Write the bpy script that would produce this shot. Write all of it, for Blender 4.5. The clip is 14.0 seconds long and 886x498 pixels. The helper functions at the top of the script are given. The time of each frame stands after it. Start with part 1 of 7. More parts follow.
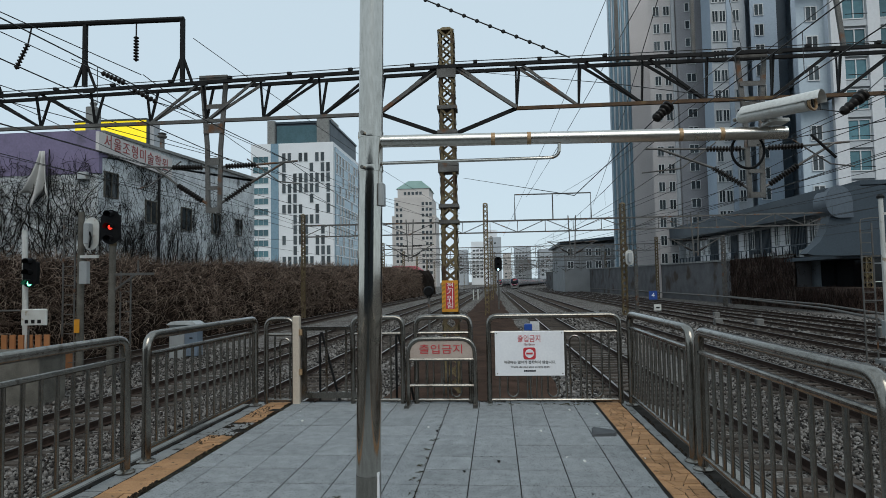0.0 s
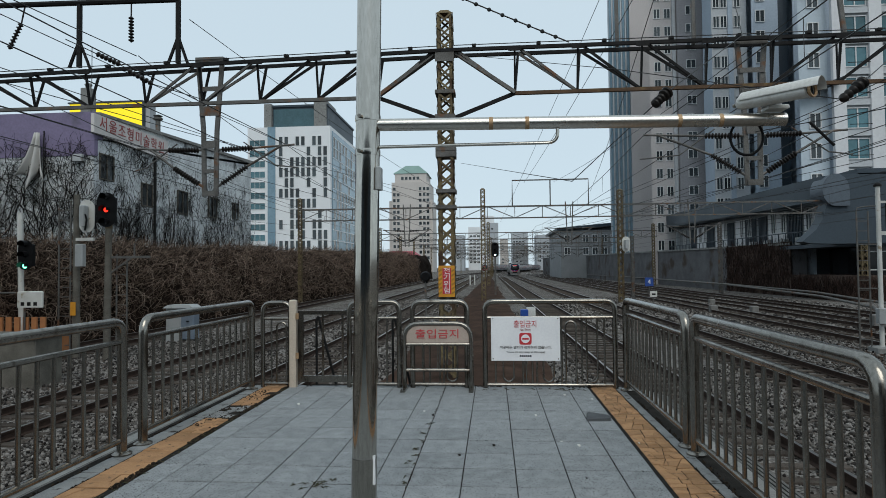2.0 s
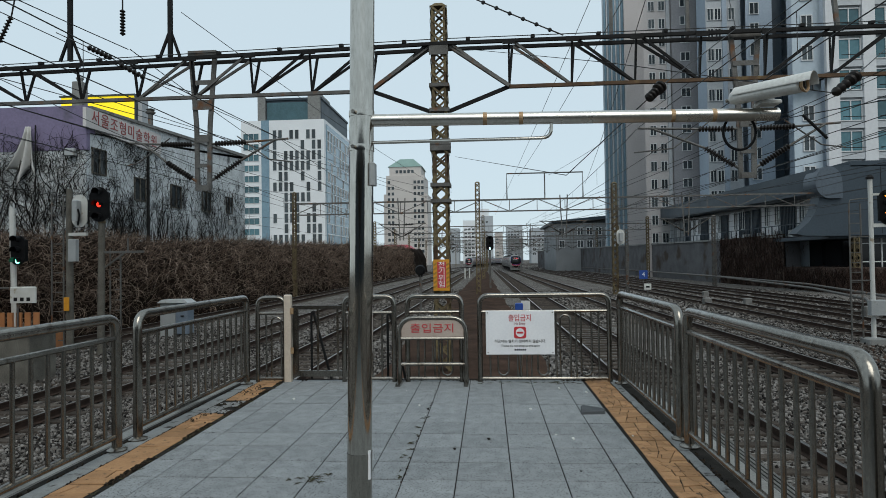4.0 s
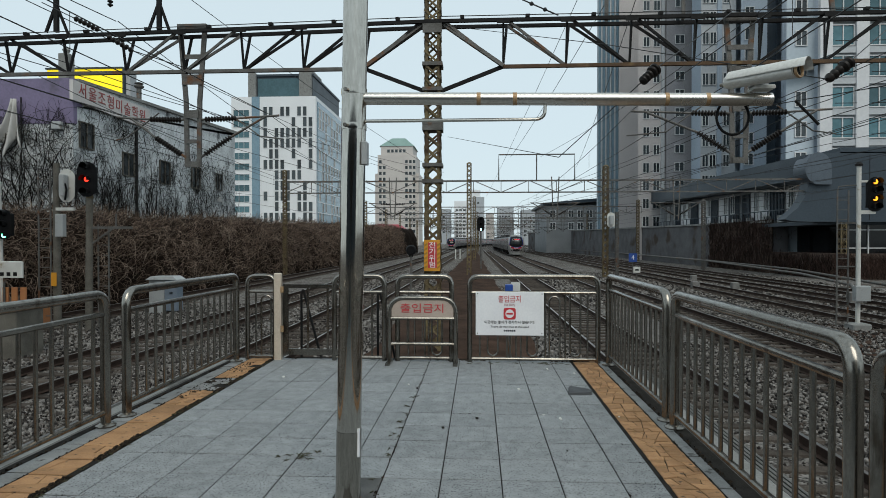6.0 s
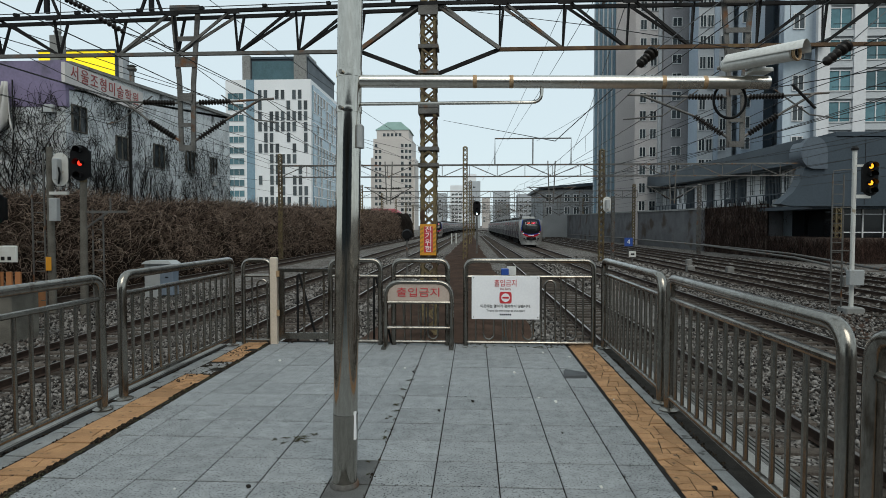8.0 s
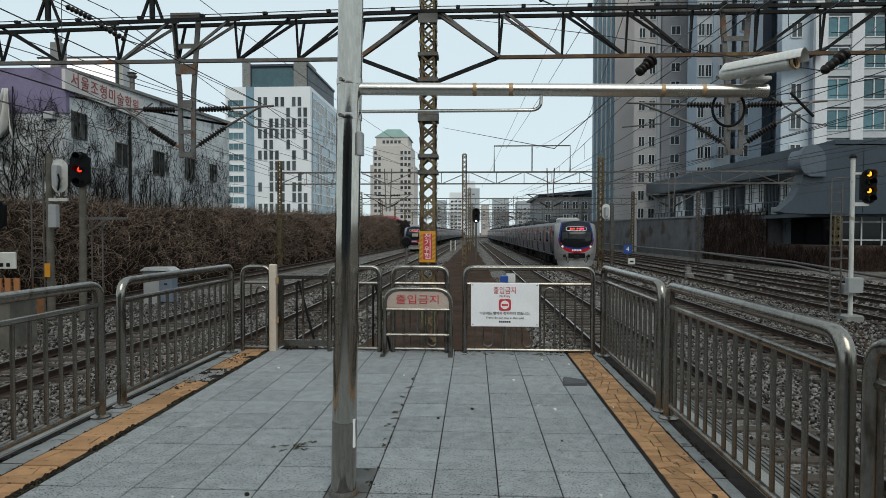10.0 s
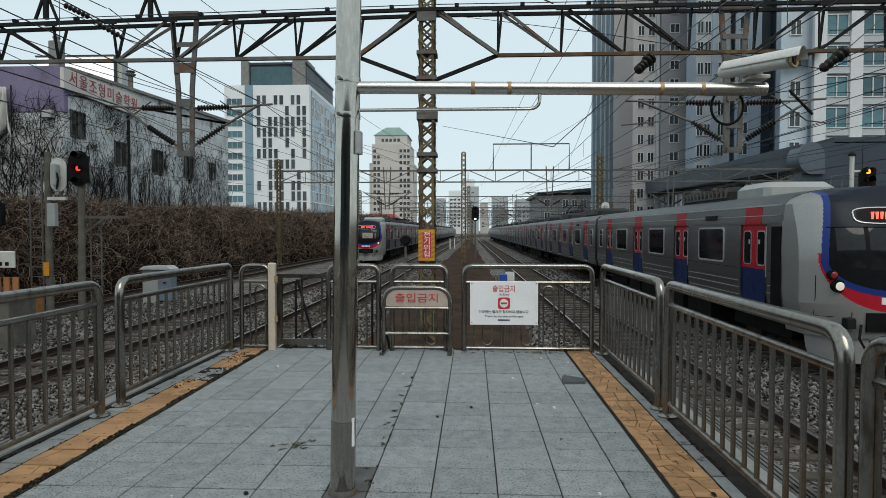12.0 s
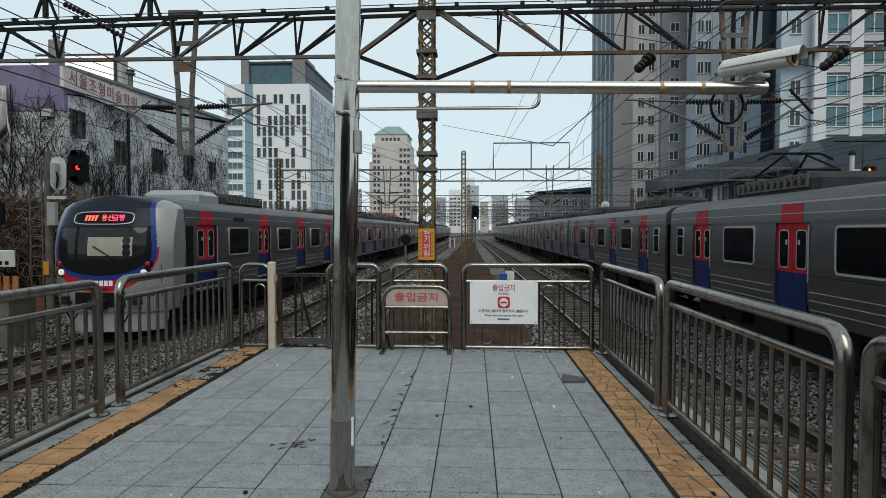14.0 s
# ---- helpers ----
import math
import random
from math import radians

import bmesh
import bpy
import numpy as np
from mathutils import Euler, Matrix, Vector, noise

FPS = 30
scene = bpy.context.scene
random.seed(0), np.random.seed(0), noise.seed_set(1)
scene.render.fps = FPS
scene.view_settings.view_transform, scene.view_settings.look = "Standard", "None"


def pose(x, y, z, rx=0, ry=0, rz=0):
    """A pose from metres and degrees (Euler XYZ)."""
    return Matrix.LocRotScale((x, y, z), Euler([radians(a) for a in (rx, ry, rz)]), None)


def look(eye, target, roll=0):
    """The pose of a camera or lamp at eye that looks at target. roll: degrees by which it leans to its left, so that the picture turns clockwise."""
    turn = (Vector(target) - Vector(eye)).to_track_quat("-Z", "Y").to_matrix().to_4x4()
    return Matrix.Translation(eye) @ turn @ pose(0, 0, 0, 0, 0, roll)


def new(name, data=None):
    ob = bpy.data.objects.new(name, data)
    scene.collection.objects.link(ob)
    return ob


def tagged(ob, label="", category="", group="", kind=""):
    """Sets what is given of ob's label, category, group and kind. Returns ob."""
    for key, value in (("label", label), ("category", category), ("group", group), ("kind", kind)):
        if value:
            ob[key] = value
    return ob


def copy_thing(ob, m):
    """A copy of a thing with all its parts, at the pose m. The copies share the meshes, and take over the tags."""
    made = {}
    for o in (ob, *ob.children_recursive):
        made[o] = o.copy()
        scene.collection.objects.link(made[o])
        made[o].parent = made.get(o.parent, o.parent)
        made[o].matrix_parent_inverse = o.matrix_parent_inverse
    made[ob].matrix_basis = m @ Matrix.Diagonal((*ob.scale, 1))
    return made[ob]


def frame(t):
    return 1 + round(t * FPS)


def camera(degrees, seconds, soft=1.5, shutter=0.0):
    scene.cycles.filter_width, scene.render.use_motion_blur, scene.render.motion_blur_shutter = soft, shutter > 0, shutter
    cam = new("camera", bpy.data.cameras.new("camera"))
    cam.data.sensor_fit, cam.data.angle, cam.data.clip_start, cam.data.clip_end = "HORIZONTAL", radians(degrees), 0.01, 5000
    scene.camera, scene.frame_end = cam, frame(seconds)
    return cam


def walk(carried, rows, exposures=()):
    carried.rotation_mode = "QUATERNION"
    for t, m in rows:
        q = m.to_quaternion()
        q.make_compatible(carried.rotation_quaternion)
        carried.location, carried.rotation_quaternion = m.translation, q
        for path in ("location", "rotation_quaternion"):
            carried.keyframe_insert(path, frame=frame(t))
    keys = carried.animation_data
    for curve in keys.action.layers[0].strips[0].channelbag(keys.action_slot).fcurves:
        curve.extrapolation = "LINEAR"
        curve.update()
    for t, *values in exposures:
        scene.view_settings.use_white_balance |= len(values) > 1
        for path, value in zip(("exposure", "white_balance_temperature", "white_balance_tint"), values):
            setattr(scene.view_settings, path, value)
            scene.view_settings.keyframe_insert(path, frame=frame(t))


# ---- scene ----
cam = camera(71.7, 14.0, soft=0.4)

PATH = [
    (0, (-0.001, -0.008, 1.59), (-0.171, 1.982, 1.698), -1.0),
    (0.5, (-0.004, -0.007, 1.589), (-0.165, 1.985, 1.669), -1.1),
    (1, (-0.002, -0.004, 1.588), (-0.164, 1.988, 1.666), -1.1),
    (1.5, (-0.004, -0.008, 1.592), (-0.175, 1.982, 1.684), -1.2),
    (2, (-0.001, -0.001, 1.587), (-0.162, 1.991, 1.647), -0.6),
    (2.2, (0.0, -0.01, 1.583), (-0.164, 1.982, 1.643), -0.6),
    (4.3, (0.003, -0.003, 1.601), (-0.135, 1.992, 1.626), -0.8),
    (4.5, (-0.001, 0.0, 1.6), (-0.125, 1.996, 1.61), -0.5),
    (5, (-0.002, -0.004, 1.598), (-0.124, 1.992, 1.61), -0.5),
    (5.5, (-0.001, -0.003, 1.6), (-0.121, 1.994, 1.599), -0.0),
    (6, (-0.001, -0.003, 1.601), (-0.116, 1.994, 1.575), -0.0),
    (6.5, (0.0, -0.004, 1.601), (-0.113, 1.992, 1.562), -0.0),
    (7, (0.0, -0.001, 1.598), (-0.108, 1.996, 1.544), 0.0),
    (7.5, (0.0, 0.0, 1.6), (-0.105, 1.996, 1.535), 0.0),
    (8, (-0.001, 0.001, 1.598), (-0.103, 1.997, 1.521), 0.0),
    (8.2, (0.0, 0.01, 1.601), (-0.102, 2.007, 1.532), 0.0),
    (10.5, (-0.004, -0.003, 1.599), (-0.103, 1.994, 1.545), 0.1),
    (11, (0.0, 0.003, 1.602), (-0.099, 1.999, 1.548), 0.0),
    (11.5, (-0.003, -0.002, 1.601), (-0.099, 1.995, 1.543), 0.1),
    (12, (0.0, 0.001, 1.603), (-0.097, 1.998, 1.543), -0.0),
    (12.5, (-0.003, -0.003, 1.6), (-0.099, 1.994, 1.54), 0.0),
    (13, (0.003, 0.001, 1.602), (-0.095, 1.998, 1.544), 0.0),
    (13.5, (0.001, 0.006, 1.602), (-0.097, 2.003, 1.545), 0.0),
    (14, (0.003, 0.004, 1.603), (-0.094, 2.0, 1.54), 0.0),
]
EXPOSURE = 0.78
walk(cam, [(t, look(eye, target, roll)) for t, eye, target, roll in PATH], [(0, EXPOSURE - 0.17, 6280, 7), (2.2, EXPOSURE - 0.16, 6320, 7), (5.0, EXPOSURE - 0.1, 6450, 6), (7.0, EXPOSURE, 6620, 6), (14, EXPOSURE, 6620, 6)])

# ---- world and sun ----
world = bpy.data.worlds.new("world")
scene.world = world
world.use_nodes = True
wn = world.node_tree.nodes
sky = wn.new("ShaderNodeTexSky")
sky.sky_type = "NISHITA"
sky.sun_disc = False
sky.sun_elevation = radians(48)
sky.sun_rotation = radians(165)
sky.altitude = 50
sky.air_density = 1.0
sky.dust_density = 1.2
sky.ozone_density = 1.5
wn["Background"].inputs["Strength"].default_value = 0.15
haze = wn.new("ShaderNodeMix")  # thin even overcast over the blue
haze.data_type = "RGBA"
haze.inputs[0].default_value = 0.95
haze.inputs[7].default_value = (2.66, 3.1, 3.4, 1)
world.node_tree.links.new(sky.outputs[0], haze.inputs[6])
world.node_tree.links.new(haze.outputs[2], wn["Background"].inputs["Color"])
sun_data = bpy.data.lights.new("sun", "SUN")
sun_data.energy = 0.85
sun_data.angle = radians(40)
sun_data.color = (1.0, 0.95, 0.88)
sun = new("sun", sun_data)
sun.matrix_world = look((11, -41, 47), (0, 0, 0))

# ---- materials ----


def material(name, c1, c2=None, rough=0.6, metal=0.0, scale=6.0, fine=60.0, bump=0.15, rvar=0.1, random_value=0.0, emit=None, strength=0.0, stains=None, stretch=(1, 1, 1), spec=0.5, cracks=0.0, unique=False, spread=0.3):
    """A surface with broad and fine variation between two colours."""
    m = bpy.data.materials.new(name)
    m.use_nodes = True
    t = m.node_tree
    n, link = t.nodes, t.links.new
    b = n["Principled BSDF"]
    c2 = c2 or tuple(v * 0.75 for v in c1)
    tc = n.new("ShaderNodeTexCoord")
    mp = n.new("ShaderNodeMapping")
    mp.inputs["Scale"].default_value = stretch
    source = tc.outputs["Object"]
    if unique:
        where, shift = n.new("ShaderNodeObjectInfo"), n.new("ShaderNodeVectorMath")
        link(source, shift.inputs[0])
        link(where.outputs["Location"], shift.inputs[1])
        source = shift.outputs[0]
    link(source, mp.inputs["Vector"])
    big, small = n.new("ShaderNodeTexNoise"), n.new("ShaderNodeTexNoise")
    big.inputs["Scale"].default_value, big.inputs["Detail"].default_value = scale, 5
    small.inputs["Scale"].default_value, small.inputs["Detail"].default_value = fine, 3
    link(mp.outputs[0], big.inputs["Vector"])
    link(mp.outputs[0], small.inputs["Vector"])
    add = n.new("ShaderNodeMath")
    add.operation = "ADD"
    link(big.outputs["Fac"], add.inputs[0])
    link(small.outputs["Fac"], add.inputs[1])
    ramp = n.new("ShaderNodeMapRange")
    ramp.inputs["From Min"].default_value, ramp.inputs["From Max"].default_value = 1 - spread, 1 + spread
    link(add.outputs[0], ramp.inputs["Value"])
    mix = n.new("ShaderNodeMix")
    mix.data_type = "RGBA"
    mix.inputs[6].default_value, mix.inputs[7].default_value = (*c1, 1), (*c2, 1)
    link(ramp.outputs[0], mix.inputs[0])
    colour = mix.outputs[2]
    if stains:
        st = n.new("ShaderNodeTexNoise")
        st.inputs["Scale"].default_value, st.inputs["Detail"].default_value = stains[1], 8
        link(mp.outputs[0], st.inputs["Vector"])
        sr = n.new("ShaderNodeMapRange")
        sr.inputs["From Min"].default_value, sr.inputs["From Max"].default_value = stains[2], stains[2] + 0.1
        link(st.outputs["Fac"], sr.inputs["Value"])
        sm = n.new("ShaderNodeMix")
        sm.data_type = "RGBA"
        sm.inputs[7].default_value = (*stains[0], 1)
        link(sr.outputs[0], sm.inputs[0])
        link(colour, sm.inputs[6])
        colour = sm.outputs[2]
    if cracks:
        warp = n.new("ShaderNodeMix")
        warp.data_type = "VECTOR"
        warp.inputs[0].default_value = 0.16
        link(mp.outputs[0], warp.inputs[4])
        link(big.outputs["Color"], warp.inputs[5])
        vo = n.new("ShaderNodeTexVoronoi")
        vo.feature = "DISTANCE_TO_EDGE"
        vo.inputs["Scale"].default_value = cracks
        link(warp.outputs[1], vo.inputs["Vector"])
        cr = n.new("ShaderNodeMapRange")
        cr.inputs["From Min"].default_value, cr.inputs["From Max"].default_value = 0.012, 0.03
        cr.inputs["To Min"].default_value, cr.inputs["To Max"].default_value = 0.9, 0.0
        link(vo.outputs["Distance"], cr.inputs["Value"])
        gate = n.new("ShaderNodeTexNoise")
        gate.inputs["Scale"].default_value = 1.4
        link(source, gate.inputs["Vector"])
        gr = n.new("ShaderNodeMapRange")
        gr.inputs["From Min"].default_value, gr.inputs["From Max"].default_value = 0.36, 0.46
        link(gate.outputs["Fac"], gr.inputs["Value"])
        mu = n.new("ShaderNodeMath")
        mu.operation = "MULTIPLY"
        link(cr.outputs[0], mu.inputs[0])
        link(gr.outputs[0], mu.inputs[1])
        cm = n.new("ShaderNodeMix")
        cm.data_type = "RGBA"
        cm.inputs[7].default_value = (0.02, 0.016, 0.012, 1)
        link(mu.outputs[0], cm.inputs[0])
        link(colour, cm.inputs[6])
        colour = cm.outputs[2]
    if random_value:
        oi = n.new("ShaderNodeObjectInfo")
        hsv = n.new("ShaderNodeHueSaturation")
        rr = n.new("ShaderNodeMapRange")
        rr.inputs["To Min"].default_value, rr.inputs["To Max"].default_value = 1 - random_value, 1 + random_value
        link(oi.outputs["Random"], rr.inputs["Value"])
        link(rr.outputs[0], hsv.inputs["Value"])
        link(colour, hsv.inputs["Color"])
        colour = hsv.outputs[0]
    link(colour, b.inputs["Base Color"])
    b.inputs["Metallic"].default_value = metal
    b.inputs["Specular IOR Level"].default_value = spec
    rg = n.new("ShaderNodeMapRange")
    rg.inputs["To Min"].default_value, rg.inputs["To Max"].default_value = max(0.02, rough - rvar), min(1, rough + rvar)
    link(big.outputs["Fac"], rg.inputs["Value"])
    link(rg.outputs[0], b.inputs["Roughness"])
    if bump:
        bp = n.new("ShaderNodeBump")
        bp.inputs["Strength"].default_value = bump
        bp.inputs["Distance"].default_value = 0.01
        link(small.outputs["Fac"], bp.inputs["Height"])
        link(bp.outputs[0], b.inputs["Normal"])
    if emit:
        b.inputs["Emission Color"].default_value = (*emit, 1)
        b.inputs["Emission Strength"].default_value = strength
    return m


def island_material(name, colours, rough=0.9, bump=0.5, fine=80):
    """Loose pieces, each with its own tone."""
    m = bpy.data.materials.new(name)
    m.use_nodes = True
    t = m.node_tree
    n, link = t.nodes, t.links.new
    b = n["Principled BSDF"]
    g = n.new("ShaderNodeNewGeometry")
    r = n.new("ShaderNodeValToRGB")
    el = r.color_ramp.elements
    while len(el) < len(colours):
        el.new(0.5)
    for i, c in enumerate(colours):
        el[i].position = i / (len(colours) - 1)
        el[i].color = (*c, 1)
    link(g.outputs["Random Per Island"], r.inputs[0])
    link(r.outputs[0], b.inputs["Base Color"])
    b.inputs["Roughness"].default_value = rough
    b.inputs["Specular IOR Level"].default_value = 0.12
    tc, ns, bp = n.new("ShaderNodeTexCoord"), n.new("ShaderNodeTexNoise"), n.new("ShaderNodeBump")
    ns.inputs["Scale"].default_value = fine
    link(tc.outputs["Object"], ns.inputs["Vector"])
    link(ns.outputs["Fac"], bp.inputs["Height"])
    bp.inputs["Strength"].default_value, bp.inputs["Distance"].default_value = bump, 0.01
    link(bp.outputs[0], b.inputs["Normal"])
    return m


STEEL = material("stainless_steel", (0.30, 0.28, 0.25), (0.17, 0.157, 0.137), 0.24, 1.0, 5, 90, 0.03, 0.1, stains=((0.10, 0.083, 0.066), 9, 0.57), stretch=(1, 1, 0.3))
POLISHED = material("polished_steel", (0.56, 0.53, 0.48), (0.42, 0.395, 0.35), 0.09, 1.0, 3, 70, 0.02, 0.05, stretch=(1, 1, 0.2))
# darker copy of the polished steel, for the dim reflections low on the pole
DIMSTEEL = material("dim_polished_steel", (0.42, 0.395, 0.35), (0.30, 0.28, 0.245), 0.14, 1.0, 6, 60, 0.04, 0.07, stretch=(1, 1, 0.2))
PIPE = material("pipe_steel", (0.66, 0.63, 0.58), (0.50, 0.47, 0.42), 0.28, 1.0, 3, 70, 0.03, 0.1)
RUSTBAND = material("rust_band", (0.30, 0.17, 0.08), (0.45, 0.33, 0.2), 0.6, 0.5, 20, 90, 0.1)
GRANITE = material("granite_tile", (0.325, 0.34, 0.347), (0.205, 0.215, 0.22), 0.85, 0, 9, 190, 0.7, 0.08, 0.08, stains=((0.035, 0.036, 0.037), 80, 0.55), unique=True, spread=0.3, spec=0.12)
GRANITE_DARK = material("old_granite", (0.11, 0.11, 0.107), (0.045, 0.045, 0.043), 0.85, 0, 6, 120, 0.35, 0.08, 0.05, unique=True)
KERB = material("kerb_stone", (0.27, 0.275, 0.272), (0.15, 0.153, 0.15), 0.85, 0, 5, 120, 0.4, 0.1, 0.1, stains=((0.045, 0.042, 0.038), 9, 0.59), unique=True, spread=0.36, spec=0.15)
RIBBED = material("ribbed_rubber", (0.15, 0.147, 0.14), (0.06, 0.058, 0.055), 0.8, 0, 3, 60, 0.3, 0.1, stains=((0.04, 0.037, 0.033), 3, 0.58), spec=0.15)
SOIL = island_material("dark_soil", ((0.006, 0.005, 0.004), (0.018, 0.014, 0.01), (0.05, 0.036, 0.025), (0.012, 0.012, 0.008)))
TACTILE = material("ochre_tile", (0.42, 0.24, 0.12), (0.25, 0.14, 0.072), 0.8, 0, 7, 120, 0.4, 0.08, 0.2, stains=((0.08, 0.054, 0.038), 16, 0.61), unique=True, spread=0.35, spec=0.15)
GROUT = material("grout", (0.032, 0.03, 0.027), (0.012, 0.011, 0.01), 0.95, 0, 8, 120, 0.3, spec=0.05)
CONCRETE = material("concrete", (0.25, 0.25, 0.24), (0.145, 0.145, 0.137), 0.85, 0, 2, 50, 0.3, 0.08, stains=((0.08, 0.077, 0.072), 1.5, 0.58))
BALLAST = material("ballast", (0.24, 0.225, 0.21), (0.016, 0.015, 0.014), 0.95, 0, 9, 22, 1.0, 0.05, stains=((0.07, 0.058, 0.05), 1.1, 0.53), spec=0.03, spread=0.18)
EARTH = material("brown_earth", (0.075, 0.045, 0.032), (0.018, 0.012, 0.009), 0.95, 0, 1.3, 30, 1.0, 0.05, spec=0.05)
STONES = island_material("ballast_stones", ((0.008, 0.007, 0.007), (0.035, 0.031, 0.028), (0.10, 0.092, 0.084), (0.25, 0.235, 0.22), (0.055, 0.042, 0.034)))
OILYSTONES = island_material("oily_stones", ((0.006, 0.005, 0.005), (0.028, 0.023, 0.02), (0.075, 0.065, 0.057), (0.17, 0.155, 0.14)))
SLEEPER = material("concrete_sleeper", (0.10, 0.085, 0.073), (0.034, 0.028, 0.024), 0.9, 0, 3, 50, 0.4, 0.05, 0.25, unique=True, spec=0.05)
RAIL = material("rail_side", (0.06, 0.038, 0.029), (0.025, 0.018, 0.015), 0.8, 0.2, 6, 60, 0.2, spec=0.15)
RAILTOP = material("rail_top", (0.34, 0.32, 0.30), (0.24, 0.22, 0.21), 0.32, 1.0, 3, 40, 0.02, 0.08, stretch=(1, 0.1, 1))
GALV = material("galvanised_steel", (0.155, 0.15, 0.142), (0.08, 0.076, 0.07), 0.6, 0.4, 3, 40, 0.1, 0.1, stains=((0.15, 0.075, 0.04), 2.2, 0.58), spec=0.2)
DARKSTEEL = material("dark_steel", (0.02, 0.02, 0.02), (0.011, 0.01, 0.01), 0.6, 0.2, 4, 40, 0.1, spec=0.12)
RUSTY = material("rusty_steel", (0.15, 0.09, 0.052), (0.07, 0.05, 0.037), 0.8, 0.3, 3, 40, 0.2, 0.1, stains=((0.20, 0.14, 0.07), 2.5, 0.58), spec=0.2)
OLDPOST = material("old_concrete_post", (0.15, 0.14, 0.12), (0.07, 0.064, 0.055), 0.9, 0, 3, 40, 0.3, spec=0.15)
MASTPAINT = material("mast_paint", (0.21, 0.165, 0.085), (0.09, 0.068, 0.045), 0.75, 0.2, 2.5, 40, 0.2, 0.1, stains=((0.075, 0.047, 0.03), 1.8, 0.54), spec=0.2)
WIRE = material("wire", (0.035, 0.035, 0.035), (0.02, 0.02, 0.02), 0.6, 0.4, bump=0)
PORCELAIN = material("insulator_brown", (0.02, 0.016, 0.014), (0.012, 0.01, 0.009), 0.35, 0, bump=0, spec=0.2)
WHITEPAINT = material("white_paint", (0.60, 0.60, 0.57), (0.47, 0.46, 0.43), 0.45, 0, 3, 60, 0.05, stains=((0.30, 0.25, 0.18), 5, 0.62))
SIGNWHITE = material("sign_white", (0.78, 0.78, 0.79), (0.70, 0.70, 0.72), 0.4, 0, 3, 40, 0.02)
RED = material("sign_red", (0.50, 0.035, 0.045), (0.42, 0.03, 0.04), 0.45, 0, bump=0)
BLACK = material("black_plastic", (0.006, 0.006, 0.007), (0.01, 0.01, 0.01), 0.5, 0, bump=0.02, spec=0.08)
BLUE = material("sign_blue", (0.015, 0.06, 0.28), (0.012, 0.05, 0.22), 0.45, 0, bump=0)
YELLOW = material("hazard_orange", (0.62, 0.29, 0.02), (0.5, 0.21, 0.015), 0.5, 0, 4, 40, 0.05)
BRONZE = material("bronze_plate", (0.46, 0.375, 0.32), (0.35, 0.28, 0.235), 0.5, 0.1, 3, 70, 0.03)
GREYBOX = material("grey_cabinet", (0.36, 0.37, 0.37), (0.28, 0.29, 0.29), 0.5, 0.1, 2, 40, 0.05, stains=((0.2, 0.19, 0.17), 3, 0.64))
BLUEBOX = material("slate_cabinet_door", (0.17, 0.21, 0.26), (0.13, 0.16, 0.20), 0.5, 0.1, 2, 40, 0.05)
GLASS = material("window_glass", (0.03, 0.04, 0.045), (0.05, 0.06, 0.065), 0.08, 0, 1.5, 4, 0.0, 0.04, 0.5)
TEALGLASS = material("teal_glass", (0.05, 0.12, 0.14), (0.08, 0.17, 0.20), 0.1, 0, 0.4, 2, 0.0, 0.04, 0.4)
LAMPRED = material("lamp_red", (0.5, 0.02, 0.01), None, 0.3, emit=(1.0, 0.03, 0.015), strength=1.6, bump=0)
LAMPGREEN = material("lamp_green", (0.02, 0.5, 0.2), None, 0.3, emit=(0.15, 1.0, 0.55), strength=5, bump=0)
LAMPCYAN = material("lamp_white", (0.5, 0.8, 0.8), None, 0.3, emit=(0.55, 1.0, 1.0), strength=5, bump=0)
LAMPAMBER = material("lamp_amber", (0.6, 0.3, 0.02), None, 0.3, emit=(1.0, 0.33, 0.02), strength=1.4, bump=0)
LED = material("led_red", (0.5, 0.03, 0.02), None, 0.4, emit=(1.0, 0.10, 0.07), strength=1.3, bump=0)
LEDPINK = material("led_pink", (0.5, 0.03, 0.1), None, 0.4, emit=(1.0, 0.05, 0.2), strength=1.4, bump=0)
SCREENWHITE = material("screen_white", (0.75, 0.72, 0.72), None, 0.4, emit=(1.0, 0.93, 0.93), strength=0.42, bump=0)
HEADLAMP = material("headlamp", (0.4, 0.39, 0.36), None, 0.15, emit=(1.0, 0.93, 0.8), strength=0.25, bump=0)
SCREEN = material("screen_yellow", (0.75, 0.60, 0.02), None, 0.4, emit=(1.0, 0.74, 0.0), strength=0.45, bump=0)
CARBODY = material("train_steel", (0.185, 0.185, 0.19), (0.105, 0.105, 0.11), 0.32, 0.8, 0.7, 30, 0.02, 0.08, stretch=(1, 0.2, 3))
CARLINE = material("train_trim", (0.62, 0.62, 0.62), None, 0.35, 0.6, bump=0)
CARNOSE = material("train_nose_silver", (0.33, 0.325, 0.315), (0.26, 0.255, 0.245), 0.38, 0.55, 1, 40, 0.01)
CARROOF = material("train_roof", (0.10, 0.108, 0.114), (0.06, 0.065, 0.07), 0.5, 0.3, 2, 30, 0.1, spec=0.25, stretch=(1, 0.2, 1))
ROOFUNIT = material("roof_unit_grey", (0.045, 0.046, 0.047), (0.025, 0.025, 0.025), 0.7, 0.1, 2, 30, 0.1, spec=0.15)
CARBLUE = material("train_blue", (0.008, 0.03, 0.19), (0.007, 0.025, 0.15), 0.4, 0, bump=0, spec=0.3)
CARDEEP = material("train_deep_blue", (0.006, 0.017, 0.08), (0.005, 0.014, 0.064), 0.45, 0, bump=0, spec=0.15)
CARNAVY = material("train_navy", (0.010, 0.014, 0.024), (0.008, 0.011, 0.018), 0.35, 0, bump=0, spec=0.15)
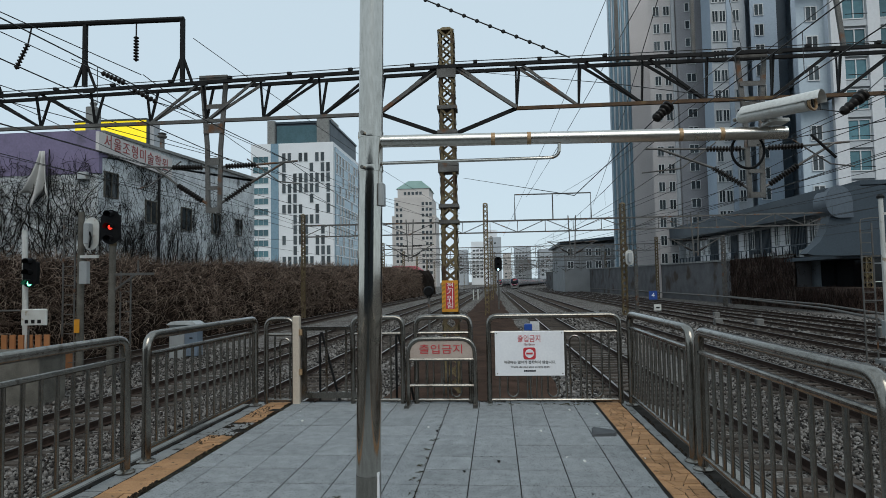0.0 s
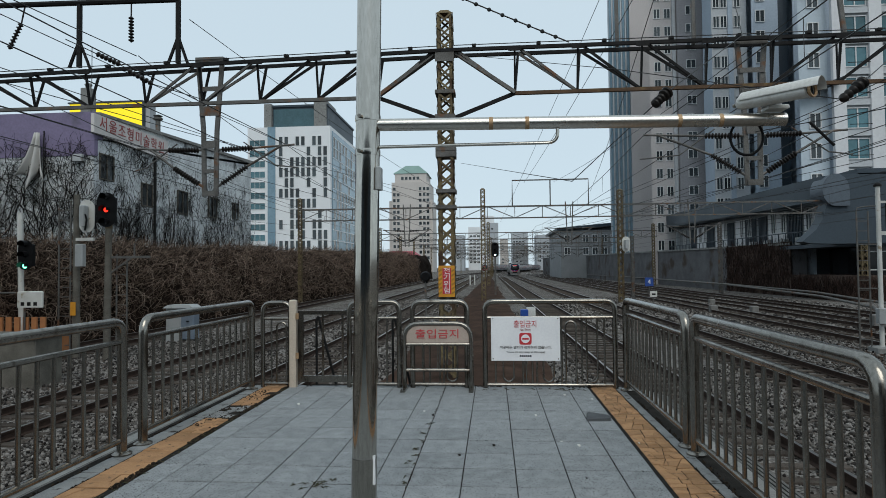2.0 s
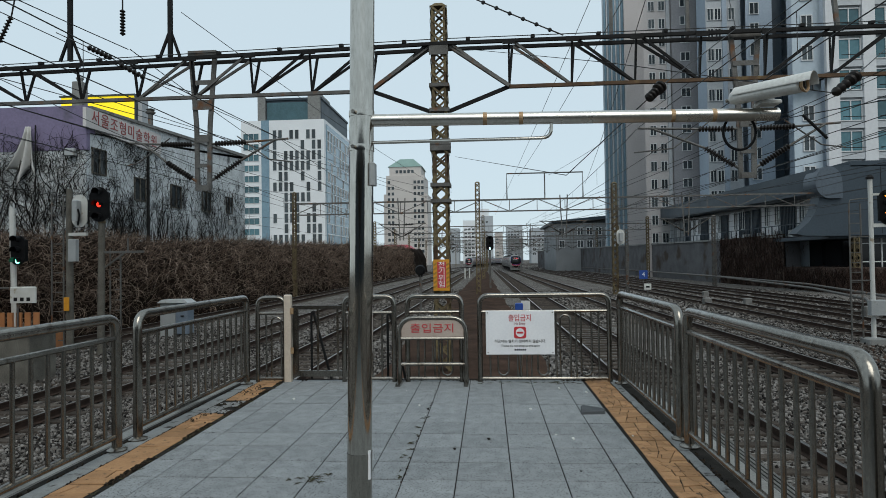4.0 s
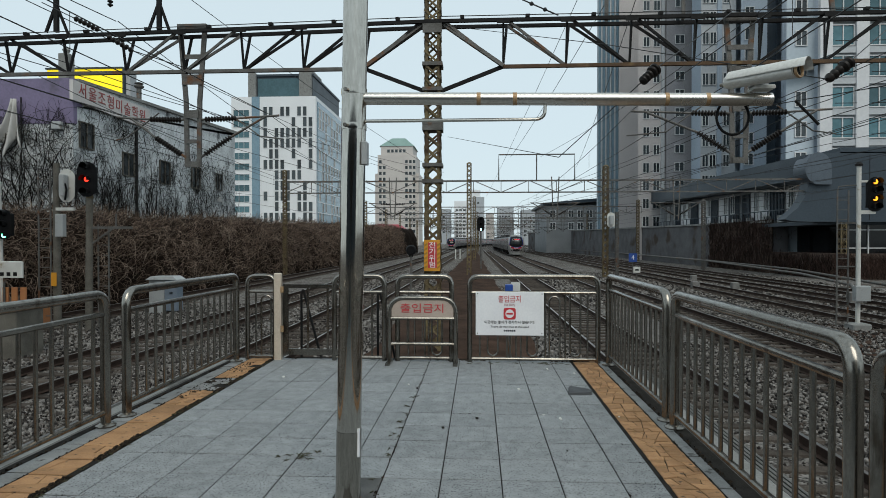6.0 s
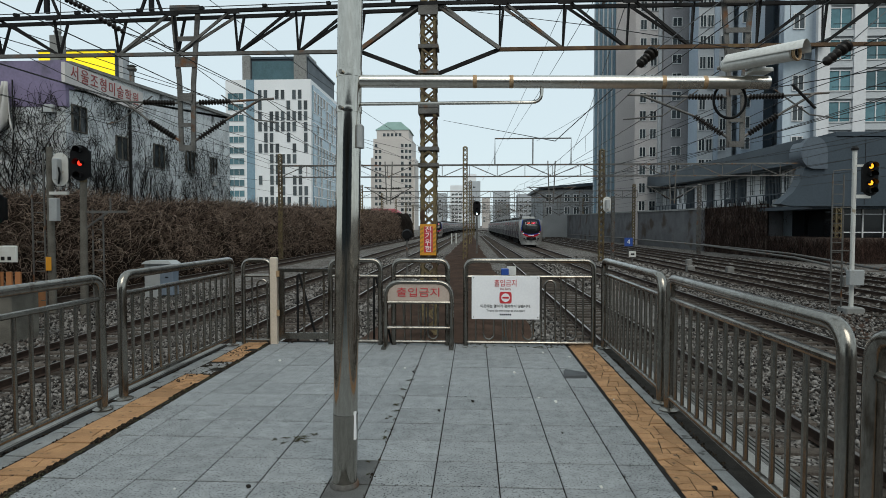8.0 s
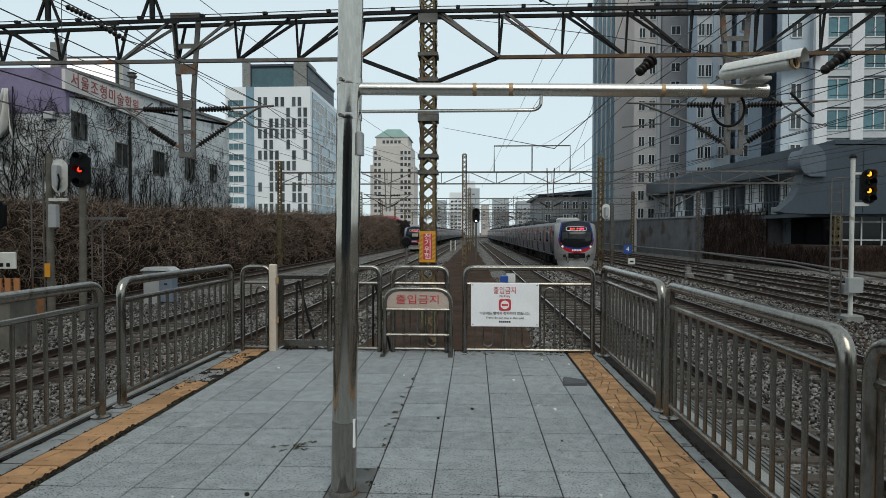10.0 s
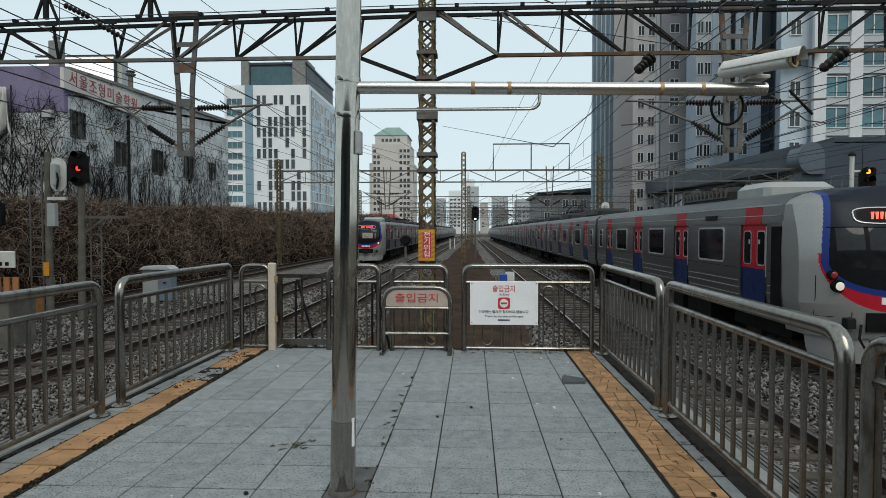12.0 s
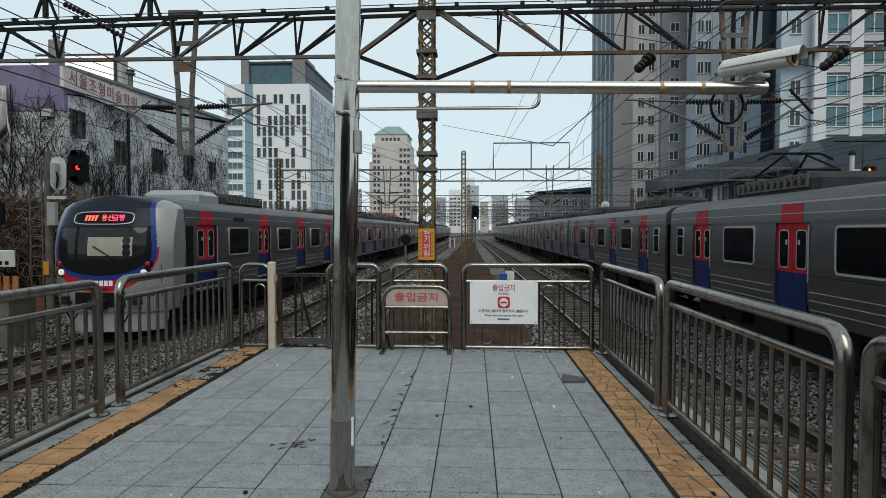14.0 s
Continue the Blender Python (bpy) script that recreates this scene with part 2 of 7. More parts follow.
CARRED = material("train_red", (0.40, 0.012, 0.024), (0.32, 0.009, 0.018), 0.45, 0, bump=0, spec=0.15)
CARGLASS = material("train_glass", (0.005, 0.006, 0.007), (0.009, 0.01, 0.011), 0.07, 0, 2, 8, 0, 0.03, 0.3, spec=0.25)
CABGLASS = material("cab_glass", (0.008, 0.009, 0.01), (0.022, 0.024, 0.025), 0.06, 0, 1.2, 6, 0, 0.03, spec=0.3)
CABBLIND = material("cab_blind", (0.34, 0.31, 0.26), (0.26, 0.24, 0.2), 0.3, 0, bump=0)
UNDER = material("underframe", (0.012, 0.011, 0.010), (0.006, 0.005, 0.005), 0.9, 0.0, 3, 40, 0.2, spec=0.08)
SKIRT = material("train_skirt", (0.42, 0.42, 0.41), (0.33, 0.33, 0.32), 0.45, 0.3, 2, 40, 0.03)
REDVINES = island_material("russet_vines", ((0.008, 0.006, 0.005), (0.028, 0.017, 0.014), (0.075, 0.045, 0.035)), 0.95, 0.2)
SMALLBOX = material("dusty_box", (0.17, 0.165, 0.155), (0.11, 0.105, 0.098), 0.8, 0, 3, 40, 0.1)
ROCK = island_material("rock_facing", ((0.07, 0.055, 0.045), (0.13, 0.10, 0.08), (0.19, 0.155, 0.125)), 0.95, 0.3)
RUSSETWALL = material("overgrown_wall", (0.115, 0.084, 0.07), (0.028, 0.02, 0.017), 0.95, 0, 0.9, 6, 1.0, spec=0.05, spread=0.2)
# near-black: the shade deep between the stems is put into this colour
HEDGESHADE = material("vine_gap_shade", (0.022, 0.015, 0.011), (0.006, 0.004, 0.003), 0.95, 0, 2, 14, 1.0, spec=0.03)
VINES = island_material("dry_vines", ((0.02, 0.013, 0.01), (0.085, 0.058, 0.044), (0.21, 0.15, 0.115), (0.44, 0.345, 0.275)), 0.95, 0.2)
IVY = island_material("bare_ivy", ((0.004, 0.004, 0.004), (0.014, 0.013, 0.012), (0.04, 0.036, 0.033)), 0.95, 0.2)
OLDWALL = material("weathered_wall", (0.72, 0.75, 0.76), (0.44, 0.46, 0.47), 0.95, 0, 0.9, 7, 0.3, 0.05, stains=((0.12, 0.124, 0.128), 0.8, 0.61), spec=0.1, spread=0.22)
PURPLE = material("purple_wall", (0.20, 0.165, 0.27), (0.145, 0.125, 0.20), 0.85, 0, 0.6, 10, 0.2, 0.05, stains=((0.10, 0.09, 0.12), 0.6, 0.6))
SIGNBOARD = material("faded_signboard", (0.60, 0.57, 0.55), (0.50, 0.47, 0.455), 0.6, 0, 0.8, 20, 0.05)
FADEDRED = material("faded_red_letters", (0.33, 0.07, 0.065), None, 0.6, bump=0)
WHITEWALL = material("white_facade", (0.74, 0.75, 0.76), (0.66, 0.67, 0.68), 0.7, 0, 0.15, 3, 0.02)
BLUEWALL = material("blue_glass_facade", (0.20, 0.30, 0.36), (0.14, 0.22, 0.28), 0.2, 0.1, 0.2, 2, 0.02)
BEIGEWALL = material("beige_facade", (0.54, 0.50, 0.47), (0.45, 0.415, 0.39), 0.8, 0, 0.1, 2, 0.02)
GREENROOF = material("green_roof", (0.20, 0.30, 0.27), (0.16, 0.25, 0.22), 0.6, 0, 0.2, 2, 0.02)
APTGREY = material("apartment_grey", (0.46, 0.475, 0.49), (0.38, 0.395, 0.41), 0.8, 0, 0.2, 4, 0.03)
APTTAUPE = material("apartment_taupe", (0.51, 0.475, 0.465), (0.42, 0.39, 0.38), 0.8, 0, 0.2, 4, 0.03)
APTDARK = material("apartment_dark", (0.31, 0.305, 0.318), (0.245, 0.24, 0.252), 0.8, 0, 0.2, 4, 0.03)
APTBLUE = material("apartment_blue", (0.37, 0.43, 0.50), (0.30, 0.355, 0.42), 0.8, 0, 0.2, 4, 0.03)
APTWHITE = material("apartment_white", (0.62, 0.62, 0.63), (0.54, 0.54, 0.55), 0.75, 0, 0.2, 4, 0.03)
APTPALE = material("apartment_pale", (0.44, 0.50, 0.55), (0.38, 0.44, 0.49), 0.6, 0, 0.2, 4, 0.03)
SLATE = material("slate_panels", (0.046, 0.062, 0.078), (0.032, 0.043, 0.055), 0.5, 0.1, 0.3, 8, 0.03, spec=0.3)
CANOPYBLUE = material("canopy_metal", (0.085, 0.105, 0.128), (0.06, 0.075, 0.094), 0.45, 0.2, 0.4, 8, 0.03)
PANELGREY = material("grey_panels", (0.25, 0.26, 0.268), (0.18, 0.188, 0.194), 0.6, 0.1, 0.3, 8, 0.03)
FARGREY = material("far_block", (0.40, 0.42, 0.44), (0.34, 0.36, 0.38), 0.9, 0, 0.1, 1, 0)
REDSHED = material("red_roof", (0.42, 0.05, 0.07), (0.33, 0.04, 0.06), 0.6, 0, 0.4, 5, 0.05)
CLOTH = material("pale_cloth", (0.50, 0.49, 0.47), (0.40, 0.39, 0.37), 0.9, 0, 2, 40, 0.1)
ORANGEMESH = material("orange_barrier", (0.40, 0.17, 0.06), (0.30, 0.12, 0.05), 0.8, 0, 3, 30, 0.1)
BRICKWALL = material("dark_retaining_wall", (0.135, 0.133, 0.138), (0.075, 0.073, 0.076), 0.85, 0, 0.6, 10, 0.3, stains=((0.06, 0.045, 0.037), 0.35, 0.56), spec=0.15)
PALEFRAME = material("window_frame", (0.62, 0.62, 0.62), (0.55, 0.55, 0.55), 0.5, bump=0)

# ---- mesh tools ----


class G:
    """Collects vertices and faces for one mesh."""

    def __init__(self):
        self.v, self.f, self.mi, self.slot = [], [], [], 0

    def quad(self, *p):
        n = len(self.v)
        self.v += [tuple(q) for q in p]
        self.f.append(tuple(range(n, n + len(p))))
        self.mi.append(self.slot)
        return self

    def hexa(self, c):
        n = len(self.v)
        self.v += [tuple(q) for q in c]
        for f in ((0, 3, 2, 1), (4, 5, 6, 7), (0, 1, 5, 4), (1, 2, 6, 5), (2, 3, 7, 6), (3, 0, 4, 7)):
            self.f.append(tuple(n + i for i in f))
            self.mi.append(self.slot)
        return self

    def box(self, x0, y0, z0, x1, y1, z1):
        return self.hexa(((x0, y0, z0), (x1, y0, z0), (x1, y1, z0), (x0, y1, z0), (x0, y0, z1), (x1, y0, z1), (x1, y1, z1), (x0, y1, z1)))

    def bevel_box(self, x0, y0, z0, x1, y1, z1, r):
        """A box whose top and upright edges are chamfered."""
        def ring(o, z):
            a, b, c, d = x0 + o, x1 - o, y0 + o, y1 - o
            return [(a + r, c, z), (b - r, c, z), (b, c + r, z), (b, d - r, z), (b - r, d, z), (a + r, d, z), (a, d - r, z), (a, c + r, z)]
        return self.loft([ring(0, z0), ring(0, z1 - r), ring(r, z1)])

    def loft(self, rings, close=True, caps=True):
        n, k = len(self.v), len(rings[0])
        for r in rings:
            self.v += [tuple(q) for q in r]
        for i in range(len(rings) - 1):
            for j in range(k if close else k - 1):
                a, b = n + i * k + j, n + i * k + (j + 1) % k
                self.f.append((a, b, b + k, a + k))
                self.mi.append(self.slot)
        if caps and close:
            self.f.append(tuple(range(n + k - 1, n - 1, -1)))
            e = n + (len(rings) - 1) * k
            self.f.append(tuple(range(e, e + k)))
            self.mi += [self.slot, self.slot]
        return self

    def tube(self, pts, r, k=8, caps=True):
        """A round bar along points; r may be a list."""
        pts = [Vector(p) for p in pts]
        rings, side = [], None
        for i, p in enumerate(pts):
            d = (pts[min(i + 1, len(pts) - 1)] - pts[max(i - 1, 0)]).normalized()
            if side is None:
                side = d.orthogonal().normalized()
            else:
                side = (side - d * side.dot(d)).normalized()
            up = d.cross(side)
            rad = r[i] if isinstance(r, (list, tuple)) else r
            rings.append([p + rad * (math.cos(a) * side + math.sin(a) * up) for a in (2 * math.pi * j / k for j in range(k))])
        return self.loft(rings, True, caps)

    def bar(self, p, q, w, h=None):
        """A square bar from p to q."""
        p, q = Vector(p), Vector(q)
        d = (q - p).normalized()
        s = d.cross(Vector((0, 0, 1)))
        s = s.normalized() if s.length > 1e-4 else Vector((1, 0, 0))
        u = s.cross(d)
        s, u = s * w / 2, u * (h or w) / 2
        return self.loft([[p - s - u, p + s - u, p + s + u, p - s + u], [q - s - u, q + s - u, q + s + u, q - s + u]])

    def disc_stack(self, p, q, radii, k=10):
        """A turned shape from p to q with the radii given at even steps."""
        p, q = Vector(p), Vector(q)
        return self.tube([p + (q - p) * i / (len(radii) - 1) for i in range(len(radii))], list(radii), k)

    def mesh(self, name, mats, smooth=35):
        m = bpy.data.meshes.new(name)
        m.from_pydata(self.v, [], self.f)
        for x in mats if isinstance(mats, (list, tuple)) else [mats]:
            m.materials.append(x)
        if len(m.materials) > 1:
            m.polygons.foreach_set("material_index", self.mi)
        if smooth:
            m.polygons.foreach_set("use_smooth", [True] * len(m.polygons))
            m.set_sharp_from_angle(angle=radians(smooth))
        m.update()
        return m


def part(name, g, mat, parent, label="", smooth=35):
    ob = new(name, g.mesh(name, mat, smooth) if isinstance(g, G) else g)
    ob.parent = parent
    if label:
        tagged(ob, label)
    return ob


def thing(name, label, category, group="", kind="", at=None):
    ob = new(name)
    ob.empty_display_size = 0.1
    if at is not None:
        ob.matrix_basis = at
    return tagged(ob, label, category, group, kind)


def solid(name, g, mat, label, category="", group="", kind="", smooth=35):
    return tagged(new(name, g.mesh(name, mat, smooth)), label, category, group, kind)


def bend(p, q, r, corner, k=5):
    """Points of a rounded corner from p over corner to q."""
    p, q, c = Vector(p), Vector(q), Vector(corner)
    a, b = c + (p - c).normalized() * r, c + (q - c).normalized() * r
    return [a.lerp(c, t).lerp(c.lerp(b, t), t) for t in (i / k for i in range(k + 1))]


def text_mesh(words, height, mat, depth=0.002):
    cu = bpy.data.curves.new("words", "FONT")
    cu.body, cu.size, cu.extrude, cu.align_x, cu.align_y = words, height, depth, "CENTER", "CENTER"
    cu.resolution_u = 3
    ob = bpy.data.objects.new("words", cu)
    me = bpy.data.meshes.new_from_object(ob)
    me.materials.clear()
    me.materials.append(mat)
    bpy.data.objects.remove(ob)
    return me


def words(name, text, height, mat, parent, at, width=None, label=""):
    """Lettering, upright and facing -y before it is posed."""
    me = text_mesh(text, height, mat)
    if width and me.vertices:
        xs = [v.co.x for v in me.vertices]
        s = width / max(1e-6, max(xs) - min(xs))
        me.transform(Matrix.Diagonal((s, 1, 1, 1)))
    ob = new(name, me)
    ob.parent = parent
    ob.matrix_basis = at @ pose(0, 0, 0, 90)
    if label:
        tagged(ob, label)
    return ob



def pierced(xs, zs, holes, y0, y1):
    """One solid plate in the plane of x and z with rectangular holes; cells are counted along xs and zs."""
    g = G()
    nx, nz = len(xs), len(zs)
    for y in (y0, y1):
        g.v += [(x, y, z) for z in zs for x in xs]
    full = {(i, j) for i in range(nx - 1) for j in range(nz - 1)} - set(holes)
    at = lambda i, j, k: k * nx * nz + j * nx + i
    for i, j in sorted(full):
        g.f.append((at(i, j, 0), at(i + 1, j, 0), at(i + 1, j + 1, 0), at(i, j + 1, 0)))
        g.f.append((at(i, j + 1, 1), at(i + 1, j + 1, 1), at(i + 1, j, 1), at(i, j, 1)))
        for (a, b), (p, q) in (((-1, 0), ((i, j), (i, j + 1))), ((1, 0), ((i + 1, j + 1), (i + 1, j))), ((0, -1), ((i + 1, j), (i, j))), ((0, 1), ((i, j + 1), (i + 1, j + 1)))):
            if (i + a, j + b) not in full:
                g.f.append((at(*p, 0), at(*q, 0), at(*q, 1), at(*p, 1)))
    g.mi = [0] * len(g.f)
    return g


RAILZ = -1.16

# ---- ground ----


def track_x(x0, slope, y):
    return x0 + slope * y + (0.0006 * (y - 200) ** 2 if y > 200 else 0)


TRACKS = {"L3": (-15.5, 0.014), "L2": (-9.2, 0.003), "L1": (-5.42, 0.004), "R1": (3.93, -0.008), "R2": (8.08, -0.008), "R3": (14.3, -0.006), "R4": (17.7, -0.008), "R5": (21.2, -0.012)}

gx = [-900, -300, -120] + [-60 + 3 * i for i in range(41)] + [120, 300, 900]
gy = [-400, -120, -40] + [-20 + 4 * i for i in range(80)] + [340, 420, 600, 1200, 3000]
g = G()
for y in gy:
    for x in gx:
        far = abs(x) > 62 or y > 300 or y < -20
        g.v.append((x, y, RAILZ - 0.2 + (0 if far else 0.05 * noise.noise((x * 0.4, y * 0.3, 0)))))
w = len(gx)
for j in range(len(gy) - 1):
    for i in range(w - 1):
        g.f.append((j * w + i, j * w + i + 1, (j + 1) * w + i + 1, (j + 1) * w + i))
        g.mi.append(0)
solid("ground", g, BALLAST, "grey crushed-stone railway ground with brown patches", "ground", kind="structure", smooth=80)

g = G()
for i in range(60):
    y0, y1 = 8.6 + i * 3, 8.6 + i * 3 + 3
    def edge(y, s):
        return (-2.9 if s < 0 else 1.7) + 0.35 * noise.noise((y * 0.5, s * 7, 0)) + (0.006 * y if s < 0 else -0.012 * y)
    def lift(y, k):
        return RAILZ - 0.1 + 0.1 * noise.noise((y * 0.7, k * 3, 4)) + 0.12 * (1 - abs(k))
    for k in range(6):
        a, b = k / 6, (k + 1) / 6
        q = []
        for y, f in ((y0, a), (y0, b), (y1, b), (y1, a)):
            q.append((edge(y, -1) * (1 - f) + edge(y, 1) * f, y, lift(y, f * 2 - 1)))
        g.quad(*q)
solid("ground_earth", g, EARTH, "bare brown earth strip between the tracks", "ground", kind="structure", smooth=80)
g = G()
g.box(10.0, 2, RAILZ - 0.3, 12.9, 24, RAILZ - 0.19)
solid("ground_path", g, EARTH, "trodden brown earth path beside the signal", "ground", kind="structure")


def stones(name, x0, x1, y0, y1, count, size, label, seed):
    rs = np.random.RandomState(seed)
    phi = (1 + 5 ** 0.5) / 2
    ico = np.array([(-1, phi, 0), (1, phi, 0), (-1, -phi, 0), (1, -phi, 0), (0, -1, phi), (0, 1, phi), (0, -1, -phi), (0, 1, -phi), (phi, 0, -1), (phi, 0, 1), (-phi, 0, -1), (-phi, 0, 1)]) / 1.9
    fi = np.array([(0, 11, 5), (0, 5, 1), (0, 1, 7), (0, 7, 10), (0, 10, 11), (1, 5, 9), (5, 11, 4), (11, 10, 2), (10, 7, 6), (7, 1, 8), (3, 9, 4), (3, 4, 2), (3, 2, 6), (3, 6, 8), (3, 8, 9), (4, 9, 5), (2, 4, 11), (6, 2, 10), (8, 6, 7), (9, 8, 1)])
    t = rs.rand(count) ** 1.5
    pos = np.stack([x0 + (x1 - x0) * rs.rand(count), y0 + (y1 - y0) * t, RAILZ - 0.2 + 0.04 * rs.rand(count)], 1)
    bed = np.zeros(count, bool)
    for c0, slope in TRACKS.values():
        bed |= np.abs(pos[:, 0] - c0 - slope * pos[:, 1]) < 1.22
    pos[bed, 2] -= 0.035
    sc = size * (0.6 + 0.8 * rs.rand(count, 1, 1)) * (0.6 + 0.8 * rs.rand(count, 1, 3))
    v = ico[None] * sc * (0.75 + 0.5 * rs.rand(count, 12, 1))
    a = rs.rand(count) * 6.283
    c, s = np.cos(a)[:, None], np.sin(a)[:, None]
    v = np.stack([v[..., 0] * c - v[..., 1] * s, v[..., 0] * s + v[..., 1] * c, v[..., 2]], 2) + pos[:, None]
    f = fi[None] + 12 * np.arange(count)[:, None, None]
    m = bpy.data.meshes.new(name)
    m.vertices.add(count * 12)
    m.vertices.foreach_set("co", v.astype(np.float32).ravel())
    m.loops.add(count * 60)
    m.loops.foreach_set("vertex_index", f.astype(np.int32).ravel())
    m.polygons.add(count * 20)
    m.polygons.foreach_set("loop_start", np.arange(0, count * 60, 3, dtype=np.int32))
    m.materials.append(STONES)
    m.materials.append(OILYSTONES)
    m.polygons.foreach_set("material_index", np.repeat(bed.astype(np.int32), 20))
    m.update()
    m.validate()
    return tagged(new(name, m), label, "ballast", kind="stuff")


stones("ballast_stones", -8.4, -3.8, 5.5, 20, 36000, 0.025, "loose grey and brown crushed ballast stones", 1)
stones("ballast_stones", -14.5, -8.4, 8, 28, 16000, 0.033, "loose grey and brown crushed ballast stones", 2)
stones("ballast_stones", 2.1, 6.6, 2.5, 18, 34000, 0.027, "loose grey and brown crushed ballast stones", 3)
stones("ballast_stones", 6.6, 13.5, 7, 28, 20000, 0.034, "loose grey and brown crushed ballast stones", 4)
stones("ballast_stones", 13.0, 24, 18, 58, 15000, 0.07, "loose grey and brown crushed ballast stones", 6)
stones("ballast_stones", 4.5, 13, 28, 58, 9000, 0.06, "loose grey and brown crushed ballast stones", 7)
stones("ballast_stones", -5.6, -2.4, 8.6, 26, 9000, 0.04, "loose grey and brown crushed ballast stones", 8)
stones("ballast_stones", -3.6, 3.4, 12, 40, 7000, 0.04, "loose grey and brown crushed ballast stones", 5)

stones("ballast_stones", -9.8, -2.6, 20, 62, 20000, 0.055, "loose grey and brown crushed ballast stones", 9)

# ---- platform ----
g = G()
g.box(-3.62, -8, RAILZ - 0.3, 2.02, 8.34, -0.055)
platform = solid("platform", g, CONCRETE, "raised concrete station platform end paved with grey granite tiles", "platform", kind="structure")
g = G()
g.box(-3.35, -8, -0.055, 1.78, 8.3, -0.0065)
part("grout_bed", g, GROUT, platform)


def ribbed_edge(x0, x1, drop):
    """The ribbed safety edge outside the fence, sloping to the track."""
    g = G()
    n = 9
    for i in range(n):
        a, b = i / n, (i + 0.62) / n
        xa, xb = x0 + (x1 - x0) * a, x0 + (x1 - x0) * b
        za, zb = -0.03 - drop * a, -0.03 - drop * b
        lo, hi = min(xa, xb), max(xa, xb)
        g.hexa(((lo, -8, -0.35), (hi, -8, -0.35), (hi, 8.3, -0.35), (lo, 8.3, -0.35), (lo, -8, za if lo == xa else zb), (hi, -8, zb if hi == xb else za), (hi, 8.3, zb if hi == xb else za), (lo, 8.3, za if lo == xa else zb)))
    g.box(min(x0, x1), -8, -0.4, max(x0, x1), 8.3, -0.05 - drop)
    part("ribbed_edge", g, RIBBED, platform, "ribbed grey rubber platform edge")


ribbed_edge(-3.36, -3.85, 0.10)
ribbed_edge(1.79, 2.28, 0.10)


# behind the viewer: unseen canopy and wall added to darken reflections, platform continued
g = G()
g.box(-5.4, -60, 3.5, 3.6, -3.2, 3.75)
solid("ceiling_canopy", g, SLATE, "plain dark canopy added out of view to darken reflections", "canopy", kind="structure")
for y in (-4.2, -12, -20, -28):
    part("canopy_post", G().tube([(-0.8, y, 0), (-0.8, y, 3.5)], 0.11, 12), GALV, platform)
g = G()
g.box(-60, -62, RAILZ - 0.3, 60, -60, 16)
solid("wall_south", g, SLATE, "plain dark wall added out of view to darken reflections", "wall", kind="structure")
g = G()
g.box(-3.62, -60, RAILZ - 0.3, 2.02, -8, 0.0)
solid("platform_rear", g, CONCRETE, "raised concrete platform continuing under the canopy", "platform", kind="structure")

# ---- railway tracks ----
def railway(key, y0, y1, near):
    x0, sl = TRACKS[key]
    tr = thing("railway_track", "rusty steel rails on concrete sleepers in ballast", "track", "tracks", "structure")
    ys = [y0 + i * 6 for i in range(int((y1 - y0) / 6) + 1)]
    for s in (-1, 1):
        g, top = G(), G()
        prof = ((-0.07, -0.16), (0.07, -0.16), (0.07, -0.145), (0.012, -0.13), (0.012, -0.045), (0.036, -0.03), (0.036, -0.002), (-0.036, -0.002), (-0.036, -0.03), (-0.012, -0.045), (-0.012, -0.13), (-0.07, -0.145))
        g.loft([[(track_x(x0, sl, y) + s * 0.755 + a, y, RAILZ + b) for a, b in prof] for y in ys])
        top.loft([[(track_x(x0, sl, y) + s * 0.755 + a, y, RAILZ + b) for a, b in ((-0.03, -0.004), (0.03, -0.004), (0.026, 0.002), (-0.026, 0.002))] for y in ys])
        r = part("rail", g, RAIL, tr)
        part("rail_head", top, RAILTOP, r, "worn shiny running surface")
    me = G().loft([[(-1.2, -0.12, -0.3), (1.2, -0.12, -0.3), (1.2, 0.12, -0.3), (-1.2, 0.12, -0.3)], [(-1.2, -0.10, -0.155), (1.2, -0.10, -0.155), (1.2, 0.10, -0.155), (-1.2, 0.10, -0.155)]]).mesh("sleeper", SLEEPER)
    far, y = G(), y0
    while y < y1:
        x = track_x(x0, sl, y)
        if y < near:
            ob = part("sleeper", me, None, tr)
            ob.location = (x, y, RAILZ)
        elif y < 170:
            far.box(x - 1.2, y - 0.11, RAILZ - 0.3, x + 1.2, y + 0.11, RAILZ - 0.16)
        y += 0.62
    if far.v:
        tagged(part("sleepers", far, SLEEPER, tr), kind="stuff")
    return tr


for key, y0, near in (("L1", 3, 60), ("L2", 3, 60), ("L3", 6, 40), ("R1", 0, 60), ("R2", 2, 60), ("R3", 8, 36), ("R4", 10, 20), ("R5", 14, 14)):
    railway(key, y0, 420, near)
# guard timber between two right-hand roads, and the pale cable duct
g = G()
g.tube([(19.5, 20, -0.75), (21.5, 34, -0.7), (24.0, 48, -0.55), (25, 70, -0.5), (24.5, 110, -0.5), (22, 160, -0.5)], 0.08, 8)
g.tube([(16.1, 26.5, -0.95), (16.6, 28.3, -0.35), (18.8, 37, -0.3), (22, 60, -0.3), (22.5, 110, -0.3)], 0.07, 8)
solid("cable_duct", g, GALV, "grey pipe duct running along the tracks", "pipe", smooth=50)

# ---- fences ----
FTOP = 1.16


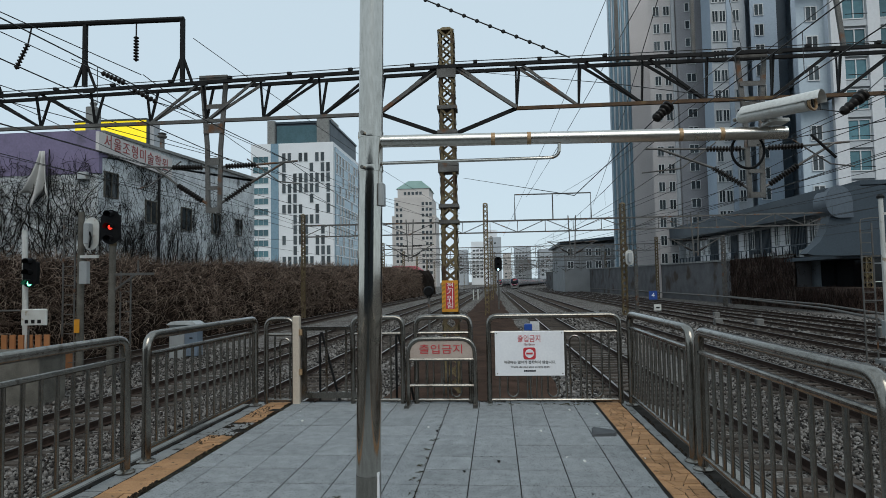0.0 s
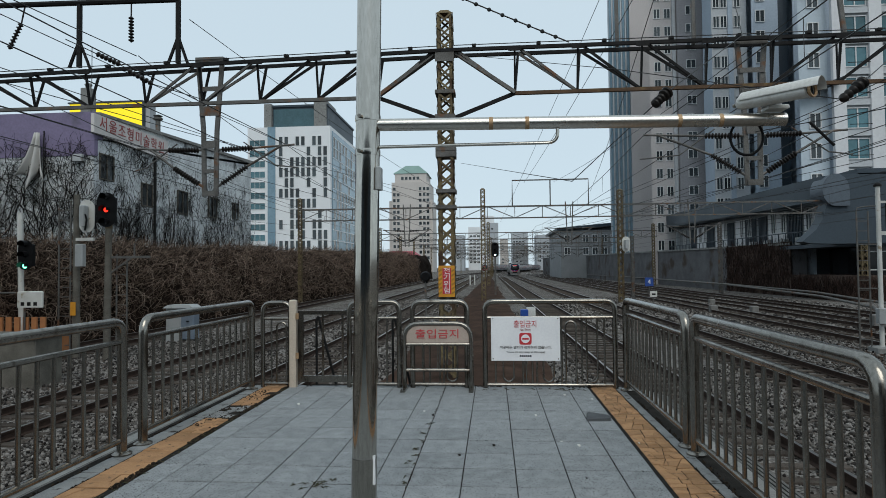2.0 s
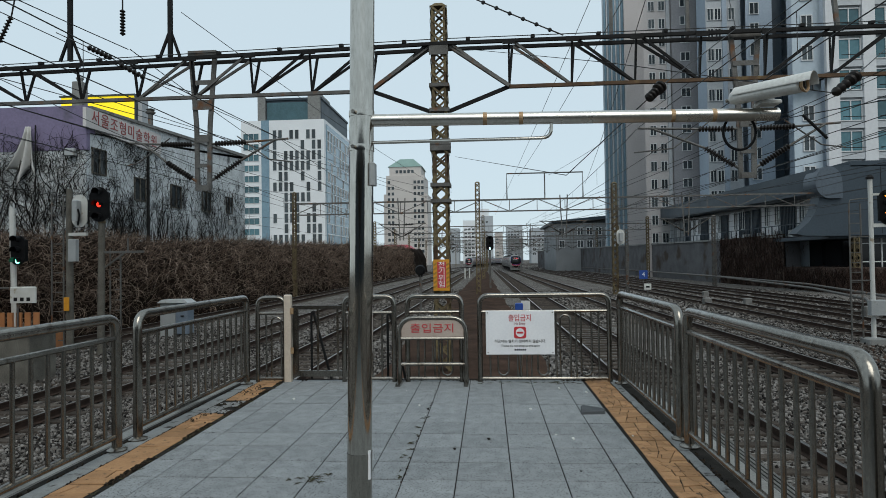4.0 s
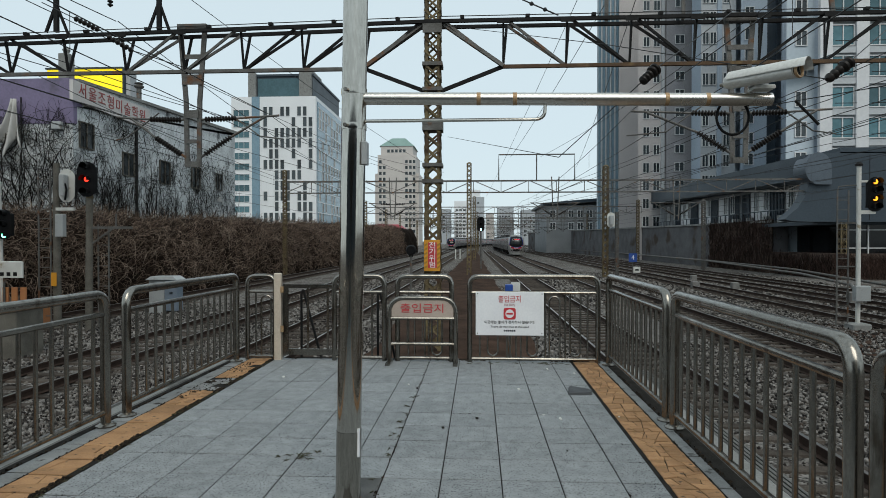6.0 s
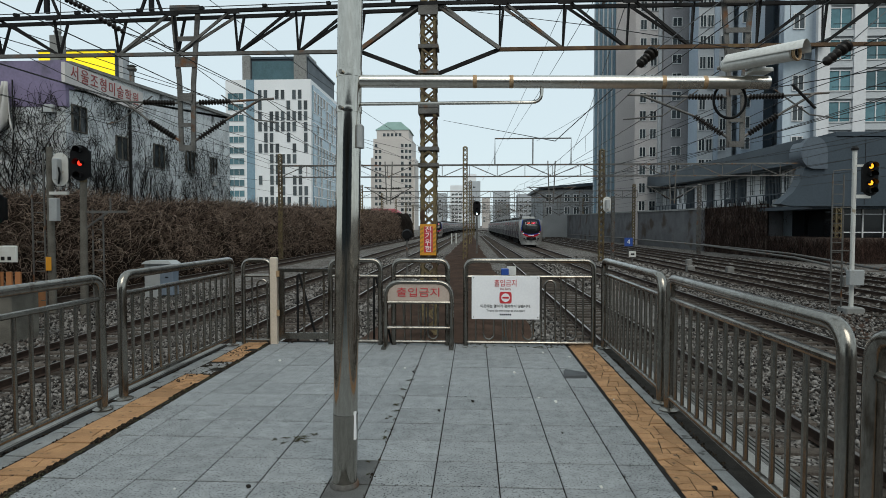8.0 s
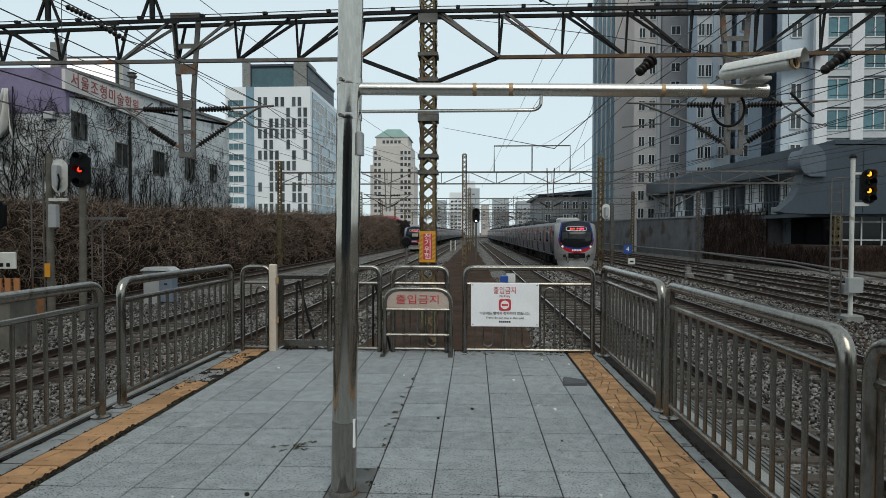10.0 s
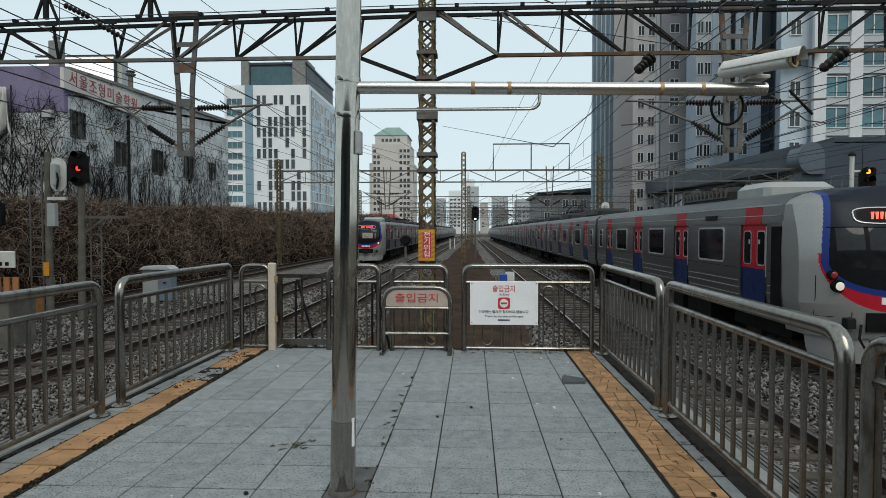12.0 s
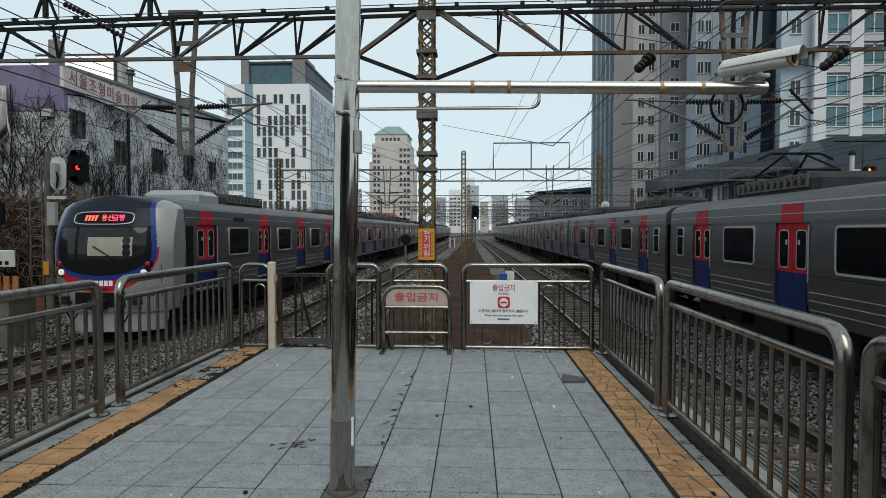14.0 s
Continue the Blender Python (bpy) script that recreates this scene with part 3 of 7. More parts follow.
def frame_loop(g, a, b, top, r, round_r=0.14):
    """An inverted U of tube between the feet a and b."""
    a, b = Vector(a), Vector(b)
    ta, tb = Vector((a.x, a.y, top)), Vector((b.x, b.y, top))
    g.tube([a] + bend(a, tb, round_r, ta) + bend(ta, b, round_r, tb) + [b], r, 12)


def side_panel(x, y0, y1, group, top=1.185):
    """A panel of the fence beside the platform, from y0 to y1."""
    f = thing("guard_fence", "brushed stainless-steel tube fence panel with upright bars on the platform edge", "fence", group)
    g = G()
    frame_loop(g, (x, y0, 0), (x, y1, 0), top - 0.042, 0.042)
    part("frame", g, STEEL, f)
    for y in (y0, y1):
        g = G().disc_stack((x, y, 0), (x, y, 0.03), (0.085, 0.085, 0.07, 0.05))
        part("base_collar", g, STEEL, f)
    for z in (0.97, 0.12):
        part("rail", G().tube([(x, y0, z), (x, y1, z)], 0.024, 10), STEEL, f)
    n = int((y1 - y0) / 0.165)
    me = G().tube([(0, 0, 0.12), (0, 0, 0.97)], 0.0165, 8).mesh("bar", STEEL)
    for i in range(1, n):
        part("bar", me, None, f).location = (x, y0 + (y1 - y0) * i / n, 0)
    return f


for y0, y1 in ((5.56, 8.0), (2.84, 5.34), (0.30, 2.65), (-2.3, 0.06), (-4.9, -2.54)):
    side_panel(1.68, y0, y1, "fence panels on the platform edges")
for y0, y1 in ((5.43, 7.98), (2.60, 5.11), (-0.16, 2.36), (-2.9, -0.4), (-5.6, -3.1)):
    side_panel(-3.22, y0, y1, "fence panels on the platform edges")

YF = 8.12


def hoop_panel(x0, x1, hoops, top=FTOP, r=0.034):
    """A panel across the platform end with bars and hairpin hoops."""
    f = thing("guard_fence", "stainless-steel tube fence panel with hairpin bars across the platform end", "fence", "fence panels across the platform end")
    g = G()
    frame_loop(g, (x0, YF, 0), (x1, YF, 0), top - 0.03, r, 0.12)
    part("frame", g, STEEL, f)
    for z in (top - 0.24, 0.045):
        part("rail", G().tube([(x0, YF, z), (x1, YF, z)], 0.02, 8), STEEL, f)
    for kind, x in hoops:
        g = G()
        lo, hi = 0.05, top - 0.24
        if kind == "bar":
            g.tube([(x, YF, lo), (x, YF, hi)], 0.013, 8)
        else:
            w = 0.068
            arc = [(x + w * math.cos(a), w * math.sin(a)) for a in (math.pi * i / 8 for i in range(9))]
            if kind == "up":
                g.tube([(x + w, YF, lo)] + [(px, YF, hi - 0.12 + pz) for px, pz in arc] + [(x - w, YF, lo)], 0.013, 8)
            else:
                g.tube([(x + w, YF, hi)] + [(px, YF, 0.15 - pz) for px, pz in arc] + [(x - w, YF, hi)], 0.013, 8)
        part("hairpin" if kind != "bar" else "bar", g, STEEL, f)
    return f


hoop_panel(-0.115, 1.565, [("bar", 0.02), ("down", 0.19), ("bar", 0.38), ("bar", 0.50), ("bar", 0.42), ("down", 0.71), ("bar", 0.56), ("bar", 0.88), ("up", 1.0), ("bar", 1.14), ("down", 1.27), ("bar", 1.43)])
hoop_panel(-1.075, -0.355, [("bar", -0.93), ("up", -0.78), ("down", -0.55), ("bar", -0.66)])
hoop_panel(-1.93, -1.255, [("bar", -1.8), ("up", -1.62), ("bar", -1.42)])
hoop_panel(-3.12, -2.74, [("up", -2.86), ("bar", -3.0)], r=0.03)

# gate with its post
gp = thing("fence_gate", "narrow steel gate of thin upright bars with a beige box post", "gate")
post = part("post", G().bevel_box(-2.745, YF - 0.045, 0, -2.65, YF + 0.045, 1.17, 0.012), material("beige_post", (0.62, 0.53, 0.43), (0.50, 0.42, 0.34), 0.45, 0.2, 3, 60, 0.04), gp, "beige metal box post")
for z in (0.42, 0.95):
    part("hinge", G().tube([(-2.635, YF - 0.03, z - 0.04), (-2.635, YF - 0.03, z + 0.04)], 0.022, 8), RUSTBAND, gp)
g = G()
g.box(-2.63, YF - 0.02, 0.07, -2.56, YF + 0.02, 1.02)
g.box(-2.56, YF - 0.02, 0.97, -1.62, YF + 0.02, 1.02)
g.box(-2.56, YF - 0.02, 0.07, -1.62, YF + 0.02, 0.15)
g.box(-1.66, YF - 0.02, 0.15, -1.62, YF + 0.02, 0.97)
part("gate_frame", g, STEEL, gp)
for x in (-2.29, -2.02, -1.77):
    part("bar", G().box(x - 0.013, YF - 0.013, 0.15, x + 0.013, YF + 0.013, 0.97), STEEL, gp)
part("latch", G().box(-1.72, YF - 0.035, 0.99, -1.60, YF + 0.0, 1.015), DARKSTEEL, gp)

# dark bicycle-rack-like hoop barrier standing behind the gate
sb = thing("trestle", "dark steel trestle leaning behind the gate", "trestle")
for x0, x1 in ((-2.48, -2.20), (-1.40, -1.15)):
    part("leg", G().tube([(x0, YF + 0.35, -0.05), (x0, YF + 0.35, 0.85)] + bend((x0, YF + 0.35, 0.85), (x1, YF + 0.4, -0.1), 0.04, (x0 + 0.02, YF + 0.36, 0.93)) + [(x1, YF + 0.4, -0.1)], 0.018, 6), DARKSTEEL, sb)
part("base_bar", G().tube([(-2.5, YF + 0.38, -0.05), (-1.1, YF + 0.38, -0.05)], 0.018, 6), DARKSTEEL, sb)
g = G().box(-2.7, YF + 0.2, -0.4, -1.0, YF + 0.5, -0.07)
part("foot_plate", g, CONCRETE, sb)

# portable barrier with the plaque
pb = thing("portable_barrier", "round-shouldered steel barrier with a bronze no-entry plaque", "barrier")
yb = YF - 0.14
g = G()
frame_loop(g, (-1.165, yb, 0), (-0.295, yb, 0), 0.855, 0.03, 0.2)
part("frame", g, STEEL, pb)
for z in (0.59, 0.255):
    part("rail", G().tube([(-1.165, yb, z), (-0.295, yb, z)], 0.022, 8), STEEL, pb)
for x in (-0.93, -0.73, -0.53):
    part("bar", G().tube([(x, yb, 0.255), (x, yb, 0.59)], 0.011, 6), STEEL, pb)
g = G()
pts = [(-1.135, 0.61), (-0.325, 0.61), (-0.325, 0.70), (-0.35, 0.76), (-0.40, 0.805), (-0.47, 0.835), (-0.99, 0.835), (-1.06, 0.805), (-1.11, 0.76), (-1.135, 0.70)]
g.loft([[(x, yb - 0.012, z) for x, z in pts], [(x, yb + 0.012, z) for x, z in pts]])
pl = part("plaque", g, BRONZE, pb, "bronze plaque with red lettering")
words("lettering", "출입금지", 0.13, RED, pl, pose(-0.73, yb - 0.016, 0.715), 0.56, "red no-entry lettering")
for x in (-1.165, -0.295):
    part("foot", G().box(x - 0.03, yb - 0.2, 0, x + 0.03, yb + 0.2, 0.03), STEEL, pb)

# white notice board
nb = thing("notice_board", "white no-entry notice panel fixed on the end fence", "sign")
yn = YF - 0.055
part("panel", G().bevel_box(-0.035, yn - 0.012, 0.335, 0.855, yn + 0.0, 0.905, 0.004), SIGNWHITE, nb)
words("title", "출입금지", 0.10, RED, nb, pose(0.41, yn - 0.014, 0.805), 0.29)
words("subtitle", "No Entry", 0.042, material("maroon", (0.25, 0.03, 0.04), None, 0.5, bump=0), nb, pose(0.41, yn - 0.014, 0.735), 0.14)
g = G()
ring = []
for i in range(20):
    a = 2 * math.pi * i / 20
    ring.append((0.41 + 0.08 * math.copysign(abs(math.cos(a)) ** 0.35, math.cos(a)), 0.62 + 0.077 * math.copysign(abs(math.sin(a)) ** 0.35, math.sin(a))))
g.loft([[(x, yn - 0.016, z) for x, z in ring], [(x, yn - 0.012, z) for x, z in ring]])
rs = part("symbol", g, RED, nb, "red rounded-square no-entry symbol")
part("symbol_disc", G().disc_stack((0.41, yn - 0.019, 0.62), (0.41, yn - 0.016, 0.62), (0.056, 0.056), 24), SIGNWHITE, rs)
part("symbol_bar", G().box(0.368, yn - 0.022, 0.608, 0.452, yn - 0.019, 0.632), RED, rs)
words("notice_line", "이곳에는 열차가 정차하지 않습니다.", 0.045, BLACK, nb, pose(0.41, yn - 0.014, 0.505), 0.66)
words("notice_line", "Trains do not stop at this spot", 0.036, BLACK, nb, pose(0.41, yn - 0.014, 0.448), 0.5)
g = G()
for i in range(6):
    g.box(0.335 + i * 0.026, yn - 0.015, 0.385, 0.354 + i * 0.026, yn - 0.0125, 0.408)
part("logo", g, CARNAVY, nb, "dark operator logo drawn as plain blocks")
for x in (-0.01, 0.83):
    for z in (0.36, 0.88):
        part("screw", G().disc_stack((x, yn - 0.016, z), (x, yn - 0.012, z), (0.006, 0.008), 8), STEEL, nb)
nb.location.z = 0.03
# small blue and white box behind the fence
bx = thing("blue_box", "small blue and white box on a post behind the end fence", "box")
part("body", G().bevel_box(0.42, 9.6, 0.62, 0.54, 9.72, 0.92, 0.01), BLUE, bx)
part("plate", G().box(0.52, 9.74, 0.68, 0.66, 9.76, 0.95), WHITEPAINT, bx)
part("post", G().tube([(0.5, 9.75, RAILZ - 0.1), (0.5, 9.75, 0.62)], 0.03, 8), GALV, bx)

# ---- pole with the camera arm ----
pole = thing("camera_pole", "tall polished stainless-steel pole with a horizontal camera arm", "pole")
XP, YP = -0.795, 3.68
XT = -0.742
part("shaft", G().tube([(XP + (XT - XP) * z / 2.98, YP, z) for z in (0, 0.6, 2.0, 3.2, 4.3)], 0.0745, 28), POLISHED, pole)
# added skin round the shaft's foot; its darker tone imitates darker reflections
part("dim_lower_length", G().tube([(XP, YP, 0.0), (XP + (XT - XP) * 0.45 / 2.98, YP, 0.45)], 0.0765, 28, False), DIMSTEEL, pole, "lower length of the polished pole, its darker reflections put into the colour")
part("sticker_scrap", G().box(XP + 0.066, YP - 0.045, 0.30, XP + 0.0795, YP + 0.0, 0.47), SIGNWHITE, pole, "torn white sticker")
part("base_flange", G().disc_stack((XP, YP, 0), (XP, YP, 0.03), (0.09, 0.09, 0.083), 24), GALV, pole)
for z in (2.50, 2.29):
    x = XP + (XT - XP) * z / 2.98
    c = part("clamp", G().disc_stack((x, YP, z - 0.018), (x, YP, z + 0.018), (0.078, 0.0785, 0.078), 28), POLISHED, pole)
    part("bolt", G().tube([(x - 0.035, YP - 0.095, z), (x - 0.035, YP - 0.07, z)], 0.012, 6), STEEL, c)
arm = part("arm", G().tube([(-0.72, YP, 2.462), (1.66, YP, 2.425), (1.70, YP, 2.425)], 0.0375, 20), PIPE, pole, "brushed steel arm with brown rust bands")
for x in (-0.0, 0.215, 1.1, 1.335):
    z = 2.462 - 0.037 * (x + 0.72) / 2.42
    part("rust_band", G().tube([(x - 0.012, YP, z), (x + 0.012, YP, z)], 0.0382, 20, False), RUSTBAND, arm)
part("end_cap", G().tube([(1.70, YP, 2.425), (1.706, YP, 2.425)], [0.037, 0.032], 20), DARKSTEEL, arm)
part("brace_rod", G().tube([(-0.7, YP, 2.325), (0.30, YP, 2.325)] + bend((0.30, YP, 2.325), (0.395, YP, 2.45), 0.06, (0.395, YP, 2.325)) + [(0.395, YP, 2.45)], 0.0105, 10), POLISHED, pole)
part("grey_box", G().bevel_box(-0.70, YP - 0.06, 2.06, -0.665, YP + 0.02, 2.20, 0.008), GREYBOX, pole, "small grey junction box")

cc = thing("security_camera", "weathered white bullet security camera in a hooded housing", "camera")
a, b = Vector((1.455, YP + 0.04, 2.525)), Vector((1.735, YP - 0.26, 2.517))
d = (b - a).normalized()
s = d.cross(Vector((0, 0, 1))).normalized()
u = s.cross(d)


def oval(c, w, h, k=20, flat=0.55):
    return [c + s * w * math.cos(t) + u * h * (math.sin(t) if math.sin(t) > 0 else math.sin(t) * flat) for t in (2 * math.pi * i / k for i in range(k))]


g = G().loft([oval(a, 0.035, 0.04), oval(a + d * 0.02, 0.055, 0.055), oval(a + d * 0.38, 0.055, 0.055), oval(a + d * 0.385, 0.045, 0.045)])
body = part("housing", g, WHITEPAINT, cc)
hood = G()
ra, rb, rc = [], [], []
for i in range(13):
    t = math.pi * (0.06 + i / 12 * 0.88)
    ra.append(a + d * 0.03 + s * 0.062 * math.cos(t) + u * 0.064 * math.sin(t))
    rb.append(a + d * 0.45 + s * 0.064 * math.cos(t) + u * 0.068 * math.sin(t))
hood.loft([ra, rb], False)
hood.loft([[p + u * 0.004 for p in ra], [p + u * 0.004 for p in rb]], False)
part("sun_hood", hood, WHITEPAINT, cc, "white sun hood with rust stains")
part("front_glass", G().loft([oval(a + d * 0.386, 0.04, 0.04), oval(a + d * 0.39, 0.038, 0.038)]), BLACK, cc)
part("front_ring", G().tube([p for p in oval(a + d * 0.40, 0.048, 0.05)] + [oval(a + d * 0.40, 0.048, 0.05)[0]], 0.008, 6), RUSTBAND, cc)
part("seam", G().tube([a + d * 0.03 - s * 0.0565 - u * 0.004, a + d * 0.38 - s * 0.0565 - u * 0.004], 0.004, 6), DARKSTEEL, cc)
part("bracket", G().bevel_box(1.575, YP - 0.05, 2.498, 1.665, YP + 0.03, 2.545, 0.008), GREYBOX, cc)
part("mount_plate", G().bevel_box(1.585, YP - 0.06, 2.478, 1.70, YP + 0.05, 2.498, 0.004), WHITEPAINT, cc)
part("gland", G().tube([a - d * 0.03, a + d * 0.01], 0.012, 8), STEEL, cc)
loop = [(1.50 + 0.093 * math.sin(t), YP + 0.045, 2.335 - 0.105 * math.cos(t)) for t in (2 * math.pi * i / 28 for i in range(29))]
part("cable_coil", G().tube(loop, 0.008, 8), BLACK, cc, "black coiled cable")

# ---- lattice masts and gantries ----


def lattice_mast(parent, x, y, z0, z1, w, mat, step=0.42, cap=True, single=False):
    """A square mast of four angles with crossed lacing."""
    h = w / 2
    for sx, sy in ((-1, -1), (1, -1), (1, 1), (-1, 1)):
        g = G()
        a = min(0.09, w * 0.2)
        X, Y = x + sx * h, y + sy * h
        g.box(min(X, X - sx * a), min(Y, Y - sy * 0.012), z0, max(X, X - sx * a), max(Y, Y - sy * 0.012), z1)
        g.box(min(X, X - sx * 0.012), min(Y, Y - sy * a), z0, max(X, X - sx * 0.012), max(Y, Y - sy * a), z1)
        part("corner_angle", g, mat, parent)
    g = G()
    def lace(p, q):
        if single:
            part("lacing_bar", G().bar(p, q, 0.012, 0.05), mat, parent)
        else:
            g.bar(p, q, 0.012, 0.05)
    n = max(1, round((z1 - z0) / step))
    dz = (z1 - z0) / n
    for i in range(n):
        a, b = z0 + i * dz, z0 + (i + 1) * dz
        for sy in (-1, 1):
            Y = y + sy * (h + 0.004)
            lace((x - h, Y, a), (x + h, Y, b))
            lace((x + h, Y + sy * 0.014, a), (x - h, Y + sy * 0.014, b))
        for sx in (-1, 1):
            X = x + sx * (h + 0.004)
            lace((X, y - h, a), (X, y + h, b))
            lace((X + sx * 0.014, y + h, a), (X + sx * 0.014, y - h, b))
    if not single:
        part("lacing", g, mat, parent)
    if cap:
        part("cap", G().loft([[(x - h, y - h, z1), (x + h, y - h, z1), (x + h, y + h, z1), (x - h, y + h, z1)], [(x - h * 0.5, y - h * 0.5, z1 + w * 0.28), (x + h * 0.5, y - h * 0.5, z1 + w * 0.28), (x + h * 0.5, y + h * 0.5, z1 + w * 0.28), (x - h * 0.5, y + h * 0.5, z1 + w * 0.28)]]), mat, parent)


def insulator(g, p, q, r=0.075, n=9):
    radii = []
    for i in range(n):
        radii += [r * 0.45, r, r, r * 0.45]
    g.disc_stack(p, q, [r * 0.3] + radii + [r * 0.3], 10)


YG = 15.4
mast = thing("lattice_mast", "tall rusty lattice steel mast carrying the gantry", "mast")
XM = -1.14
lattice_mast(mast, XM, YG, RAILZ - 0.3, 8.0, 0.38, MASTPAINT, 0.34, single=True)
for z in (5.33, 3.45, 3.05, 5.95, 4.5, 4.35):
    part("collar", G().box(XM - 0.25, YG - 0.24, z, XM + 0.25, YG + 0.24, z + (0.09 if z < 4.3 or z > 5 else 0.14)), GALV, mast)
part("gusset", G().box(XM - 0.24, YG - 0.25, 6.75, XM + 0.24, YG - 0.232, 7.05), GALV, mast)
dp = thing("danger_plate", "orange plate with white and red danger lettering strapped to the mast", "sign")
yd = YG - 0.30
part("plate", G().box(XM - 0.20, yd - 0.01, 0.86, XM + 0.20, yd, 1.63), YELLOW, dp)
OCHRE = material("ochre_stripe", (0.36, 0.20, 0.02), None, 0.5, bump=0)
for i in range(1, 7):
    z = 0.80 + i * 0.11
    for x0, x1 in ((-0.197, -0.115), (0.122, 0.197)):
        front = [(XM + x0, z), (XM + x1, z + 0.05), (XM + x1, z + 0.10), (XM + x0, z + 0.05)]
        part("stripe", G().loft([[(x, y, h) for x, h in front] for y in (yd - 0.013, yd - 0.009)]), OCHRE, dp)
part("red_field", G().box(XM - 0.10, yd - 0.016, 0.93, XM + 0.115, yd - 0.011, 1.57), RED, dp)
for i, ch in enumerate("전기위험"):
    words("letter", ch, 0.17, SIGNWHITE, dp, pose(XM + 0.008, yd - 0.019, 1.49 - i * 0.16), 0.15)
for z in (0.95, 1.52):
    part("strap", G().box(XM - 0.21, YG - 0.30, z, XM + 0.21, YG - 0.192, z + 0.03), GALV, dp)

gantry = thing("gantry", "weathered steel truss gantry spanning the tracks", "gantry")
ZT, ZB = 7.03, 5.95
XA, XB = -27.0, 21.0


def chord_z(x):
    """Height of the top chord, which falls a little past the mast."""
    return ZT + 0.019 * min(0.0, x - XM)


for dy in (-0.22, 0.22):
    part("top_chord", G().tube([(x, YG + dy, chord_z(x)) for x in (XA, XM, XB)], 0.058, 4), DARKSTEEL, gantry)
part("walkway_wire", G().tube([(x, YG - 0.1, chord_z(x) + 0.16) for x in (XA, XM, XB)], 0.012, 5), WIRE, gantry)
for x0, x1 in ((XA, -2.88), (0.61, XB)):
    part("bottom_chord", G().box(x0, YG - 0.045, ZB - 0.045, x1, YG + 0.045, ZB + 0.04), RUSTY if x0 > 0 else GALV, gantry)
P = 1.55
node = []
k = 0
while XM - 1.74 - k * P > XA:
    node.append((XM - 1.74 - k * P, -1 if XM - 1.74 - k * P < -9.6 else 1))
    k += 1
k = 0
while XM + 1.75 + k * P < XB:
    x = XM + 1.75 + k * P
    node.append((x, -1 if x < 6.0 else 1))
    k += 1
for x, way in node:
    for dy in (-0.2, 0.2):
        xv = x + (0.0 if dy < 0 else 0.1)
        part("web_bar", G().bar((xv, YG + dy, chord_z(xv)), (x, YG, ZB), 0.045, 0.06), DARKSTEEL, gantry)
        xe = x + way * (P - 0.1)
        part("web_bar", G().bar((xe, YG + dy, chord_z(xe)), (x, YG, ZB), 0.04, 0.065), DARKSTEEL if int(x * 10) % 3 else GALV, gantry)
    part("gusset", G().box(x - 0.16, YG - 0.29, chord_z(x) - 0.1, x + 0.16, YG - 0.272, chord_z(x)), DARKSTEEL, gantry)
for s, x in ((-1, -2.88), (1, 0.61)):
    part("knee_brace", G().bar((x, YG, ZB), (XM + s * 0.25, YG, 5.38), 0.08, 0.09), DARKSTEEL, gantry)
    part("knee_brace", G().bar((x, YG - 0.1, ZB), (XM + s * 0.2, YG - 0.15, ZT), 0.07, 0.09), GALV, gantry)
for i in range(30):
    x = XA + 1.0 + i * 1.6
    part("cleat", G().box(x - 0.05, YG - 0.28, chord_z(x) + 0.05, x + 0.05, YG - 0.16, chord_z(x) + 0.12), DARKSTEEL, gantry)
# upright frame above the gantry
g = G()
g.tube([(-15.2, YG, 8.83), (-8.17, YG, 8.74)] , 0.075, 8)
part("upper_bar", g, DARKSTEEL, gantry)
for x in (-8.2, -10.95, -13.7):
    g = G()
    g.bar((x, YG, ZT), (x, YG, 8.76), 0.1)
    g.bar((x - 0.28 if x < -8 else x + 0.0, YG, ZT), (x, YG, 7.75), 0.06)
    g.bar((x + 0.18, YG + 0.2, ZT), (x, YG, 7.75), 0.06)
    part("upper_post", g, DARKSTEEL, gantry)
g = G()
insulator(g, (-9.5, YG, 8.35), (-9.5, YG, 7.65), 0.07, 8)
g.tube([(-9.5, YG, 8.78), (-9.5, YG, 8.3)], 0.02, 6)
part("string_insulator", g, PORCELAIN, gantry)
g = G()
insulator(g, (-12.6, YG, 8.3), (-12.95, YG, 7.6), 0.07, 8)
g.tube([(-12.5, YG, 8.78), (-12.6, YG, 8.3)], 0.02, 6)
part("string_insulator", g, PORCELAIN, gantry)
for x in (3.15, 5.0, 8.3, 9.8):
    part("upper_post", G().bar((x + (0.25 if x > 5 else 0), YG, ZT), (x, YG, 9.6), 0.08, 0.1), GALV, gantry)
# gantry legs outside the view
for x in (XA + 0.3, XB - 0.3):
    lattice_mast(gantry, x, YG, RAILZ - 0.3, 7.2, 0.5, GALV, 0.6, False)


def drop_post(x):
    """The tapering post under the gantry with its cantilever arms."""
    for sx in (-1, 1):
        g = G()
        g.bar((x + sx * 0.33, YG, ZT + 0.12), (x + sx * 0.18, YG, 5.2), 0.07, 0.11)
        g.bar((x + sx * 0.18, YG, 5.2), (x + sx * 0.155, YG, 3.5), 0.07, 0.11)
        part("drop_channel", g, GALV, gantry)
    for z, h, w in ((6.95, 0.2, 0.38), (6.25, 0.12, 0.3), (5.6, 0.26, 0.26), (4.75, 0.2, 0.17), (4.1, 0.1, 0.17), (3.5, 0.14, 0.17)):
        part("batten_plate", G().box(x - w, YG - 0.07, z, x + w, YG - 0.055, z + h), GALV, gantry)


for x in (-7.32, 6.35):
    drop_post(x)


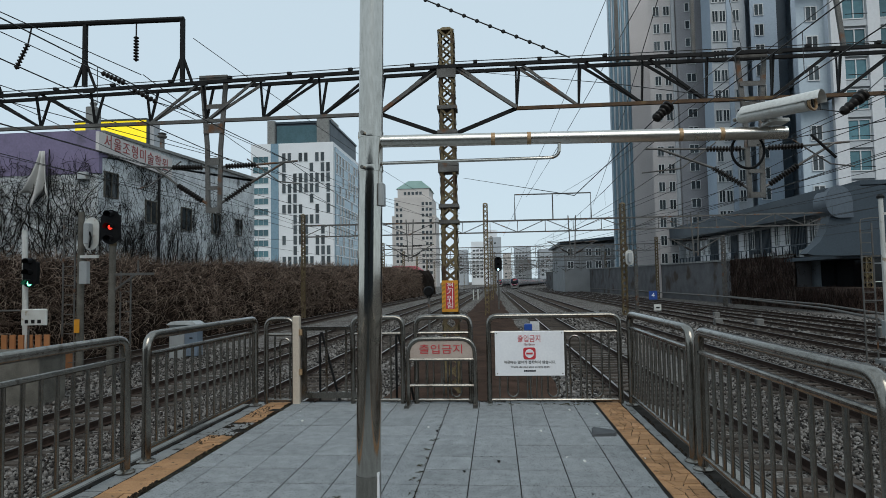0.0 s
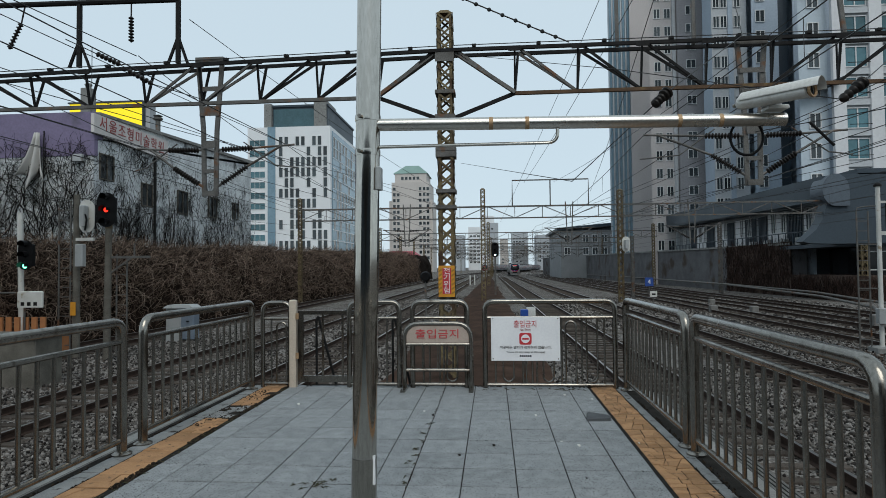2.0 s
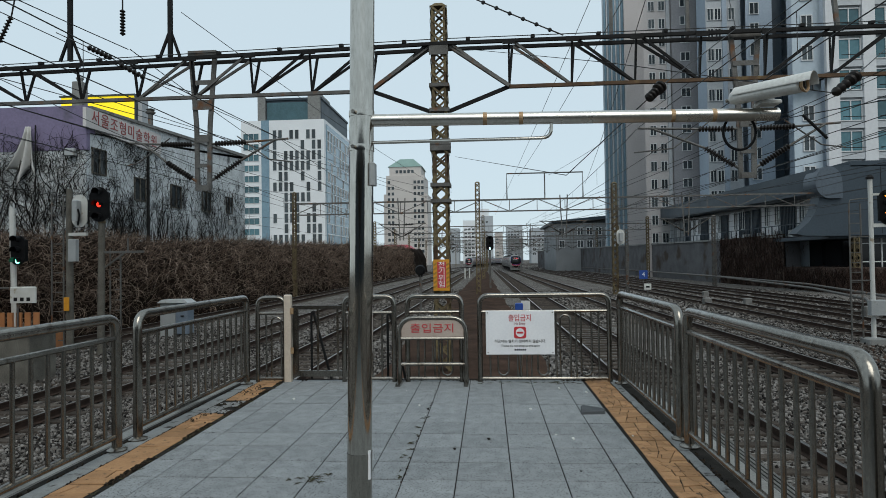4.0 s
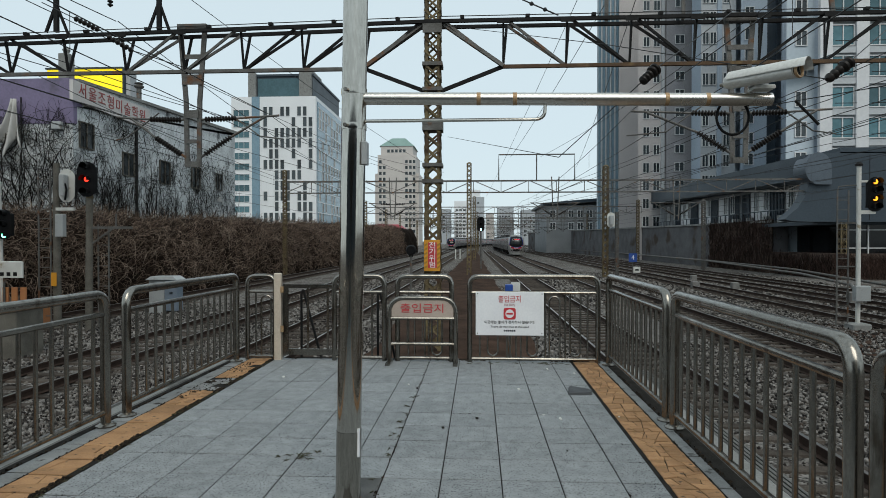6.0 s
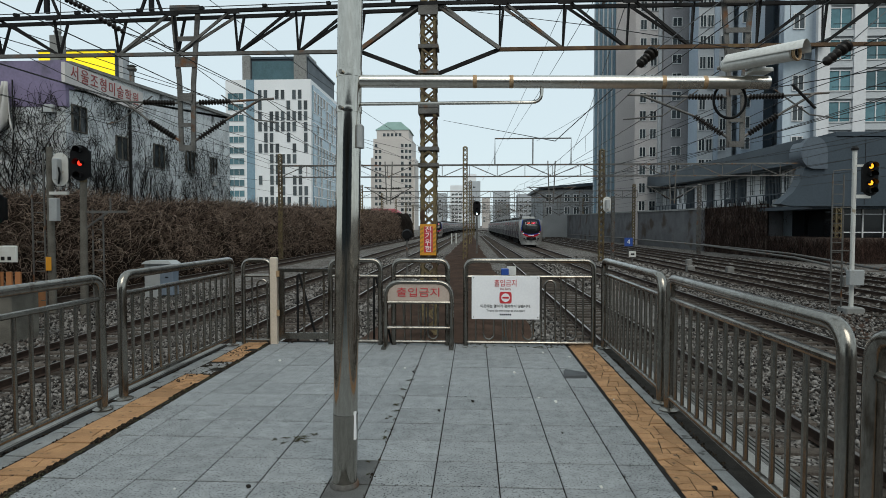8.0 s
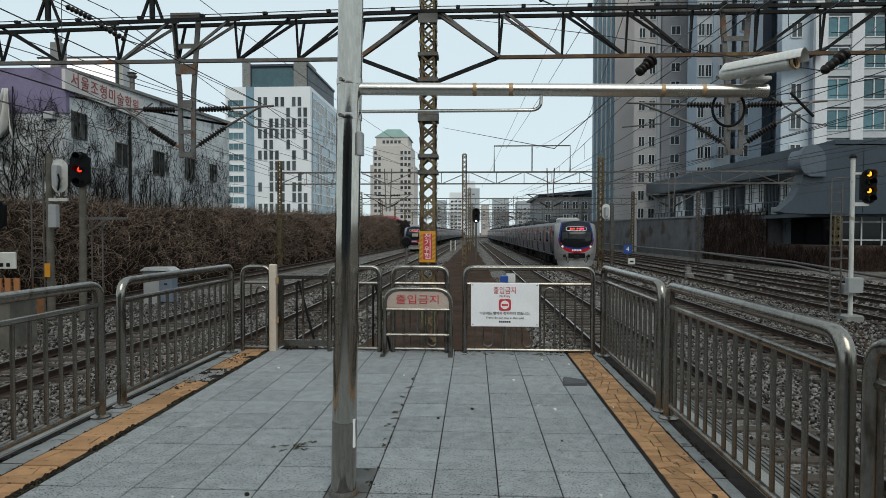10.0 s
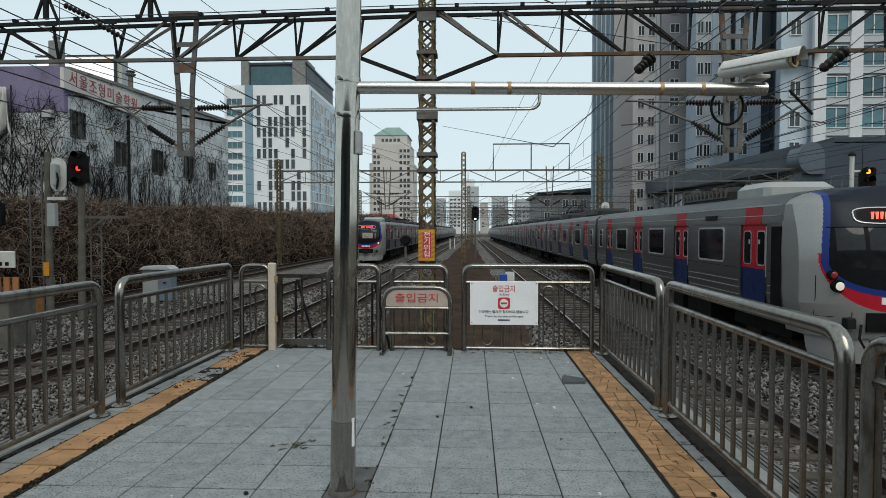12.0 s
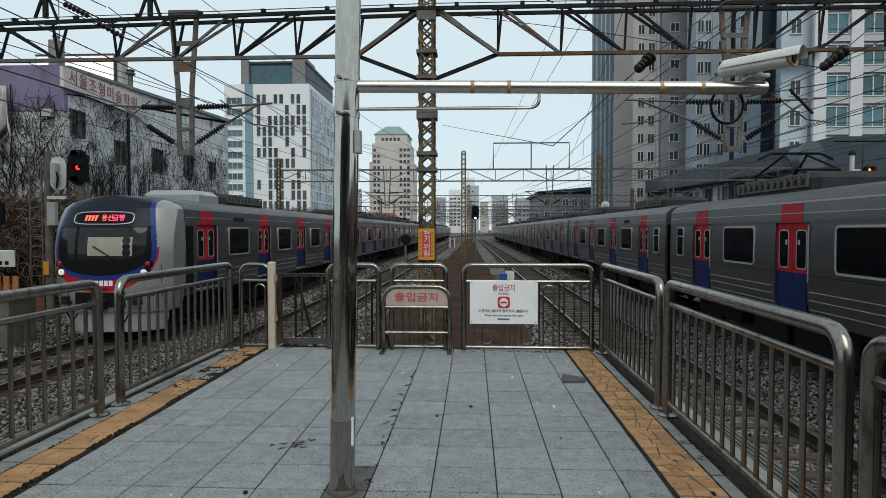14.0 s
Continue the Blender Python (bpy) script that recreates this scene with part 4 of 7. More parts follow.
def cantilever(x, s, reach, group):
    """One insulated overhead-line arm on a drop post, reaching s * reach."""
    c = thing("overhead_line_bracket", "overhead-line bracket arm with dark ribbed insulators", "bracket", group)
    g = G()
    insulator(g, (x + s * 0.3, YG, 4.72), (x + s * 1.15, YG, 4.74), 0.075, 11)
    part("top_insulator", g, PORCELAIN, c)
    part("top_tube", G().tube([(x + s * 0.14, YG, 4.72), (x + s * 0.3, YG, 4.72)], 0.03, 8), GALV, c)
    part("tie_tube", G().tube([(x + s * 1.15, YG, 4.74), (x + s * reach, YG, 4.80)], 0.028, 8), GALV, c)
    g = G()
    insulator(g, (x + s * 0.3, YG, 3.82), (x + s * 1.0, YG, 4.27), 0.075, 11)
    part("strut_insulator", g, PORCELAIN, c)
    part("strut_clamp", G().tube([(x + s * 0.14, YG, 3.72), (x + s * 0.3, YG, 3.82)], 0.035, 8), GALV, c)
    part("strut_tube", G().tube([(x + s * 1.0, YG, 4.27), (x + s * (reach - 0.35), YG, 4.78)], 0.03, 8), GALV, c)
    part("steady_arm", G().tube([(x + s * 0.9, YG, 4.9), (x + s * 1.75, YG, 4.28), (x + s * (reach + 0.1), YG, 4.2)], 0.018, 6), GALV, c)
    return c


for x, s, r in ((-7.32, 1, 2.25), (-7.32, -1, 2.0), (6.35, 1, 2.2), (6.35, -1, 2.6)):
    cantilever(x, s, r, "overhead-line brackets")


def gantry_far(y, x0, x1, masts, zt, upper=None):
    """A gantry further down the line."""
    ga = thing("gantry", "distant galvanised steel truss gantry over the tracks", "gantry", "distant gantries")
    zb = zt - 0.95
    part("top_chord", G().box(x0, y - 0.1, zt - 0.07, x1, y + 0.1, zt + 0.05), GALV, ga)
    part("bottom_chord", G().box(x0, y - 0.06, zb - 0.05, x1, y + 0.06, zb + 0.05), GALV, ga)
    n = round((x1 - x0) / 2.2)
    for i in range(n):
        a, b = x0 + (x1 - x0) * i / n, x0 + (x1 - x0) * (i + 1) / n
        part("web_bar", G().bar((a, y - 0.1, zt), (b, y, zb), 0.06) if i % 2 else G().bar((a, y, zb), (b, y - 0.1, zt), 0.06), GALV, ga)
        part("web_bar", G().bar((b, y, zb), (b, y, zt), 0.05), GALV, ga)
    for x, top, w in masts:
        lattice_mast(ga, x, y, RAILZ - 0.3, top, w, MASTPAINT, w * 1.1)
    for x in (-7.0, 6.2, 15.8):
        if x0 < x < x1:
            g = G()
            for s in (-1, 1):
                g.bar((x + s * 0.3, y, zt + 0.3), (x + s * 0.15, y, 3.3), 0.08)
                g.tube([(x, y, 4.6), (x + s * 1.1, y, 4.65), (x + s * 2.0, y, 4.7)], 0.035, 6)
                g.tube([(x, y, 3.6), (x + s * 1.8, y, 4.65)], 0.04, 6)
            part("drop_post", g, GALV, ga)
            for s in (-1, 1):
                for p, q in (((x + s * 0.2, y, 4.6), (x + s * 1.0, y, 4.64)), ((x + s * 0.25, y, 3.72), (x + s * 0.85, y, 4.05))):
                    g = G()
                    insulator(g, p, q, 0.09, 6)
                    part("insulator", g, PORCELAIN, ga)
    if upper:
        a, b, z = upper
        g = G().tube([(a, y, zt), (a, y, z), (b, y, z), (b, y, zt)], 0.055, 6)
        g.tube([((a + b) / 2, y, zt), ((a + b) / 2, y, z)], 0.05, 6)
        part("upper_frame", g, GALV, ga)
    return ga


gantry_far(50, -16.0, 28.6, ((-16.0, 7.4, 0.3), (-0.75, 7.9, 0.36), (10.2, 7.6, 0.42), (28.6, 7.6, 0.5)), 6.5, (1.65, 7.75, 8.6))
gantry_far(92, -17.0, 24.0, ((-17, 7.6, 0.4), (-0.6, 8.2, 0.4), (23.5, 7.6, 0.4)), 6.7)
gantry_far(116, -17.5, 24.5, ((-17.5, 7.6, 0.4), (24.2, 7.6, 0.4)), 6.8)
gantry_far(165, -18.5, 25.5, ((-18.5, 7.8, 0.4), (-0.2, 8.0, 0.4), (25, 7.8, 0.4)), 7.0)
gantry_far(217, -19.0, 28.0, ((-19, 8, 0.4), (27.5, 8, 0.4)), 7.4)
gantry_far(140, -18.0, 25.0, ((-18, 7.6, 0.4), (-0.4, 8.0, 0.4), (24.5, 7.6, 0.4)), 6.9)
gantry_far(190, -19.0, 26.0, ((-19, 8, 0.4), (0, 8, 0.4), (25.5, 8, 0.4)), 7.2, (-14, -4, 9.5))
gantry_far(245, -19.0, 30.0, ((-19, 8, 0.4), (1, 8, 0.4), (29, 8, 0.4)), 7.6)
gantry_far(310, -16.0, 38.0, ((-16, 8, 0.4), (8, 8, 0.4), (37, 8, 0.4)), 8.2)

# ---- overhead wires ----


def wire(pts_fn, y0, y1, n, r, label="dark overhead line wire above the track", name="overhead_wire"):
    g = G()
    g.tube([pts_fn(y0 + (y1 - y0) * i / n) for i in range(n + 1)], r, 5)
    return solid(name, g, WIRE, label, "wire", "overhead wires", smooth=60)


SPANS = (-30, YG, 50, 92, 140, 190, 245)
for key in ("L3", "L2", "L1", "R1", "R2", "R3", "R4", "R5"):
    x0, sl = TRACKS[key]
    def contact(y):
        return (track_x(x0, sl, y) + 0.15 * math.sin(y * 0.09), y, 4.1)
    wire(contact, -12, 240, 42, 0.008 if key in ("L1", "R1", "L2", "R2") else 0.011)
    if key in ("L1", "R1", "L2", "R2", "R3"):
        g = G()
        for a, b in zip(SPANS[:-1], SPANS[1:]):
            pts = [(track_x(x0, sl, y), y, 4.85 - 1.6 * (0.25 - (t - 0.5) ** 2)) for t in (i / 12 for i in range(13)) for y in (a + (b - a) * t,)]
            g.tube(pts, 0.009, 5)
            for p in pts[2:-1:2]:
                g.tube([p, (p[0], p[1], 4.1)], 0.005, 4)
        solid("messenger_wire", g, WIRE, "sagging messenger wire with droppers above a track", "wire", "overhead wires", smooth=60)
# feeders that cross the view high up
for p, q, sag, r in (((-18, -3, 6.9), (-3.4, 60, 8.3), 0.5, 0.013), ((-17, -3, 7.6), (-5, 60, 7.7), 0.5, 0.013), ((-13.5, 0, 8.2), (-4.2, 60, 7.2), 0.5, 0.012), ((-14, YG, 6.3), (-4.0, 70, 6.6), 0.5, 0.012),
                     ((-9.3, YG, 7.28), (-11, 50, 6.9), 0.4, 0.012), ((-9.35, YG, 7.28), (-13.6, -6, 8.6), 0.3, 0.012), ((-7.9, YG, 8.2), (-3.4, 50, 7.4), 0.3, 0.01),
                     ((7.9, 50, 7.6), (4.2, YG, 8.6), 0.3, 0.012), ((5.0, 50, 8.4), (9.8, YG, 9.4), 0.4, 0.012), ((2.6, 50, 8.4), (4.4, 12, 9.6), 0.3, 0.012), ((9.5, 50, 5.2), (14.5, 5, 6.5), 0.5, 0.012),
                     ((4.4, 50, 5.0), (13.0, 6, 7.4), 0.4, 0.012), ((2.0, 60, 4.6), (12.0, 8, 5.6), 0.4, 0.012), ((7.6, 60, 5.0), (17.0, 12, 5.4), 0.4, 0.012), ((12, 60, 5.0), (20.0, 14, 5.0), 0.4, 0.012),
                     ((6.5, 40, 5.6), (10.5, 5.0, 6.3), 0.2, 0.011), ((0.8, 60, 6.0), (3.3, YG, 9.5), 0.2, 0.010),
                     ((10.2, 50, 6.4), (20, 10, 6.6), 0.6, 0.012), ((10.2, 50, 5.8), (21, 10, 5.9), 0.7, 0.012), ((6.2, 50, 4.7), (12.5, 4, 5.2), 0.3, 0.012), ((15.8, 50, 4.7), (24, 10, 4.8), 0.4, 0.012), ((6.35, YG, 4.8), (15, 2, 4.9), 0.2, 0.011),
                     ((-16, 50, 6.4), (-13.5, YG, 6.9), 0.3, 0.012), ((-16, 50, 7.2), (-27, 4, 8.6), 0.4, 0.013), ((-16, 50, 5.2), (-26, 6, 5.6), 0.4, 0.012)):
    p, q = Vector(p), Vector(q)
    g = G().tube([p.lerp(q, i / 16) - Vector((0, 0, 4 * sag * (i / 16) * (1 - i / 16))) for i in range(17)], r, 5)
    solid("feeder_wire", g, WIRE, "dark feeder wire slung between gantries", "wire", "overhead wires", smooth=60)
# section insulator strings hanging over the right-hand tracks
for p, q in (((1.87, 6.6, 3.42), (1.70, 6.5, 3.26)), ((3.90, 6.7, 3.49), (3.62, 6.6, 3.28))):
    p, q = Vector(p), Vector(q)
    d = q - p
    g = G()
    for k in range(5):
        a = p + d * (k * 0.21)
        r = 0.068 if k < 2 else 0.052
        g.disc_stack(a, a + d * 0.19, (r * 0.5, r, r * 0.9, r * 0.45), 16)
    solid("insulator_string", g, PORCELAIN, "black ribbed insulator in an overhead line", "insulator", "line insulators")
for pts in (((1.70, 6.5, 3.26), (1.1, 8.5, 2.75), (-1.0, 20, 5.0)), ((1.87, 6.6, 3.42), (3.2, 8, 4.5), (4.4, 12, 8.0)), ((3.62, 6.6, 3.28), (1.9, 9.5, 4.6), (-0.9, 15.4, 7.0)), ((3.90, 6.7, 3.49), (5.4, 8.5, 4.4), (8.0, 12, 6.0))):
    solid("feeder_wire", G().tube(pts, 0.006, 5), WIRE, "dark feeder wire slung between gantries", "wire", "overhead wires", smooth=60)
# line with two long insulators slung past the gantry
for p, q in (((-8.78, 12.90, 6.45), (-8.20, 12.90, 6.17)), ((-8.04, 12.90, 6.04), (-7.45, 12.90, 5.71))):
    g = G()
    insulator(g, p, q, 0.06, 6)
    solid("insulator_string", g, PORCELAIN, "black ribbed insulator in an overhead line", "insulator", "line insulators")
solid("feeder_wire", G().tube([(-9.50, 12.90, 6.80), (-8.78, 12.90, 6.45), (-8.20, 12.90, 6.17), (-7.45, 12.90, 5.71), (-7.26, 15.20, 5.94)], 0.011, 5), WIRE, "dark feeder wire slung between gantries", "wire", "overhead wires", smooth=60)
solid("steady_rod", G().tube([(7.58, 15.20, 4.97), (8.13, 15.20, 4.39)], 0.035, 8), DARKSTEEL, "short dark steadying rod on the overhead line", "rod")
# barbed line across the top of the view
p, q = Vector((-3.6, 15.2, 9.75)), Vector((1.95, 15.2, 7.12))
g = G().tube([p.lerp(q, i / 10) - Vector((0, 0, 0.12 * (i / 10) * (1 - i / 10))) for i in range(11)], 0.018, 5)
for i in range(1, 17):
    c = p.lerp(q, i / 17) - Vector((0, 0, 0.12 * (i / 17) * (1 - i / 17)))
    g.disc_stack(c - Vector((0.05, 0, -0.02)), c + Vector((0.05, 0, -0.02)), (0.02, 0.05, 0.05, 0.02), 6)
solid("feeder_wire", g, WIRE, "dark wire with small clamps along it", "wire", "overhead wires")

# ---- trains ----
CARL = 19.5
PITCH = 20.0
SEC = ((-1.48, 1.0), (-1.55, 1.35), (-1.56, 2.2), (-1.548, 2.98), (-1.52, 3.32), (-1.36, 3.46), (-1.0, 3.57), (-0.5, 3.635), (0, 3.65))
SECTION = list(SEC) + [(-x, z) for x, z in SEC[-2::-1]]


def half_width(z):
    """The body's half width at the height z above the rail."""
    pts = [(0.3, 1.30), (0.6, 1.42)] + [(z0, -x0) for x0, z0 in SEC]
    for (z0, w0), (z1, w1) in zip(pts[:-1], pts[1:]):
        if z <= z1:
            return w0 + (w1 - w0) * max(0, (z - z0)) / (z1 - z0)
    return 0.0


DOORS = [2.6 + 4.77 * i for i in range(4)]


def box_mesh(name, mat, *b):
    return G().box(*b).mesh(name, mat)


def round_rect(w, h, r, k=4):
    """Outline of a rectangle w by h with rounded corners, round the origin."""
    pts = []
    for cx, cy, a0 in ((1, 1, 0), (-1, 1, 90), (-1, -1, 180), (1, -1, 270)):
        for i in range(k + 1):
            a = radians(a0 + 90 * i / k)
            pts.append((cx * (w / 2 - r) + r * math.cos(a), cy * (h / 2 - r) + r * math.sin(a)))
    return pts


def round_pane(name, mat, y, z, w, h, r, x0, x1):
    """A pane with rounded corners, from x0 (outside) to x1."""
    o = round_rect(w, h, r)
    return G().loft([[(x1, y + a, z + b) for a, b in o], [(x0, y + a, z + b) for a, b in o]]).mesh(name, mat)


def round_frame(name, mat, y, z, w, h, r, t, x0, x1):
    """A frame of width t round a rounded opening, standing proud to x0."""
    o, n = round_rect(w + 2 * t, h + 2 * t, r + t), round_rect(w, h, r)
    return G().loft([[(x1, y + a, z + b) for a, b in o], [(x0, y + a, z + b) for a, b in o], [(x0, y + a, z + b) for a, b in n], [(x1, y + a, z + b) for a, b in n]], True, False).mesh(name, mat)


DOOR_HALF = 0.63
RECESS = 0.075


def side_meshes():
    """Shared meshes of the pieces on a car's side, facing -x at x = 0."""
    m = {}
    g = G()
    for z0, z1 in ((2.90, 2.98), (2.98, 3.14), (3.14, 3.31)):
        a, b = 1.565 - half_width(z0) - 0.006, 1.565 - half_width(z1) - 0.006
        g.hexa(((a, -0.41, z0), (0.14, -0.41, z0), (0.14, 0.41, z0), (a, 0.41, z0), (b, -0.41, z1), (0.14, -0.41, z1), (0.14, 0.41, z1), (b, 0.41, z1)))
    m["header"] = g.mesh("door_header", CARRED)
    x = RECESS
    m["leaf"] = G().bevel_box(x - 0.022, 0.004, 1.90, x + 0.02, DOOR_HALF - 0.004, 2.90, 0.006).mesh("door_leaf", CARRED)
    m["lower"] = G().bevel_box(x - 0.022, 0.004, 1.16, x + 0.02, DOOR_HALF - 0.004, 1.896, 0.006).mesh("door_lower_panel", CARDEEP)
    m["pane"] = round_pane("door_pane", CARGLASS, 0.335, 2.37, 0.34, 0.74, 0.07, x - 0.028, x)
    m["pane_frame"] = round_frame("door_pane_frame", CARLINE, 0.335, 2.37, 0.34, 0.74, 0.07, 0.024, x - 0.034, x)
    m["sticker"] = box_mesh("door_sticker", CARLINE, x - 0.031, 0.20, 2.46, x - 0.0285, 0.28, 2.56)
    m["jamb"] = box_mesh("door_jamb", UNDER, 0.006, -DOOR_HALF, 1.13, RECESS + 0.02, -DOOR_HALF + 0.012, 2.90)
    m["sill"] = box_mesh("door_sill", CARLINE, -0.012, -DOOR_HALF, 1.09, RECESS, DOOR_HALF, 1.125)
    m["grab"] = box_mesh("grab_rail", CARLINE, -0.012, -DOOR_HALF - 0.06, 1.75, 0.0, -DOOR_HALF - 0.025, 2.86)
    m["window"] = round_pane("window", CARGLASS, 0, 2.40, 1.62, 0.80, 0.07, -0.006, 0.03)
    m["window_frame"] = round_frame("window_frame", CARLINE, 0, 2.40, 1.62, 0.80, 0.07, 0.045, -0.016, 0.03)
    m["small"] = round_pane("window", CARGLASS, 0, 2.40, 0.50, 0.80, 0.07, -0.006, 0.03)
    m["small_frame"] = round_frame("window_frame", CARLINE, 0, 2.40, 0.50, 0.80, 0.07, 0.04, -0.016, 0.03)
    m["small_bar"] = box_mesh("window_bar", CARLINE, -0.012, -0.25, 2.55, 0.02, 0.25, 2.58)
    m["number"] = box_mesh("number_panel", DARKSTEEL, -0.016, -0.35, 3.03, 0.05, 0.35, 3.15)
    return m


SIDE = side_meshes()


MIRRORED = {}


def flipped(me, m):
    """A mirrored copy of a mesh."""
    c = me.copy()
    c.transform(m)
    c.flip_normals()
    return c


def train_car(front, panto, unit_front, near, blind=False):
    car = thing("train_car", "grey stainless-steel commuter train car with red and blue doors", "train", "cars of the commuter trains")
    y0, y1 = (1.25, CARL) if front else (0.0, CARL)
    inner = [(x - math.copysign(RECESS, x) if z < 2.93 else x, z) for x, z in SECTION]
    k = next(i for i, (x, z) in enumerate(inner) if z > 2.93)
    inner = inner[:k] + [(inner[k][0] + RECESS, 2.90), (inner[k][0], 2.90)] + inner[k:-k] + [(-inner[k][0], 2.90), (-inner[k][0] - RECESS, 2.90)] + inner[-k:]
    part("body", G().loft([[(x, y, z) for x, z in inner] for y in (y0, y1)]), CARBODY, car)
    low = [(x, z) for x, z in SECTION if z > 3.31]
    part("roof", G().loft([[(x * 0.995, y, z + 0.012) for x, z in low] for y in (y0 + 0.02, y1 - 0.02)]), CARROOF, car, "grey curved roof")
    for s in (-1, 1):
        # outer skin between the recessed doors
        ends = [y0] + [v for d in DOORS for v in (d - DOOR_HALF, d + DOOR_HALF)] + [y1]
        for a, b in zip(ends[0::2], ends[1::2]):
            skin = part("side_panel", G().loft([[(s * w, y, z) for w, z in ((1.40, 1.0), (1.48, 1.0), (1.55, 1.35), (1.56, 2.2), (1.542, 2.93), (1.40, 2.93))] for y in (a, b)]), CARBODY, car)
            if s != near:
                continue
            ribs = G()
            for z in (1.23, 1.41, 1.57):
                x = s * (half_width(z) + 0.003)
                ribs.box(x - 0.007, a + 0.08, z - 0.007, x + 0.007, b - 0.08, z + 0.007)
            part("side_ribs", ribs, CARLINE, skin)
            x = s * (half_width(1.88) + 0.001)
            part("side_seam", G().box(x - 0.003, a + 0.02, 1.878, x + 0.003, b - 0.02, 1.885), UNDER, skin)
        for z, t in ((3.09, 0.008), (3.31, 0.016)):
            x = s * (half_width(z) + 0.004)
            part("gutter", G().box(x - 0.012, y0 + 0.1, z - t, x + 0.012, y1 - 0.1, z + t), CARLINE, car)
    for s in (-1, 1):
        turn = pose(s * 1.565, 0, 0, 0, 0, 0 if s < 0 else 180)
        def put(key, y, name, parent=car):
            ob = part(name, SIDE[key], None, parent)
            ob.matrix_basis = turn @ pose(0, -y if s > 0 else y, 0)
            return ob
        for d in DOORS:
            door = put("header", d, "door")
            for key, nm in (("jamb", "door_jamb"), ("sill", "door_sill"), ("grab", "grab_rail")):
                if s == near:
                    part(nm, SIDE[key], None, door)
            for turned in (1, -1):
                flip = Matrix.Diagonal((1, turned, 1, 1))
                for key, nm, lab in (("leaf", "door_leaf", ""), ("pane", "door_pane", ""), ("pane_frame", "door_pane_frame", ""), ("sticker", "door_sticker", ""), ("lower", "door_lower_panel", "dark blue lower door panel")):
                    if s != near and key in ("sticker", "pane_frame"):
                        continue
                    me = SIDE[key] if turned > 0 else MIRRORED.setdefault(key, flipped(SIDE[key], flip))
                    part(nm, me, None, door, lab)
        for i in range(3):
            y = (DOORS[i] + DOORS[i + 1]) / 2
            put("window_frame", y, "window_frame")
            put("window", y, "window")
        for y in ((0.95, CARL - 0.95) if not front else (CARL - 0.95,)):
            put("small_frame", y, "window_frame")
            put("small", y, "window")
            put("small_bar", y, "window_bar")
        put("number", 5.0, "number_panel")
    # roof units
    for a, b, mat, h in (((3.5, 5.2, SKIRT, 0.30), (5.5, 9.3, ROOFUNIT, 0.32)) if unit_front else ((2.6, 6.4, ROOFUNIT, 0.34), (12.6, 16.4, ROOFUNIT, 0.34))):
        u = part("roof_unit", G().bevel_box(-0.85, a, 3.58, 0.85, b, 3.66 + h, 0.14), mat, car, "white roof air-conditioner" if mat is SKIRT else "dark louvred roof unit")
        if mat is ROOFUNIT:
            ys = []
            for i in range(12):
                y = a + 0.25 + (b - a - 0.5) * i / 11
                ys += [y - 0.05, y + 0.05]
            for s in (-1, 1):
                gr = part("louvre_grille", pierced(ys, [3.68, 3.72, 3.92, 3.95], [(i, 1) for i in range(1, len(ys) - 1, 2)], -0.02, 0.02), GALV, u)
                gr.matrix_basis = pose(s * 0.87, 0, 0, 0, 0, 90)
    if panto:
        pg = part("pantograph", G().bevel_box(-0.8, 14.2, 3.7, 0.8, 15.9, 3.78, 0.03), DARKSTEEL, car, "raised pantograph")
        g = G()
        for x in (-0.55, 0.55):
            g.tube([(x, 14.3, 3.78), (x * 0.9, 14.0, 4.15), (x * 0.5, 15.0, 4.6)], 0.03, 6)
            g.tube([(x, 15.8, 3.78), (x * 0.9, 16.0, 4.15), (x * 0.5, 15.0, 4.6)], 0.03, 6)
        g.tube([(-0.5, 14.0, 4.15), (0.5, 14.0, 4.15)], 0.03, 6)
        g.tube([(-0.5, 16.0, 4.15), (0.5, 16.0, 4.15)], 0.03, 6)
        part("pantograph_frame", g, DARKSTEEL, pg)
        part("contact_strip", G().tube([(-0.9, 15.0, 4.5), (-0.6, 15.0, 4.64), (0.6, 15.0, 4.64), (0.9, 15.0, 4.5)], 0.035, 6), DARKSTEEL, pg)
        for x in (-0.6, 0.6):
            for y in (14.4, 15.7):
                part("pantograph_foot", G().disc_stack((x, y, 3.6), (x, y, 3.82), (0.08, 0.05, 0.08, 0.05), 8), PORCELAIN, pg)
    # underframe and bogies
    g = G()
    g.box(-1.35, y0 + 0.3, 0.85, 1.35, CARL - 0.1, 1.02)
    for a, b in ((5.6, 7.4), (7.8, 9.9), (10.3, 12.4), (12.7, 14.2)):
        g.box(-1.3, a, 0.32, 1.3, b, 0.86)
    part("underframe", g, UNDER, car)
    for yb in (3.0, 16.6):
        bg = part("bogie", G().box(-1.15, yb - 1.4, 0.42, 1.15, yb + 1.4, 0.72), UNDER, car)
        for dy in (-1.05, 1.05):
            for s in (-1, 1):
                part("wheel", G().tube([(s * 0.69, yb + dy, 0.43), (s * 0.82, yb + dy, 0.43)], 0.43, 18), RAIL, bg)
    if not front:
        part("gangway", G().box(-0.65, -0.5, 1.0, 0.65, 0.02, 3.15), BLACK, car)
    else:
        cab_front(car, blind)
    return car


def nose_depth(sx, z):
    t = max(0.0, (z - 2.1) / 1.55)
    b = max(0.0, (1.3 - z) / 1.0)
    return 0.62 * abs(sx) ** 3.6 + 0.62 * t ** 2.2 + 0.10 * b * b


LOWER = 0.09


